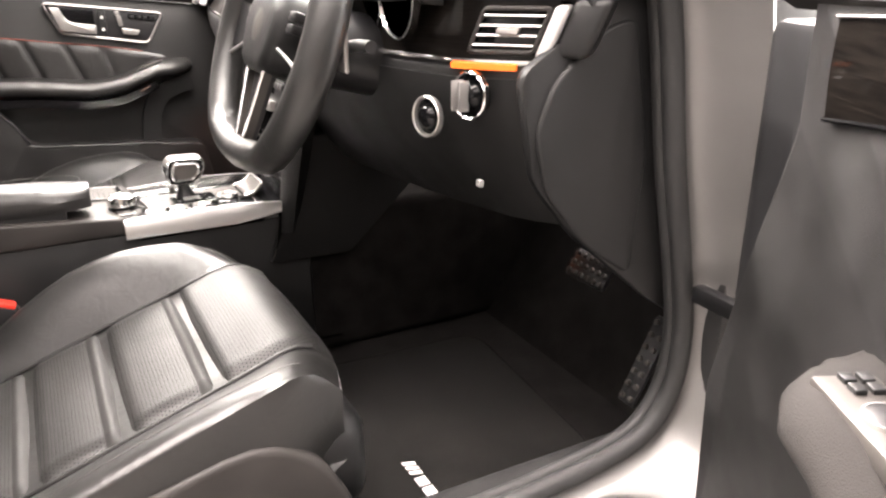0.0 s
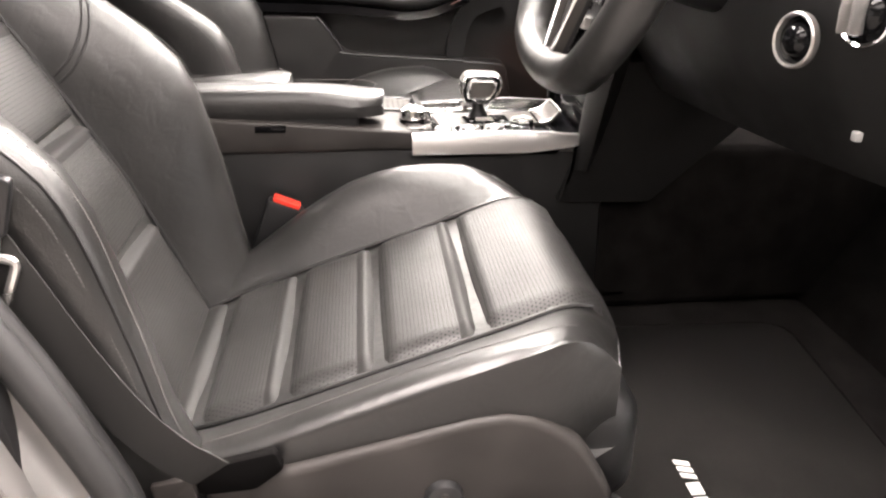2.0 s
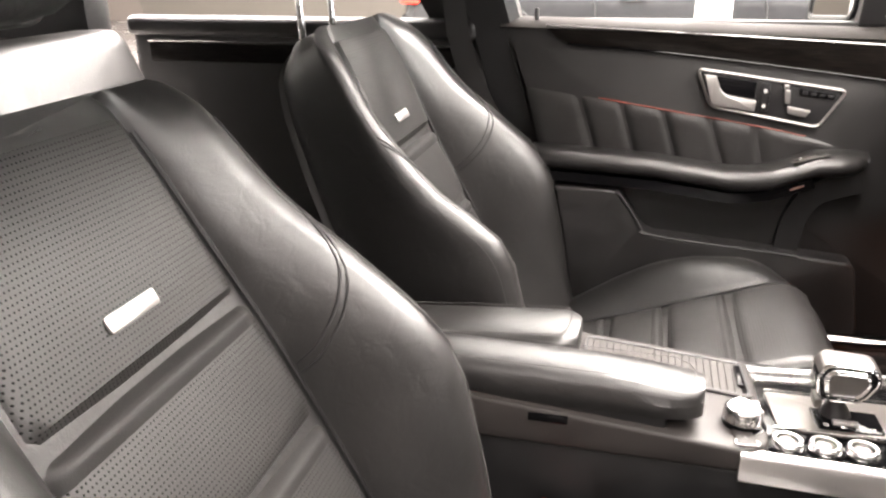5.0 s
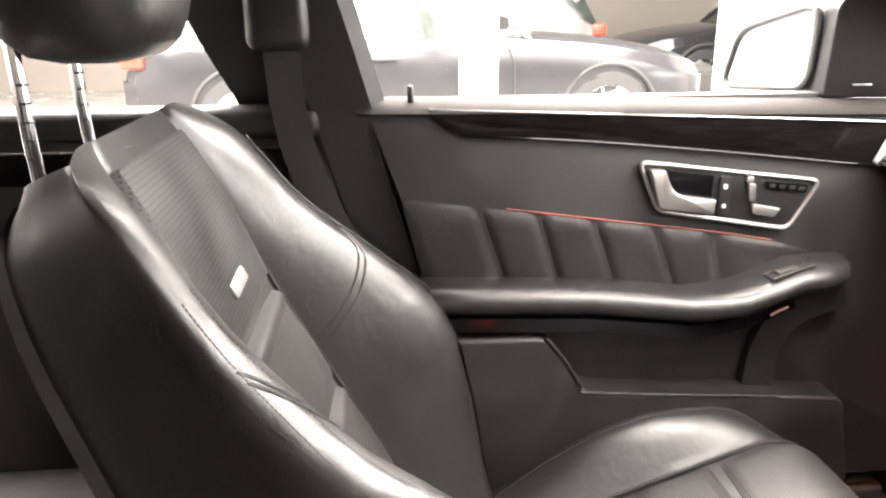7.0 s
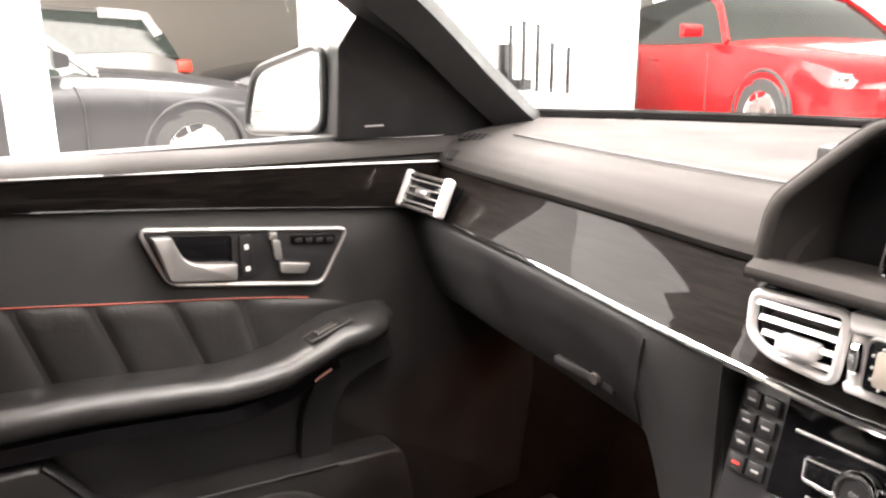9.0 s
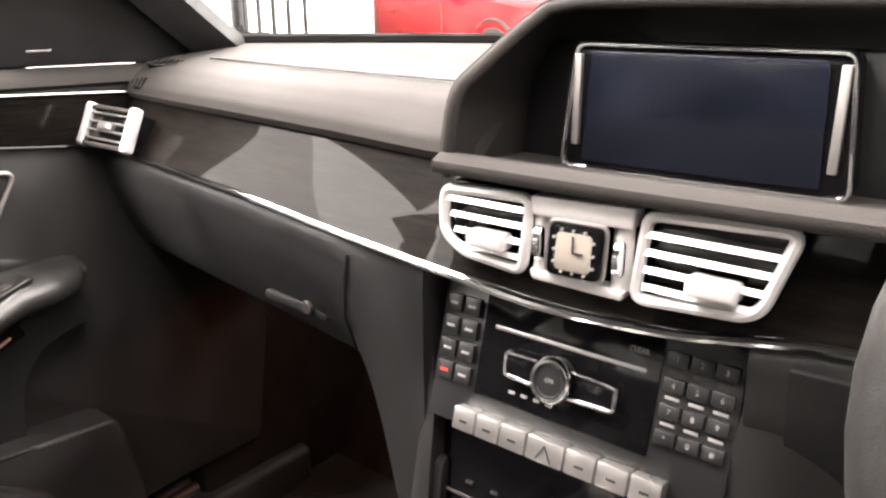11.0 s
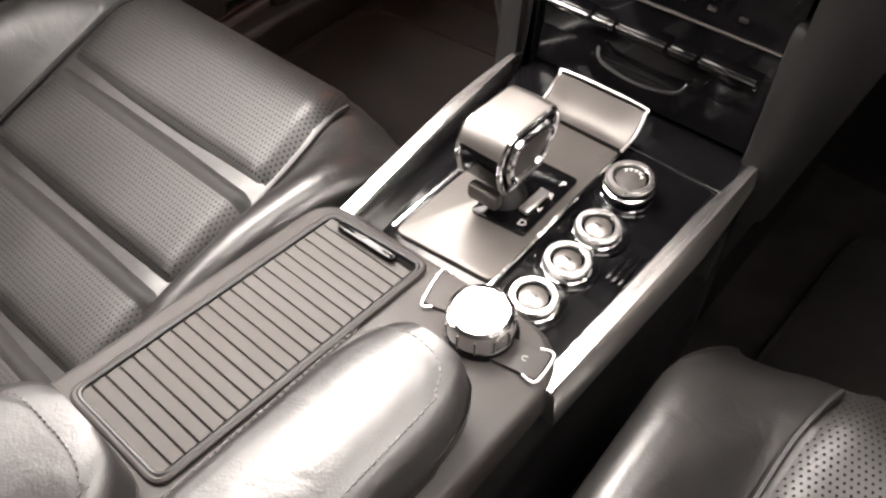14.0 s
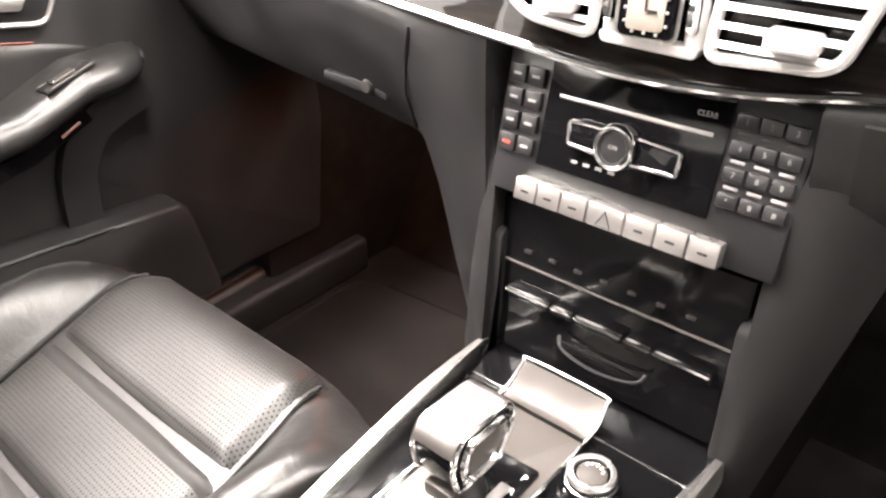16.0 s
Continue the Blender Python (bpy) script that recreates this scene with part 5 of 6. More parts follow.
# ---- doors ----
def door(name, X, label, driver, front=0.60, back=0.0):
    """A front door, given in the passenger side's place and moved by X."""
    hinge = X @ Vector((-0.84, 0.66, 0.5))
    D = thing(name, hinge, label, "car door", "front doors")

    lining = X @ Matrix.Translation((0, -back, 0))

    def P(nm, bm, m, parent=None, lb="", smooth=40, at=None):
        return part(nm, bm, m, parent or D, lb, smooth, turn=at or lining)

    rear = [(-0.430, 1.035), (-0.385, 0.905), (-0.340, 0.775), (-0.305, 0.700), (-0.262, 0.480), (-0.24, 0.40)]
    # outer skin and lower body
    P("outer_skin", prism(rounded([(-0.46, 1.01), (-0.36, 0.72), (-0.30, 0.42), (-0.28, 0.33), (0.60, 0.31), (0.66, 0.40), (0.655, 0.70), (0.63, 1.0)], 0.02), "yz", -0.90, -0.865, 0.01), PAINT, lb="silver painted outer panel", at=X)
    P("door_frame", prism(rounded([(-0.40, 1.0), (-0.30, 0.70), (-0.25, 0.40), (0.55, 0.38), (0.66, 0.45), (0.67, 0.70), (0.66, 0.98)], 0.02), "yz", -0.865, -0.77, 0.01), HARD, lb="dark inner frame of the door", at=X)
    card = rear + ([(front + 0.06, 0.40), (front + 0.07, 0.62), (front, 0.80), (front - 0.05, 0.91), (front - 0.05, 1.02)] if driver else [(front - 0.02, 0.40), (front + 0.01, 0.60), (front, 1.02)])
    P("card", prism(rounded(card, 0.012), "yz", -0.865, -0.712, 0.006), DOOR_SOFT, lb="soft black door lining")

    def sill(u, v):
        y = lerp(-0.432, front, u)
        a = lerp(-0.2, 0.78, v) * math.pi / 2
        z0 = lerp(1.047, 1.028, u)
        return -0.742 + 0.040 * math.sin(a), y, z0 - 0.03 + 0.03 * math.cos(a)
    P("sill_pad", sheet(sill, 12, 10, -0.02), DASH_TOP, lb="padded window sill")
    top = curve1([-0.335, 0.345, 0.6], [1.031, 1.001, 0.985])
    low = curve1([-0.335, -0.29, -0.137, 0.33, 0.6], [1.026, 0.996, 0.986, 0.938, 0.905])

    def wood(u, v):
        y = lerp(-0.333, front - (0.10 if driver else 0.02), u)
        return -0.7075 + 0.0015 * math.sin(math.pi * v), y, lerp(low(y), top(y), v)
    P("wood_trim", sheet(wood, 40, 6, 0.01), WOOD, lb="gloss black ash door trim")
    P("trim_line", tube([(-0.7055, y, top(y) + 0.001) for y in [lerp(-0.333, front - (0.10 if driver else 0.02), i / 16) for i in range(17)]], 0.0011, 6), SATIN)
    P("trim_line", tube([(-0.7065, y, low(y) - 0.001) for y in [lerp(-0.29, front - (0.10 if driver else 0.02), i / 16) for i in range(17)]], 0.0018, 6), PIANO)
    # handle plate
    plate = [(-0.029, 0.952), (0.251, 0.917), (0.208, 0.844), (0.003, 0.878)]
    HP = P("handle_plate", prism(rounded(plate[::-1], 0.012), "yz", -0.715, -0.704, 0.002), HARD, lb="handle plate with seat switches")
    P("plate_rim", tube([(-0.703, a, b) for a, b in rounded(plate, 0.014)], 0.0032, 8, True, up=(1, 0, 0)), SATIN, HP, "satin silver rim")
    P("handle_cup", prism(rounded([(-0.012, 0.941), (0.086, 0.930), (0.084, 0.872), (0.012, 0.882)], 0.006), "yz", -0.706, -0.7025, 0.001), PIANO, HP)
    lever = [(-0.016, 0.942), (0.008, 0.940), (0.018, 0.915), (0.030, 0.903), (0.088, 0.894), (0.086, 0.872), (0.012, 0.882), (0.002, 0.885)]
    P("pull_handle", prism(rounded(lever, [0.003, 0.003, 0.01, 0.01, 0.003, 0.003, 0.004, 0.004]), "yz", -0.704, -0.690, 0.003), SATIN, HP, "satin silver pull handle")
    P("lock_switch", box(-0.704, -0.699, 0.094, 0.112, 0.872, 0.928, 0.002), HARD, HP)
    P("lock_mark", box(-0.6995, -0.6985, 0.100, 0.106, 0.909, 0.916, 0.0003), LABEL, HP)
    P("lock_mark", box(-0.6995, -0.6985, 0.100, 0.106, 0.880, 0.886, 0.0003), LABEL, HP)
    P("backrest_switch", prism(rounded([(0.137, 0.917), (0.149, 0.916), (0.151, 0.889), (0.141, 0.889)], 0.004), "yz", -0.704, -0.696, 0.002), SATIN, HP, "seat-shaped silver switch")
    P("head_switch", box(-0.704, -0.697, 0.134, 0.146, 0.917, 0.927, 0.003), SATIN, HP)
    P("cushion_switch", prism(rounded([(0.146, 0.885), (0.192, 0.877), (0.182, 0.864), (0.148, 0.870)], 0.004), "yz", -0.704, -0.696, 0.002), SATIN, HP)
    P("memory_strip", prism(rounded([(0.165, 0.919), (0.232, 0.911), (0.230, 0.899), (0.166, 0.907)], 0.003), "yz", -0.7045, -0.701, 0.001), PIANO, HP)
    for k in range(4):
        P("memory_key", box(-0.7015, -0.6995, 0.171 + 0.0155 * k, 0.181 + 0.0155 * k, 0.9075 - 0.0018 * k, 0.914 - 0.0018 * k, 0.001), HARD, HP)
    # pleated leather field
    ptop = curve1([-0.38, -0.245, -0.063, 0.1, 0.2, 0.27], [0.905, 0.887, 0.861, 0.838, 0.820, 0.80])
    pbot = curve1([-0.34, -0.2, 0.0, 0.06, 0.27], [0.775, 0.775, 0.758, 0.745, 0.77])
    cuts_t = [-0.378, -0.262, -0.174, -0.090, 0.004, 0.092, 0.262]
    cuts_b = [-0.338, -0.214, -0.133, -0.045, 0.054, 0.122, 0.275]
    for i in range(6):
        def pl(u, v, i=i):
            u, v = (1 - math.cos(math.pi * u)) / 2, (1 - math.cos(math.pi * v)) / 2
            yt, yb = lerp(cuts_t[i] + 0.001, cuts_t[i + 1] - 0.001, u), lerp(cuts_b[i] + 0.001, cuts_b[i + 1] - 0.001, u)
            y = lerp(yb, yt, v)
            e = ease(min(u, 1 - u) / 0.16) * ease(min(v, 1 - v) / 0.08)
            return -0.7125 + 0.0048 * e + 0.001 * math.sin(math.pi * u), y, lerp(pbot(yb) - 0.03, ptop(yt), v)
        P("pleat", sheet(pl, 14, 10, 0.01), LEATHER)
    P("light_line", tube([(-0.7105, y, ptop(y) + 0.002) for y in [lerp(-0.22, 0.19, k / 14) for k in range(15)]], 0.0011, 6), surface("amber_line_off", (0.25, 0.03, 0.008), 0.4, depth=0.0) if not driver else HARD, lb="thin reddish ambient light line")
    # armrest
    arm_z = curve1([-0.345, -0.06, 0.06, 0.13, 0.22, 0.30], [0.770, 0.757, 0.742, 0.752, 0.785, 0.787])
    ys = [-0.352, -0.345, -0.33, -0.28, -0.2, -0.1, 0.0, 0.05, 0.09, 0.13, 0.17, 0.21, 0.25, 0.28, 0.295, 0.305, 0.309]
    rings = []
    for y in ys:
        z = arm_z(y)
        k = 1.0
        if y > 0.24:
            k = max(0.15, 1 - ((y - 0.24) / 0.07) ** 2) ** 0.5
        if y < -0.33:
            k = 0.75
        w = curve1([-0.35, 0.05, 0.15, 0.31], [0.062, 0.066, 0.082, 0.082])(y) * k
        rings.append([Vector((-0.73, y, z + 0.012)), Vector((-0.715 + w * 0.5, y, z + 0.015 * k)), Vector((-0.715 + w * 0.85, y, z + 0.010 * k)), Vector((-0.715 + w, y, z - 0.004)),
                      Vector((-0.715 + w * 0.96, y, z - 0.018 * k)), Vector((-0.715 + w * 0.7, y, z - 0.030 * k)), Vector((-0.715 + w * 0.3, y, z - 0.034 * k)), Vector((-0.73, y, z - 0.034))])
    shift = lining @ Matrix.Translation((0, 0.0, -0.004)) if driver else lining
    P("door_armrest", loft([spline(r, 2, True) for r in rings]), DASH_TOP if driver else LEATHER, at=shift, lb="padded leather armrest sweeping up to the switch")
    P("armrest_strip", sweep([(-0.672, y, arm_z(y) - 0.042) for y in ys[2:12]], [(-0.025, -0.010), (-0.025, 0.010), (0.012, 0.010), (0.012, -0.010)]), PIANO, lb="gloss black strip under the armrest")
    if not driver:
        P("pocket_light", tube([(-0.642, y, arm_z(y) - 0.036) for y in (0.165, 0.175, 0.19)], 0.002, 6), surface("amber_lens_off", (0.05, 0.012, 0.005), 0.4, depth=0.0), lb="small amber lens under the armrest")
    P("grab_support", sweep(spline([(-0.69, 0.30, 0.752), (-0.69, 0.22, 0.722), (-0.70, 0.185, 0.66), (-0.70, 0.175, 0.58)], 4), [(-0.03, -0.01), (-0.03, 0.01), (0.016, 0.008), (0.016, -0.008)], up=(1, 0, 0)), SOFT)
    if driver:
        plate_at = lining @ Matrix.Translation((-0.008, 0.034, 0.006))
        SWP = P("window_switch_plate", box(-0.692, -0.650, 0.03, 0.238, 0.776, 0.792, 0.004), SMOKE, lb="satin grey switch plate with mirror dial", at=plate_at)
        P("mirror_dial", lathe([(0.014, 0.0), (0.014, 0.003), (0.0125, 0.004), (0.0, 0.004)], (-0.671, 0.185, 0.792), n=28), HARD, SWP, at=plate_at)
        P("dial_rim", lathe([(0.015, 0.0), (0.0153, 0.003), (0.0138, 0.003)], (-0.671, 0.185, 0.792), n=28), CHROME, SWP, at=plate_at)
        for k in range(4):
            P("mirror_key", box(-0.684 + 0.011 * (k % 2), -0.676 + 0.011 * (k % 2), 0.212 + 0.012 * (k // 2), 0.222 + 0.012 * (k // 2), 0.7915, 0.7955, 0.001), HARD, SWP, at=plate_at)
        for k in range(2):
            P("window_switch", box(-0.684 + 0.020 * k, -0.668 + 0.020 * k, 0.10, 0.14, 0.7915, 0.7995, 0.003), HARD, SWP, at=plate_at)
    else:
        tilt = lining @ Matrix.Translation((-0.662, 0.196, 0.7915)) @ pose(0, 0, 0, 17, -6, 0)
        SWP = P("window_switch_plate", box(-0.016, 0.016, -0.034, 0.034, -0.003, 0.0012, 0.002), HARD, lb="inset window switch plate", at=tilt)
        P("plate_rim", tube([(a, b, 0.0012) for a, b in rounded([(-0.015, -0.032), (0.015, -0.032), (0.015, 0.032), (-0.015, 0.032)], 0.004)], 0.0007, 6, True), SMOKE, SWP, at=tilt)
        P("window_switch", box(-0.009, 0.009, -0.020, 0.012, 0.0005, 0.004, 0.0018), SMOKE, SWP, "silver window switch", at=tilt)
        P("switch_tip", box(-0.008, 0.008, -0.020, -0.015, 0.0035, 0.005, 0.0006), CHROME, SWP, at=tilt)
    # lower pocket
    pocket = [(-0.30, 0.705), (-0.165, 0.702), (-0.135, 0.660), (-0.112, 0.620), (-0.09, 0.608), (0.20, 0.588), (0.31, 0.58), (0.34, 0.42), (-0.245, 0.42)]
    P("map_pocket", prism(rounded(pocket, [0.004, 0.02, 0.02, 0.03, 0.02, 0.0, 0.02, 0.02, 0.01])[::-1], "yz", -0.715, -0.655, 0.006, 3), DOOR_SOFT, lb="moulded door pocket")
    rim = spline([(-0.168, 0.702, 0), (-0.135, 0.660, 0), (-0.112, 0.622, 0), (-0.085, 0.609, 0), (0.20, 0.588, 0)], 4)
    P("pocket_rim", tube([(-0.656, p.x, p.y) for p in rim], 0.0035, 6), SOFT)
    # window frame, glass, lock pin, corner triangle, mirror
    P("window_rubber", box(-0.775, -0.742, -0.46, 0.30, 1.018, 1.042, 0.003), RUBBER)
    frame_path = [(-0.80, 0.58, 1.03), (-0.775, 0.46, 1.12), (-0.73, 0.30, 1.23), (-0.67, 0.10, 1.335), (-0.62, -0.10, 1.385), (-0.605, -0.35, 1.40), (-0.615, -0.50, 1.39)]
    P("window_frame", sweep(spline(frame_path, 4), [(-0.022, -0.016), (-0.022, 0.016), (0.022, 0.016), (0.022, -0.016)], up=(1, 0, 0.4)), RUBBER, lb="black upper window frame")
    P("window_frame", sweep(spline([(-0.785, -0.445, 1.02), (-0.72, -0.495, 1.22), (-0.615, -0.51, 1.39)], 4), [(-0.016, -0.02), (-0.016, 0.02), (0.016, 0.02), (0.016, -0.02)], up=(1, 0, 0.4)), RUBBER)

    def pane(u, v):
        y = lerp(-0.45 - 0.05 * v, lerp(0.34, 0.0, v ** 1.6), u)
        return -0.776 + 0.165 * v ** 1.2, y, lerp(1.03, 1.385, v)
    g = P("window_pane", sheet(pane, 12, 8, 0.003), GLASS, lb="clear side window")
    g.visible_shadow = False
    P("lock_pin", lathe([(0.0045, 0.0), (0.0045, 0.02), (0.003, 0.023), (0.0, 0.024)], (-0.722, -0.357, 1.04), n=12), HARD)
    tri = [(0.255, 1.035), (0.262, 1.165), (0.30, 1.215), (0.58, 1.03)]
    P("mirror_triangle", prism(rounded(tri[::-1], 0.008), "yz", -0.79, -0.735, 0.004), HARD, lb="black plastic mirror corner")
    P("triangle_mark", box(-0.735, -0.7335, 0.30, 0.33, 1.052, 1.0545, 0.0004), SATIN)
    def shell(s, back):
        pts = rounded([(0.0 + s, 1.030 + s), (0.200 - s, 1.042 + s), (0.205 - s, 1.172 - s), (0.035 + s, 1.132 - s)], 0.03, 4)
        return [Vector((-0.962 + 0.965 * a + 0.25 * back, 0.205 + 0.26 * a + 0.965 * back, z)) for a, z in pts]
    MR = P("mirror_housing", loft([shell(0.0, 0.0), shell(-0.004, 0.02), shell(0.006, 0.06), shell(0.03, 0.09)]), PAINT, lb="silver door mirror housing")
    P("mirror_glass", loft([shell(0.008, -0.001), shell(0.009, -0.003)]), MIRROR, MR, "bright mirror glass")
    P("mirror_rim", tube(shell(0.003, -0.002), 0.0065, 8, True, up=(0, 1, 0)), HARD, MR, "black rim round the mirror glass")
    P("mirror_arm", box(-0.80, -0.745, 0.26, 0.32, 1.035, 1.065, 0.01), HARD, MR)
    return D


door("door_1", Matrix.Translation((0, -0.019, 0.005)), "closed front passenger door with pleated leather and wood trim", False)
SWING = 63
OPEN = Matrix.Translation((0.904, 0.74, 0)) @ pose(0, 0, 0, 0, 0, SWING) @ Matrix.Translation((-0.904, -0.74, 0)) @ Matrix.Diagonal((-1, 1, 1, 1))
door("door_2", OPEN @ Matrix.Translation((0, -0.04, 0.005)), "wide open driver's door with leather armrest and switches", True, front=0.50)

# ---- pillars, roof, sills ----
SH = thing("saloon_car", (0, 0, 0.3), "silver saloon body shell with the driver's door opening", "car")
for sx in (-1, 1):
    part("front_pillar", sweep(spline([(sx * 0.775, 0.62, 1.03), (sx * 0.735, 0.47, 1.125), (sx * 0.68, 0.30, 1.235), (sx * 0.62, 0.10, 1.335), (sx * 0.575, -0.08, 1.385)], 5),
                               [(-0.045, -0.028), (-0.045, 0.02), (-0.02, 0.034), (0.03, 0.03), (0.045, 0.0), (0.03, -0.03)], up=(sx * -0.5, 0.2, 0.8)), SOFT, SH, "dark trim of the windscreen pillar")
    part("centre_pillar", sweep(spline([(sx * 0.775, -0.37 - 0.05 * (sx > 0), 0.42), (sx * 0.765, -0.40 - 0.06 * (sx > 0), 0.75), (sx * 0.735, -0.475 - 0.06 * (sx > 0), 1.05), (sx * 0.66, -0.53, 1.25), (sx * 0.60, -0.545, 1.385)], 4),
                                [(-0.06, -0.03), (-0.06, 0.012), (-0.04, 0.03), (0.04, 0.03), (0.06, 0.012), (0.06, -0.03)], up=(-sx, 0, 0.1)), HARD, SH, "dark trim of the centre pillar")
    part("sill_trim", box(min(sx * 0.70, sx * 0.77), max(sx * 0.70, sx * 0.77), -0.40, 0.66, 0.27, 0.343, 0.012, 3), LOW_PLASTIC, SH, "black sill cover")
    part("sill_outer", box(min(sx * 0.775, sx * 0.87), max(sx * 0.775, sx * 0.87), -1.3, 0.72, 0.22, 0.32, 0.02, 3), PAINT, SH, "silver sill")
part("rear_door_frame", sweep(spline([(-0.785, -0.47, 0.60), (-0.78, -0.53, 0.98), (-0.73, -0.60, 1.16), (-0.67, -0.64, 1.28), (-0.615, -0.655, 1.385)], 4), [(-0.062, -0.02), (-0.062, 0.016), (0.062, 0.016), (0.062, -0.02)], up=(1, 0, 0.1)), HARD, SH, "black frame of the rear door window")
# unseen headliner, kept dark to cut bounced light
part("headliner", sheet(lambda u, v: (lerp(-0.60, 0.60, u), lerp(-0.11, -1.35, v), 1.405 - 0.09 * (2 * u - 1) ** 2 - 0.05 * (2 * v - 1) ** 2 + 0.02), 12, 14, -0.012), HEADLINER, SH, "dark grey headliner")
# unseen rails, added to block side lamp light from the armrest lid
for sx in (-1, 1):
    part("roof_rail", sweep(spline([(sx * 0.585, -0.06, 1.380), (sx * 0.592, -0.35, 1.396), (sx * 0.592, -0.75, 1.396), (sx * 0.585, -1.10, 1.385), (sx * 0.57, -1.38, 1.36)], 4), [(-0.045, -0.022), (-0.048, 0.0), (-0.04, 0.03), (0.04, 0.03), (0.048, 0.0), (0.045, -0.022), (0.03, -0.034), (-0.03, -0.034)]), HEADLINER, SH, "dark lining of the roof rail")
part("roof_skin", sheet(lambda u, v: (lerp(-0.64, 0.64, u), lerp(-0.08, -1.4, v), 1.455 - 0.09 * (2 * u - 1) ** 2 - 0.05 * (2 * v - 1) ** 2), 12, 14, 0.004), PAINT, SH, "silver roof")


def screen_fn(u, v):
    bx, by, bz = windscreen_base(u)
    tx = lerp(-0.57, 0.57, u)
    return lerp(bx * 0.97, tx, v), lerp(by, -0.09 - 0.03 * (2 * u - 1) ** 2, v), lerp(bz, 1.40 - 0.02 * (2 * u - 1) ** 2, v) + 0.03 * math.sin(math.pi * v)


ws = part("windscreen", sheet(screen_fn, 16, 10, 0.005), GLASS, SH, "clear windscreen")
ws.visible_shadow = False
part("screen_seal", tube([(x, y, z + 0.002) for x, y, z in [windscreen_base(i / 30) for i in range(31)]], 0.012, 8), SLOT_BLACK, SH, "black rubber at the windscreen's foot")
part("bonnet", sheet(lambda u, v: (lerp(-0.80, 0.80, u), lerp(1.0 - 0.5 * (2 * u - 1) ** 2 * 0.5, 1.95 - 0.25 * (2 * u - 1) ** 2, v), lerp(1.0, 0.78, v ** 1.5) - 0.08 * (2 * u - 1) ** 4), 14, 12, 0.02), PAINT, SH, "silver bonnet")
# driver's door opening: painted flange and rubber seal
curve = spline([(0, 0.580, 1.06), (0, 0.605, 0.94), (0, 0.628, 0.79), (0, 0.660, 0.63), (0, 0.674, 0.53), (0, 0.660, 0.435), (0, 0.600, 0.372), (0, 0.46, 0.347), (0, 0.25, 0.337), (0, 0.0, 0.336), (0, -0.24, 0.350),
                (0, -0.295, 0.40), (0, -0.315, 0.48), (0, -0.36, 0.60), (0, -0.42, 0.74), (0, -0.50, 1.0)], 4)
for sx in (-1, 1):
    part("door_seal", tube([(sx * 0.775, p.y, p.z) for p in curve], 0.015, 10, up=(1, 0, 0)), RUBBER, SH, "black rubber door seal")
    part("seal_lip", tube([(sx * 0.752, p.y, p.z) for p in curve], 0.012, 10, up=(1, 0, 0)), RUBBER, SH)


def flange(u, v):
    """The painted frame of the driver's door opening, from the seal outwards."""
    k = u * (len(curve) - 1)
    i = min(int(k), len(curve) - 2)
    p = curve[i].lerp(curve[i + 1], k - i)
    d = (curve[i + 1] - curve[i]).normalized()
    out = Vector((0, -d.z, d.y))
    w = 0.012 + 0.044 * v
    return 0.778 + 0.10 * v ** 2, p.y + out.y * w, p.z + out.z * w


part("flange", sheet(flange, 60, 8, 0.006), PAINT, SH, "silver painted frame of the door opening")
part("wing", box(0.82, 0.90, 0.745, 1.9, 0.35, 0.93, 0.03, 3), PAINT, SH, "silver front wing")
part("hinge_post", box(0.74, 0.82, 0.70, 0.82, 0.32, 1.02, 0.01), RUBBER, SH)
for z in (0.46, 0.82):
    part("hinge", box(0.815, 0.895, 0.70, 0.745, z - 0.03, z + 0.03, 0.006), PAINT, SH, "silver door hinge")
part("door_check", box(0.80, 0.93, 0.655, 0.675, 0.595, 0.62, 0.004), HARD, SH, "black door check strap")
part("kick_panel", box(0.745, 0.775, 0.68, 0.98, 0.26, 0.95, 0.01), CARPET, SH)
part("kick_panel", box(-0.80, -0.725, 0.45, 0.98, 0.26, 0.98, 0.015), CARPET, SH)

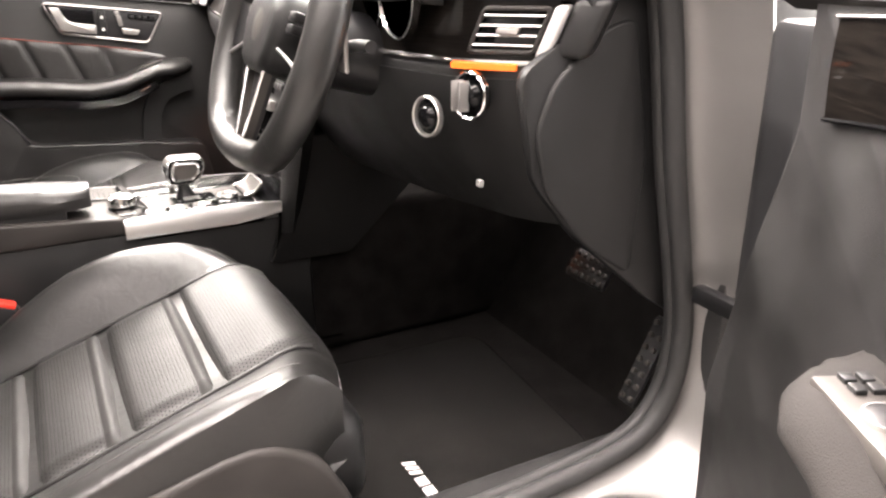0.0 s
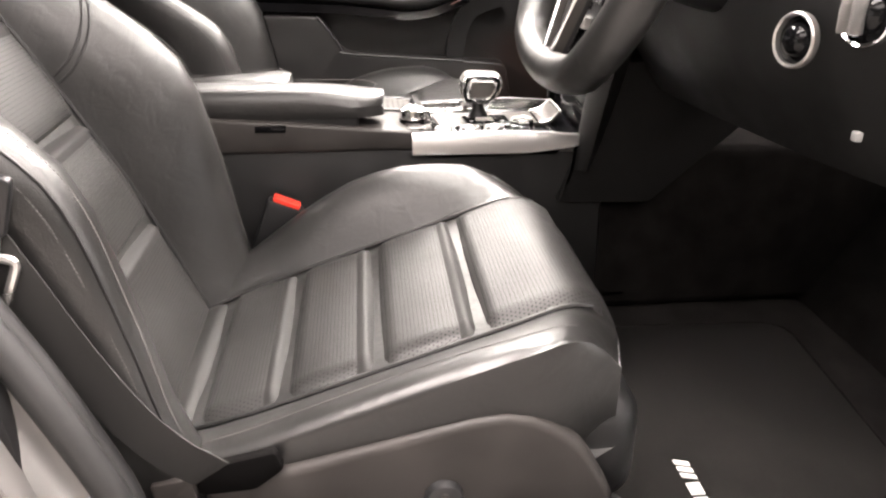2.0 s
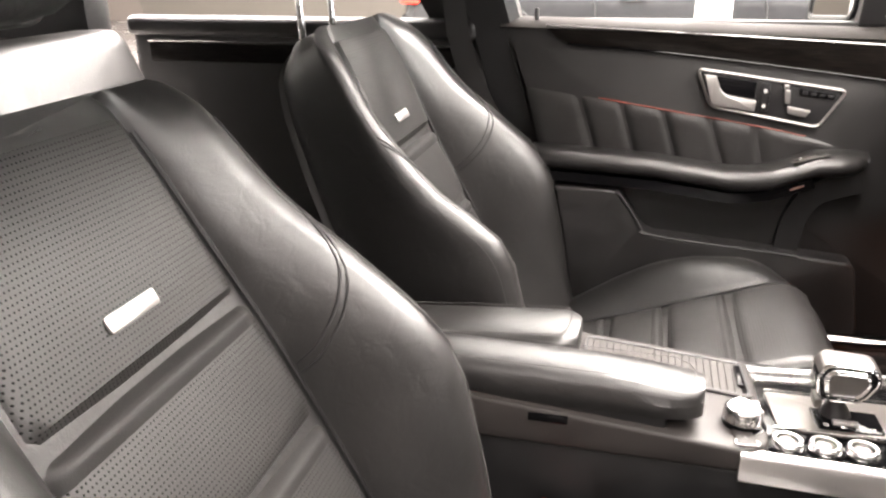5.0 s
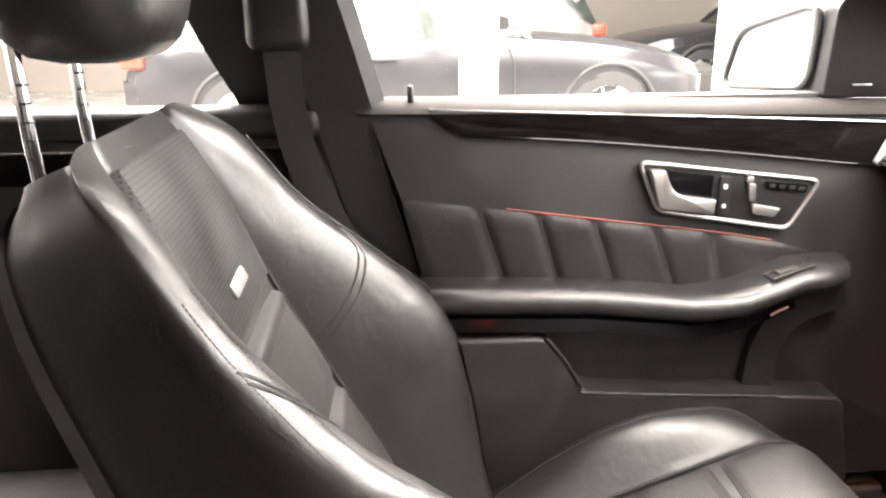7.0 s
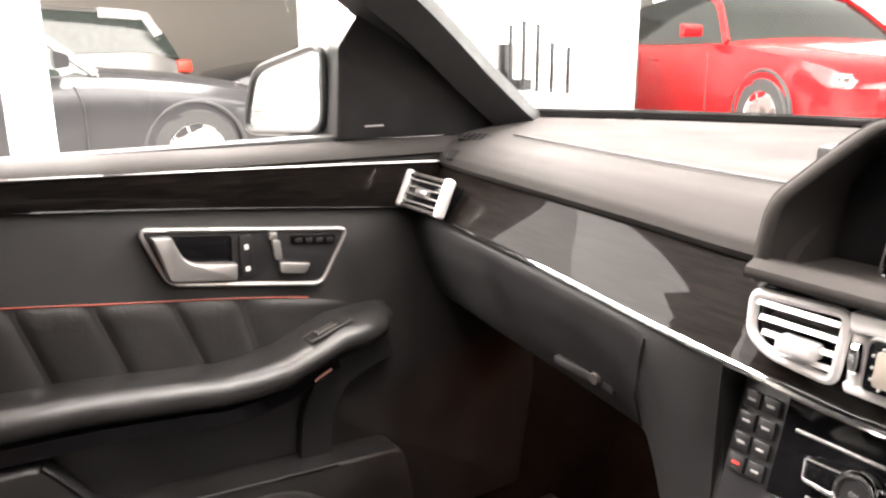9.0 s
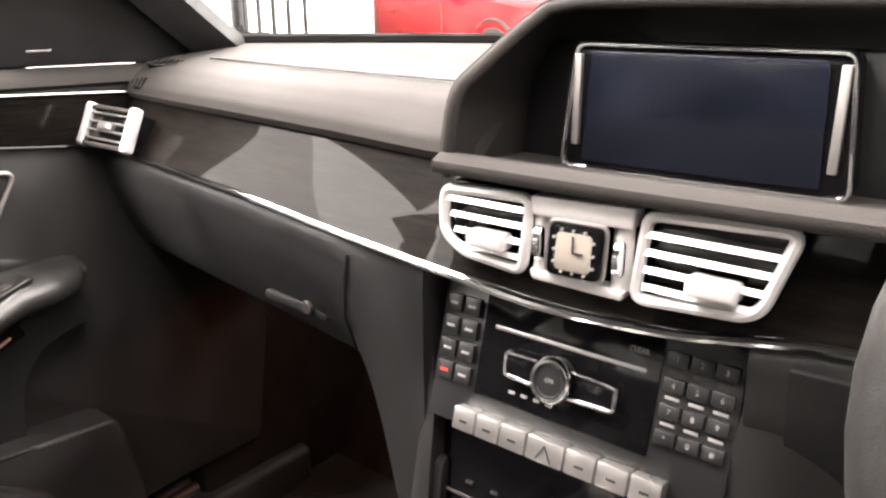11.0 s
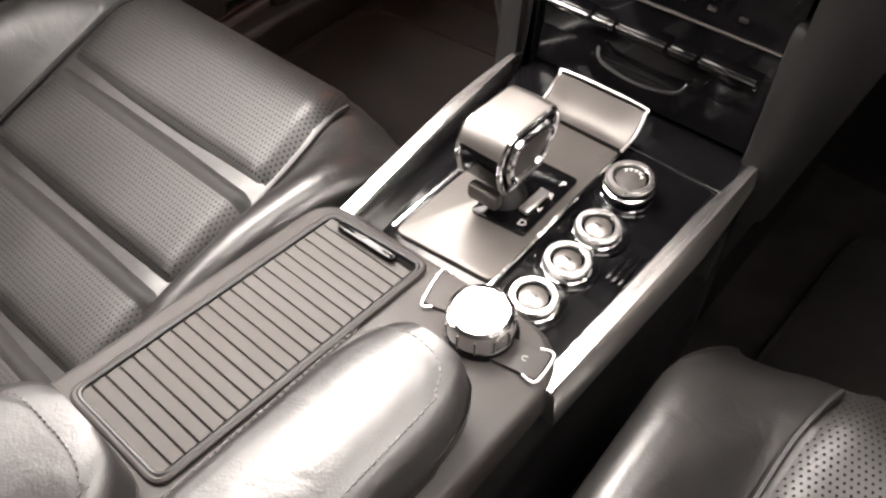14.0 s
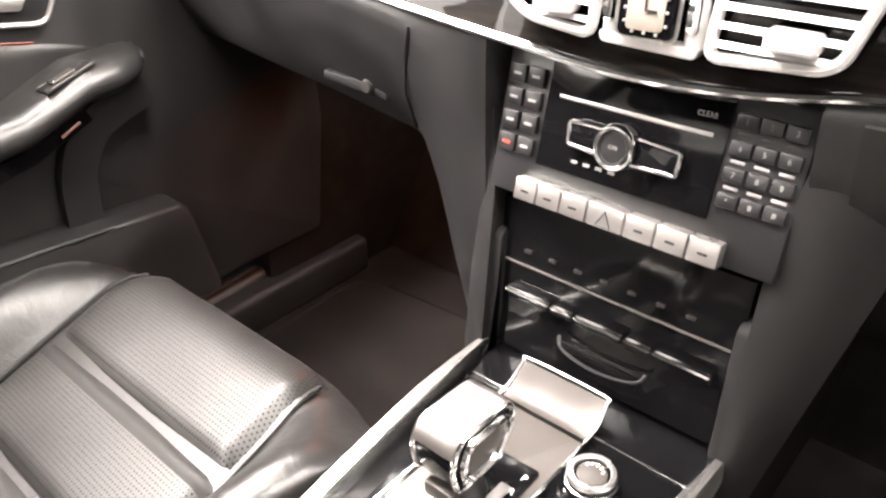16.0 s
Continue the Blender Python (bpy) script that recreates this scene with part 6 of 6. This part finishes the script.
# ---- rear of the cabin ----
RB = thing("rear_bench", (0, -1.1, 0.3), "black leather rear bench behind the front seats", "rear seat")
part("bench_cushion", box(-0.66, 0.66, -1.25, -0.78, 0.33, 0.56, 0.06, 5), LEATHER, RB)
part("bench_back", prism(rounded([(-1.22, 0.50), (-1.10, 0.52), (-1.32, 1.02), (-1.44, 1.02)], 0.04), "yz", -0.66, 0.66, 0.03, 4), LEATHER, RB)
for x in (-0.36, 0.36):
    part("rear_headrest", box(x - 0.13, x + 0.13, -1.46, -1.36, 1.04, 1.18, 0.04, 4), LEATHER, RB)
for sx in (-1, 1):
    rd = thing("rear_door", (sx * 0.78, -0.9, 0.4), "closed rear door with dark lining and wood trim", "car door", "rear doors")
    part("lining", box(min(sx * 0.72, sx * 0.86), max(sx * 0.72, sx * 0.86), -1.35, -0.47, 0.35, 1.02, 0.02), SOFT, rd)
    part("sill_pad", box(min(sx * 0.70, sx * 0.75), max(sx * 0.70, sx * 0.75), -1.35, -0.50, 1.0, 1.045, 0.015, 3), SOFT, rd)
    part("wood_trim", box(min(sx * 0.712, sx * 0.73), max(sx * 0.712, sx * 0.73), -1.3, -0.55, 0.94, 0.985, 0.006), WOOD, rd)
    part("trim_line", tube([(sx * 0.711, -1.3, 0.988), (sx * 0.711, -0.55, 0.988)], 0.002, 6), CHROME, rd)
    part("handle", prism(rounded([(-0.80, 0.90), (-0.64, 0.915), (-0.66, 0.86), (-0.78, 0.85)], 0.01), "yz", min(sx * 0.70, sx * 0.725), max(sx * 0.70, sx * 0.725), 0.003), SATIN, rd)
    gp = part("window_pane", sheet(lambda u, v: (sx * (0.785 - 0.165 * v ** 1.2), lerp(-1.35, -0.52, u), lerp(1.03, 1.385, v)), 4, 6, 0.003), GLASS, rd)
    gp.visible_shadow = False
part("rear_shelf", box(-0.65, 0.65, -1.9, -1.42, 0.98, 1.0, 0.005), CARPET, SH)
part("rear_pillar", box(-0.70, -0.60, -1.75, -1.37, 0.98, 1.38, 0.03), SOFT, SH)
part("rear_pillar", box(0.60, 0.70, -1.75, -1.37, 0.98, 1.38, 0.03), SOFT, SH)
rw = part("rear_window", sheet(lambda u, v: (lerp(-0.6, 0.6, u), lerp(-1.9, -1.4, v), lerp(1.0, 1.38, v)), 4, 4, 0.004), GLASS, SH)
rw.visible_shadow = False

# ---- seat belts, mats, pedals ----
def belt(sx):
    b = thing("seat_belt", (sx * 0.70, -0.42, 0.4), "black webbing seat belt with buckle on the centre pillar", "seat belt", "seat belts")

    def strap(pts, w):
        path = spline(pts, 5)
        return sweep(path, [(-w / 2, -0.0008), (w / 2, -0.0008), (w / 2, 0.0008), (-w / 2, 0.0008)], up=(-sx, 0.08, 0.03))
    part("webbing", strap([(sx * 0.66, -0.545, 1.16), (sx * 0.70, -0.535, 1.0), (sx * 0.722, -0.485, 0.86), (sx * 0.731, -0.402, 0.735), (sx * 0.731, -0.344, 0.606), (sx * 0.731, -0.306, 0.534), (sx * 0.729, -0.274, 0.490), (sx * 0.722, -0.250, 0.463), (sx * 0.717, -0.241, 0.452)], 0.047), BELT, b)
    part("guide", box(sx * 0.655 - 0.018, sx * 0.655 + 0.018, -0.585, -0.505, 1.12, 1.21, 0.017, 4), HARD, b, "upper belt guide")
    part("tongue_ring", tube([(sx * 0.738, a, q) for a, q in rounded([(-0.400, 0.712), (-0.366, 0.703), (-0.392, 0.645), (-0.428, 0.655)], 0.008)], 0.0042, 8, True, up=(1, 0, 0)), ALU, b, "bright metal loop of the belt tongue")
    part("tongue", prism(rounded([(-0.36, 0.775), (-0.395, 0.780), (-0.435, 0.655), (-0.40, 0.645)], 0.006), "yz", sx * 0.735 - 0.0015, sx * 0.735 + 0.0015, 0.0005), SATIN, b, "metal belt tongue")
    part("tongue_grip", prism(rounded([(-0.355, 0.775), (-0.40, 0.785), (-0.415, 0.735), (-0.372, 0.722)], 0.008), "yz", sx * 0.735 - 0.006, sx * 0.735 + 0.006, 0.003), HARD, b)
    part("anchor_slot", prism(rounded([(-0.262, 0.452), (-0.178, 0.470), (-0.170, 0.448), (-0.200, 0.424), (-0.258, 0.420)], 0.006), "yz", min(sx * 0.700, sx * 0.7135), max(sx * 0.700, sx * 0.7135), 0.003), SLOT_BLACK, b, "black slot of the belt anchor")
    part("anchor_clip", prism(rounded([(-0.305, 0.440), (-0.262, 0.446), (-0.258, 0.412), (-0.300, 0.406)], 0.006), "yz", min(sx * 0.700, sx * 0.7175), max(sx * 0.700, sx * 0.7175), 0.003), GREY, b, "grey clip of the belt anchor")
    bx = sx * 0.16
    lean = Matrix.Translation((bx, -0.22, 0.50)) @ pose(0, 0, 0, -22, 0, 0) @ Matrix.Translation((-bx, 0.22, -0.50))
    bk = part("buckle", box(bx - 0.014, bx + 0.014, -0.248, -0.188, 0.44, 0.531, 0.006), HARD, b, "black buckle with red button", turn=lean)
    part("buckle_button", box(bx - 0.012, bx + 0.012, -0.241, -0.196, 0.527, 0.537, 0.003), RED, bk, "red release button", turn=lean)
    part("buckle_stalk", box(bx - 0.01, bx + 0.01, -0.24, -0.20, 0.36, 0.455, 0.004), HARD, bk, turn=lean)
    return b


belt(1)
belt(-1)
for sx in (1, -1):
    m = thing("floor_mat", (sx * 0.44, 0.4, 0.276), "black velour floor mat with piped edge", "floor mat", "floor mats")
    o = rounded([(sx * 0.18, 0.16), (sx * 0.66, 0.16), (sx * 0.68, 0.62), (sx * 0.2, 0.66)], 0.06)
    if sx < 0:
        o = o[::-1]
    part("mat_top", prism(o, "xy", 0.276, 0.284, 0.002), MATPILE, m)
    part("piping", tube([(a, c, 0.283) for a, c in o], 0.004, 6, True), CARPET, m)
    if sx > 0:
        for k in range(3):
            part("mark_bar", prism([(0.548 + 0.013 * k, 0.322), (0.556 + 0.013 * k, 0.322), (0.562 + 0.013 * k, 0.341), (0.554 + 0.013 * k, 0.341)], "xy", 0.284, 0.2854), LABEL, m, "plain pale woven mark")
        for k in range(3):
            part("mark_bar", box(0.594 + 0.027 * k, 0.616 + 0.027 * k, 0.322, 0.340, 0.284, 0.2854, 0.0003), LABEL, m)
        part("mat_stud", lathe([(0.0, 0.006), (0.014, 0.005), (0.016, 0.0)], (0.62, 0.215, 0.284), n=20), HARD, m)
for name, x, y, z, w, h, rx in (("brake_pedal", 0.540, 0.69, 0.545, 0.10, 0.05, -35), ("accelerator_pedal", 0.690, 0.69, 0.44, 0.036, 0.15, -28)):
    p = thing(name, (x, y, z), "aluminium pedal with black rubber studs", "pedal", "pedals")
    M4 = pose(x, y, z, 90 + rx, 0, 0)
    part("plate", box(-w / 2, w / 2, -h / 2, h / 2, -0.004, 0.004, 0.003), HARD, p, turn=M4)
    nx, ny = (6, 3) if w > h else (2, 7)
    for i in range(nx):
        for j in range(ny):
            part("stud", lathe([(0.0, 0.006), (0.0045, 0.0055), (0.005, 0.0)], (lerp(-w / 2, w / 2, (i + 0.5) / nx), lerp(-h / 2, h / 2, (j + 0.5) / ny), 0.004), n=10), SMOKE, p, turn=M4)
    part("pedal_arm", box(-0.01, 0.01, 0.0, 0.22, -0.03, -0.008, 0.004), HARD, p, turn=M4)


# pillar label beside the driver's opening
part("pillar_skin", prism(rounded([(-0.50, 0.40), (-0.345, 0.40), (-0.36, 0.50), (-0.43, 0.72), (-0.57, 0.72)], 0.01), "yz", 0.775, 0.834, 0.004), PAINT, SH, "silver painted centre pillar")
TAG = part("pillar_tag", box(0.8338, 0.8348, -0.44, -0.385, 0.50, 0.565, 0.0003), LABEL, SH, "white sticker with unreadable print")
for k in range(6):
    part("print_bar", box(0.8346, 0.8352, -0.434, -0.395 - 0.006 * (k % 3), 0.508 + 0.008 * k, 0.512 + 0.008 * k, 0.0001), HARD, TAG)

# ---- showroom ----
setting("ground", box(-14, 12, -12, 14, -0.1, 0.04, 0), FLOOR_TILE, "pale polished showroom floor", "floor")
setting("wall_west", box(-12.2, -12.0, -12, 14, 0, 4.2, 0), WALL_BEIGE, "plain beige showroom wall", "wall")
setting("wall_north", joined(box(-12, 12, 12.0, 12.2, 0, 0.35, 0), box(-12, 12, 12.0, 12.2, 3.5, 4.2, 0), *[box(-12 + 3.0 * k - 0.06, -12 + 3.0 * k + 0.06, 12.0, 12.2, 0.3, 3.6, 0) for k in range(9)]),
        WALL_WHITE, "white front wall framing tall shop windows", "wall")
for k in range(8):
    wn = setting("window_%d" % (k + 1), box(-12 + 3.0 * k + 0.06, -9 + 3.0 * k - 0.06, 12.09, 12.10, 0.35, 3.5, 0), GLASS, "tall clear shop window", "window")
    wn.visible_shadow = False
# glowing sheet behind the assumed windows, added to brighten the dash and leather
setting("backdrop", box(-14, 14, 13.4, 13.5, -0.1, 5, 0), glowing("daylight", (1.0, 0.955, 0.935), 1.3), "added glowing sheet for daylight outside the shop windows", "backdrop")
setting("wall_east", box(10.0, 10.2, -12, 14, 0, 4.2, 0), WALL_BEIGE, "plain beige showroom wall", "wall")
setting("wall_south", box(-12, 12, -10.2, -10.0, 0, 4.2, 0), WALL_WHITE, "white showroom wall", "wall")
setting("ceiling", box(-12, 12, -12, 12, 4.0, 4.1, 0), CEIL, "white showroom ceiling", "ceiling")
setting("pillar_1", box(-4.25, -4.05, 0.10, 0.30, 0.04, 4.0, 0.01), WALL_WHITE, "slim white showroom post", "post")
setting("pillar_2", box(-7.6, -7.2, 3.15, 6.2, 0.04, 4.0, 0.01), WALL_WHITE, "broad white showroom partition", "partition")
setting("pillar_3", box(-6.9, -4.36, 4.55, 4.75, 0.04, 4.0, 0.01), WALL_WHITE, "white showroom partition", "partition")
# housings for the assumed lamp rows, out of view
for lamp_x, watts, wide, lamp_y in LAMP_ROWS:
    la = thing("ceiling_lamp", (lamp_x, lamp_y, 3.92), "assumed wide lamp row under the ceiling, out of view", "ceiling lamp", "ceiling lamps")
    part("lamp_body", box(lamp_x - wide / 2 - 0.02, lamp_x + wide / 2 + 0.02, lamp_y - 5.25, lamp_y + 5.25, 3.93, 4.0, 0.01), SATIN, la)
    for y in (lamp_y - 5.29, lamp_y + 5.26):
        part("end_cap", box(lamp_x - wide / 2 - 0.02, lamp_x + wide / 2 + 0.02, y, y + 0.04, 3.88, 4.0, 0.004), SATIN, la)
DARK_GLASS = surface("dark_car_glass", (0.02, 0.025, 0.022), 0.08, coat=0.0, depth=0.0)


def parked_car(place, heading, paint, roof_paint, label, length=4.6, width=1.86, height=1.40, suv=0.0):
    """A parked car: local x forward, y to its left; lofted body, glazed cabin, wheels, lamps and mirrors."""
    c = thing("parked_car", place, label, "car", "parked cars")
    T = Matrix.Translation(place) @ pose(0, 0, 0, 0, 0, heading)
    L, W, H = length, width / 2, height
    top = curve1([-0.5, -0.485, -0.44, -0.36, -0.10, 0.14, 0.20, 0.40, 0.47, 0.495, 0.5], [0.60, 0.80, 0.93, 0.97, 0.94, 0.95, 0.94, 0.83, 0.74, 0.62, 0.5])
    wid = curve1([-0.5, -0.46, -0.38, 0.0, 0.3, 0.43, 0.48, 0.5], [0.72, 0.88, 0.98, 1.0, 0.99, 0.93, 0.82, 0.66])

    def ring(t):
        z, w = top(t) + suv * 0.18, W * wid(t)
        low = 0.20 + suv * 0.06 + (0.12 if abs(t) > 0.47 else 0)
        half = [(0.0, low), (w * 0.80, low), (w * 0.95, low + 0.06), (w * 0.985, 0.42), (w, 0.62 + suv * 0.1), (w * 0.985, z - 0.12), (w * 0.94, z - 0.035), (w * 0.82, z), (w * 0.4, z + 0.025), (0.0, z + 0.03)]
        pts = half + [(-a, b) for a, b in reversed(half[1:-1])]
        return [Vector((t * L, a, b)) for a, b in pts]
    ts = [-0.5, -0.49, -0.475, -0.45, -0.42, -0.38, -0.33, -0.28, -0.2, -0.1, 0.0, 0.1, 0.16, 0.22, 0.28, 0.33, 0.38, 0.42, 0.45, 0.475, 0.49, 0.5]
    part("body", loft([ring(t) for t in ts]), paint, c, turn=T)
    roofz = curve1([-0.42, -0.34, -0.2, -0.06, 0.04, 0.18], [0.0, 0.55, 0.92, 1.0, 0.95, 0.0]) if not suv else curve1([-0.46, -0.40, -0.2, -0.06, 0.04, 0.18], [0.0, 0.86, 0.97, 1.0, 0.95, 0.0])

    def cabin(t, k):
        base = top(t) + suv * 0.18 - 0.02
        z = base + (H - base) * roofz(t)
        w0 = W * 0.90
        f = max(0.0, min(1.0, (z - base) / 0.45))
        half = [(0.0, base - 0.02), (w0, base - 0.02), (w0 * (1 - 0.10 * f) + k, lerp(base, z, 0.5)), (w0 * (1 - 0.24 * f) + k, lerp(base, z, 0.93)), (w0 * 0.5, z + k), (0.0, z + k + 0.01)]
        pts = half + [(-a, b) for a, b in reversed(half[1:-1])]
        return [Vector((t * L, a, b)) for a, b in pts]
    cs = [-0.42, -0.38, -0.34, -0.28, -0.2, -0.12, -0.06, 0.0, 0.04, 0.08, 0.12, 0.16, 0.18]
    if suv:
        cs = [-0.46, -0.43] + cs[1:]
    part("cabin_glass", loft([cabin(t, 0.0) for t in cs]), DARK_GLASS, c, "dark glazing", turn=T)
    mid = [t for t in cs if -0.34 <= t <= 0.04]

    def roof_fn(u, v):
        k = v * (len(mid) - 1)
        i = min(int(k), len(mid) - 2)
        t = lerp(mid[i], mid[i + 1], k - i)
        base = top(t) + suv * 0.18 - 0.02
        z = base + (H - base) * roofz(t)
        a = lerp(-1, 1, u)
        f = max(0.0, min(1.0, (z - base) / 0.45))
        w = W * 0.90 * (1 - 0.235 * f)
        return t * L, a * w, z + 0.012 + 0.012 * (1 - a * a) - (0.03 if abs(a) > 0.98 else 0)
    part("roof", sheet(roof_fn, 12, 10, -0.01), roof_paint, c, turn=T)
    for sy in (-1, 1):
        def pil(t0, t1, w):
            pts = []
            for k in range(7):
                t = lerp(t0, t1, k / 6)
                r = cabin(t, 0.008)
                p = r[2] if k < 1 else r[3]
                pts.append(Vector((p.x, sy * p.y, p.z)))
            return sweep(pts, [(-w, -0.012), (-w, 0.012), (w, 0.012), (w, -0.012)], up=(0, sy, 0.4))
        part("screen_pillar", pil(0.175, 0.03, 0.03), paint, c, turn=T)
        part("rear_pillar", pil(-0.415, -0.28, 0.06), paint, c, turn=T)
        part("mirror", loft([[Vector((0.12 * L + dx, sy * (W + 0.02 + 0.17 * k), top(0.1) + suv * 0.18 + 0.03 + dz)) for dx, dz in rounded([(-0.04, -0.0), (0.05, 0.01), (0.05, 0.09), (-0.04, 0.12)], 0.02, 3)] for k in (0, 0.5, 1.0)]), paint, c, turn=T)
        part("door_line", tube([(0.15 * L, sy * (W + 0.001), 0.34), (0.15 * L, sy * (W + 0.001), 0.72), (0.14 * L, sy * W * 0.985, 0.86)], 0.006, 5, up=(1, 0, 0)), RUBBER, c, turn=T)
        part("door_line", tube([(-0.13 * L, sy * (W + 0.001), 0.34), (-0.13 * L, sy * (W + 0.001), 0.72), (-0.14 * L, sy * W * 0.985, 0.86)], 0.006, 5, up=(1, 0, 0)), RUBBER, c, turn=T)
        part("door_handle", box(-0.09 * L, -0.045 * L, sy * W - 0.012, sy * W + 0.022, 0.76 + suv * 0.15, 0.785 + suv * 0.15, 0.008), paint, c, turn=T)
        part("headlamp", box(0.425 * L, 0.472 * L, min(sy * W * 0.52, sy * W * 0.86), max(sy * W * 0.52, sy * W * 0.86), 0.62 + suv * 0.15, 0.72 + suv * 0.16, 0.03, 3), CHROME, c, "clear headlamp", turn=T)
        part("tail_lamp", box(-0.492 * L, -0.455 * L, min(sy * W * 0.5, sy * W * 0.9), max(sy * W * 0.5, sy * W * 0.9), 0.72 + suv * 0.15, 0.86 + suv * 0.15, 0.02, 3), RED, c, "red tail lamp", turn=T)
        for t in (0.315, -0.30):
            r = 0.335 + suv * 0.03
            w = part("wheel", lathe([(0.20, -0.11), (r - 0.02, -0.11), (r, -0.08), (r, 0.08), (r - 0.02, 0.11), (0.22, 0.11), (0.215, 0.09)], (t * L, sy * (W - 0.12), r + 0.01), (0, sy, 0), 32), TYRE, c, "black tyre on alloy wheel", turn=T)
            part("rim", lathe([(0.225, 0.10), (0.215, 0.107), (0.20, 0.06), (0.06, 0.05), (0.05, 0.08), (0.0, 0.08)], (t * L, sy * (W - 0.12), r + 0.01), (0, sy, 0), 28), ALU, w, turn=T)
            for k in range(10):
                a = 2 * math.pi * k / 10
                p0 = Vector((t * L + 0.05 * math.cos(a), sy * (W - 0.045), r + 0.01 + 0.05 * math.sin(a)))
                p1 = Vector((t * L + 0.21 * math.cos(a), sy * (W - 0.025), r + 0.01 + 0.21 * math.sin(a)))
                part("spoke", tube([p0, p1], 0.014, 6, up=(0, 1, 0)), ALU, w, turn=T)
            part("wheel_arch", tube([(t * L + (r + 0.045) * math.cos(a), sy * (W * 0.975), r + 0.01 + (r + 0.045) * math.sin(a)) for a in [math.pi * k / 16 for k in range(17)]], 0.018, 8, up=(0, 1, 0)), TYRE, c, turn=T)
    part("grille", box(0.488 * L, 0.503 * L, -W * 0.45, W * 0.45, 0.48 + suv * 0.15, 0.64 + suv * 0.15, 0.02), PIANO, c, turn=T)
    part("bumper_slot", box(0.485 * L, 0.502 * L, -W * 0.6, W * 0.6, 0.27, 0.38, 0.02), RUBBER, c, turn=T)
    return c


GREY_PAINT = surface("grey_metallic_paint", (0.022, 0.022, 0.0235), 0.2, metal=0.1, coat=0.1, spec=0.4, grain=2500, depth=0.00003, vary=0.05)
BLACK_PAINT = surface("black_paint", (0.012, 0.012, 0.013), 0.12, coat=0.0, depth=0.0)
RED_PAINT = surface("red_paint", (0.42, 0.006, 0.008), 0.13, coat=0.0, spec=0.4, grain=2500, depth=0.00003, vary=0.06)
WHITE_PAINT = surface("white_paint", (0.6, 0.6, 0.6), 0.15, coat=0.0, depth=0.0, vary=0.03)
parked_car((-6.55, 0.0, 0.04), 90, GREY_PAINT, GREY_PAINT, "dark grey metallic coupe parked beside a white post")
parked_car((-10.3, 0.3, 0.04), -90, PAINT, PAINT, "silver estate car parked near the wall", suv=0.6, height=1.55)
parked_car((-9.6, 5.0, 0.04), -90, BLACK_PAINT, BLACK_PAINT, "glossy black saloon parked near the wall", height=1.46)
parked_car((-4.60, 6.70, 0.24), -21, RED_PAINT, BLACK_PAINT, "bright red coupe with a black roof", length=4.75, width=1.92, height=1.40)
setting("platform", box(-7.15, 1.5, 4.80, 10.6, 0.04, 0.24, 0.01), FLOOR_TILE, "low display platform under the red coupe", "platform")
parked_car((-2.6, 9.6, 0.24), -18, WHITE_PAINT, WHITE_PAINT, "white crossover car with black roof rails", suv=1.0, height=1.62, width=1.9)
STAND = thing("display_stand", (-4.6, 4.25, 0.04), "white display stand with black upright rods", "display stand")
part("stand_base", box(-5.85, -4.20, 4.18, 4.50, 0.04, 0.76, 0.02), WHITE_PAINT, STAND, "white plinth")
part("stand_box", box(-5.65, -5.28, 4.22, 4.40, 0.76, 0.86, 0.01), BLACK_PAINT, STAND, "low black box")
part("stand_box", box(-5.62, -5.50, 4.25, 4.36, 0.86, 1.17, 0.01), BLACK_PAINT, STAND, "upright black box")
for x, h in ((-5.42, 1.335), (-5.233, 1.367), (-5.043, 1.335), (-4.855, 1.18), (-4.653, 1.143)):
    part("rod", box(x - 0.014, x + 0.014, 4.24, 4.27, 0.74, h, 0.004), BLACK_PAINT, STAND, "thin black rod")
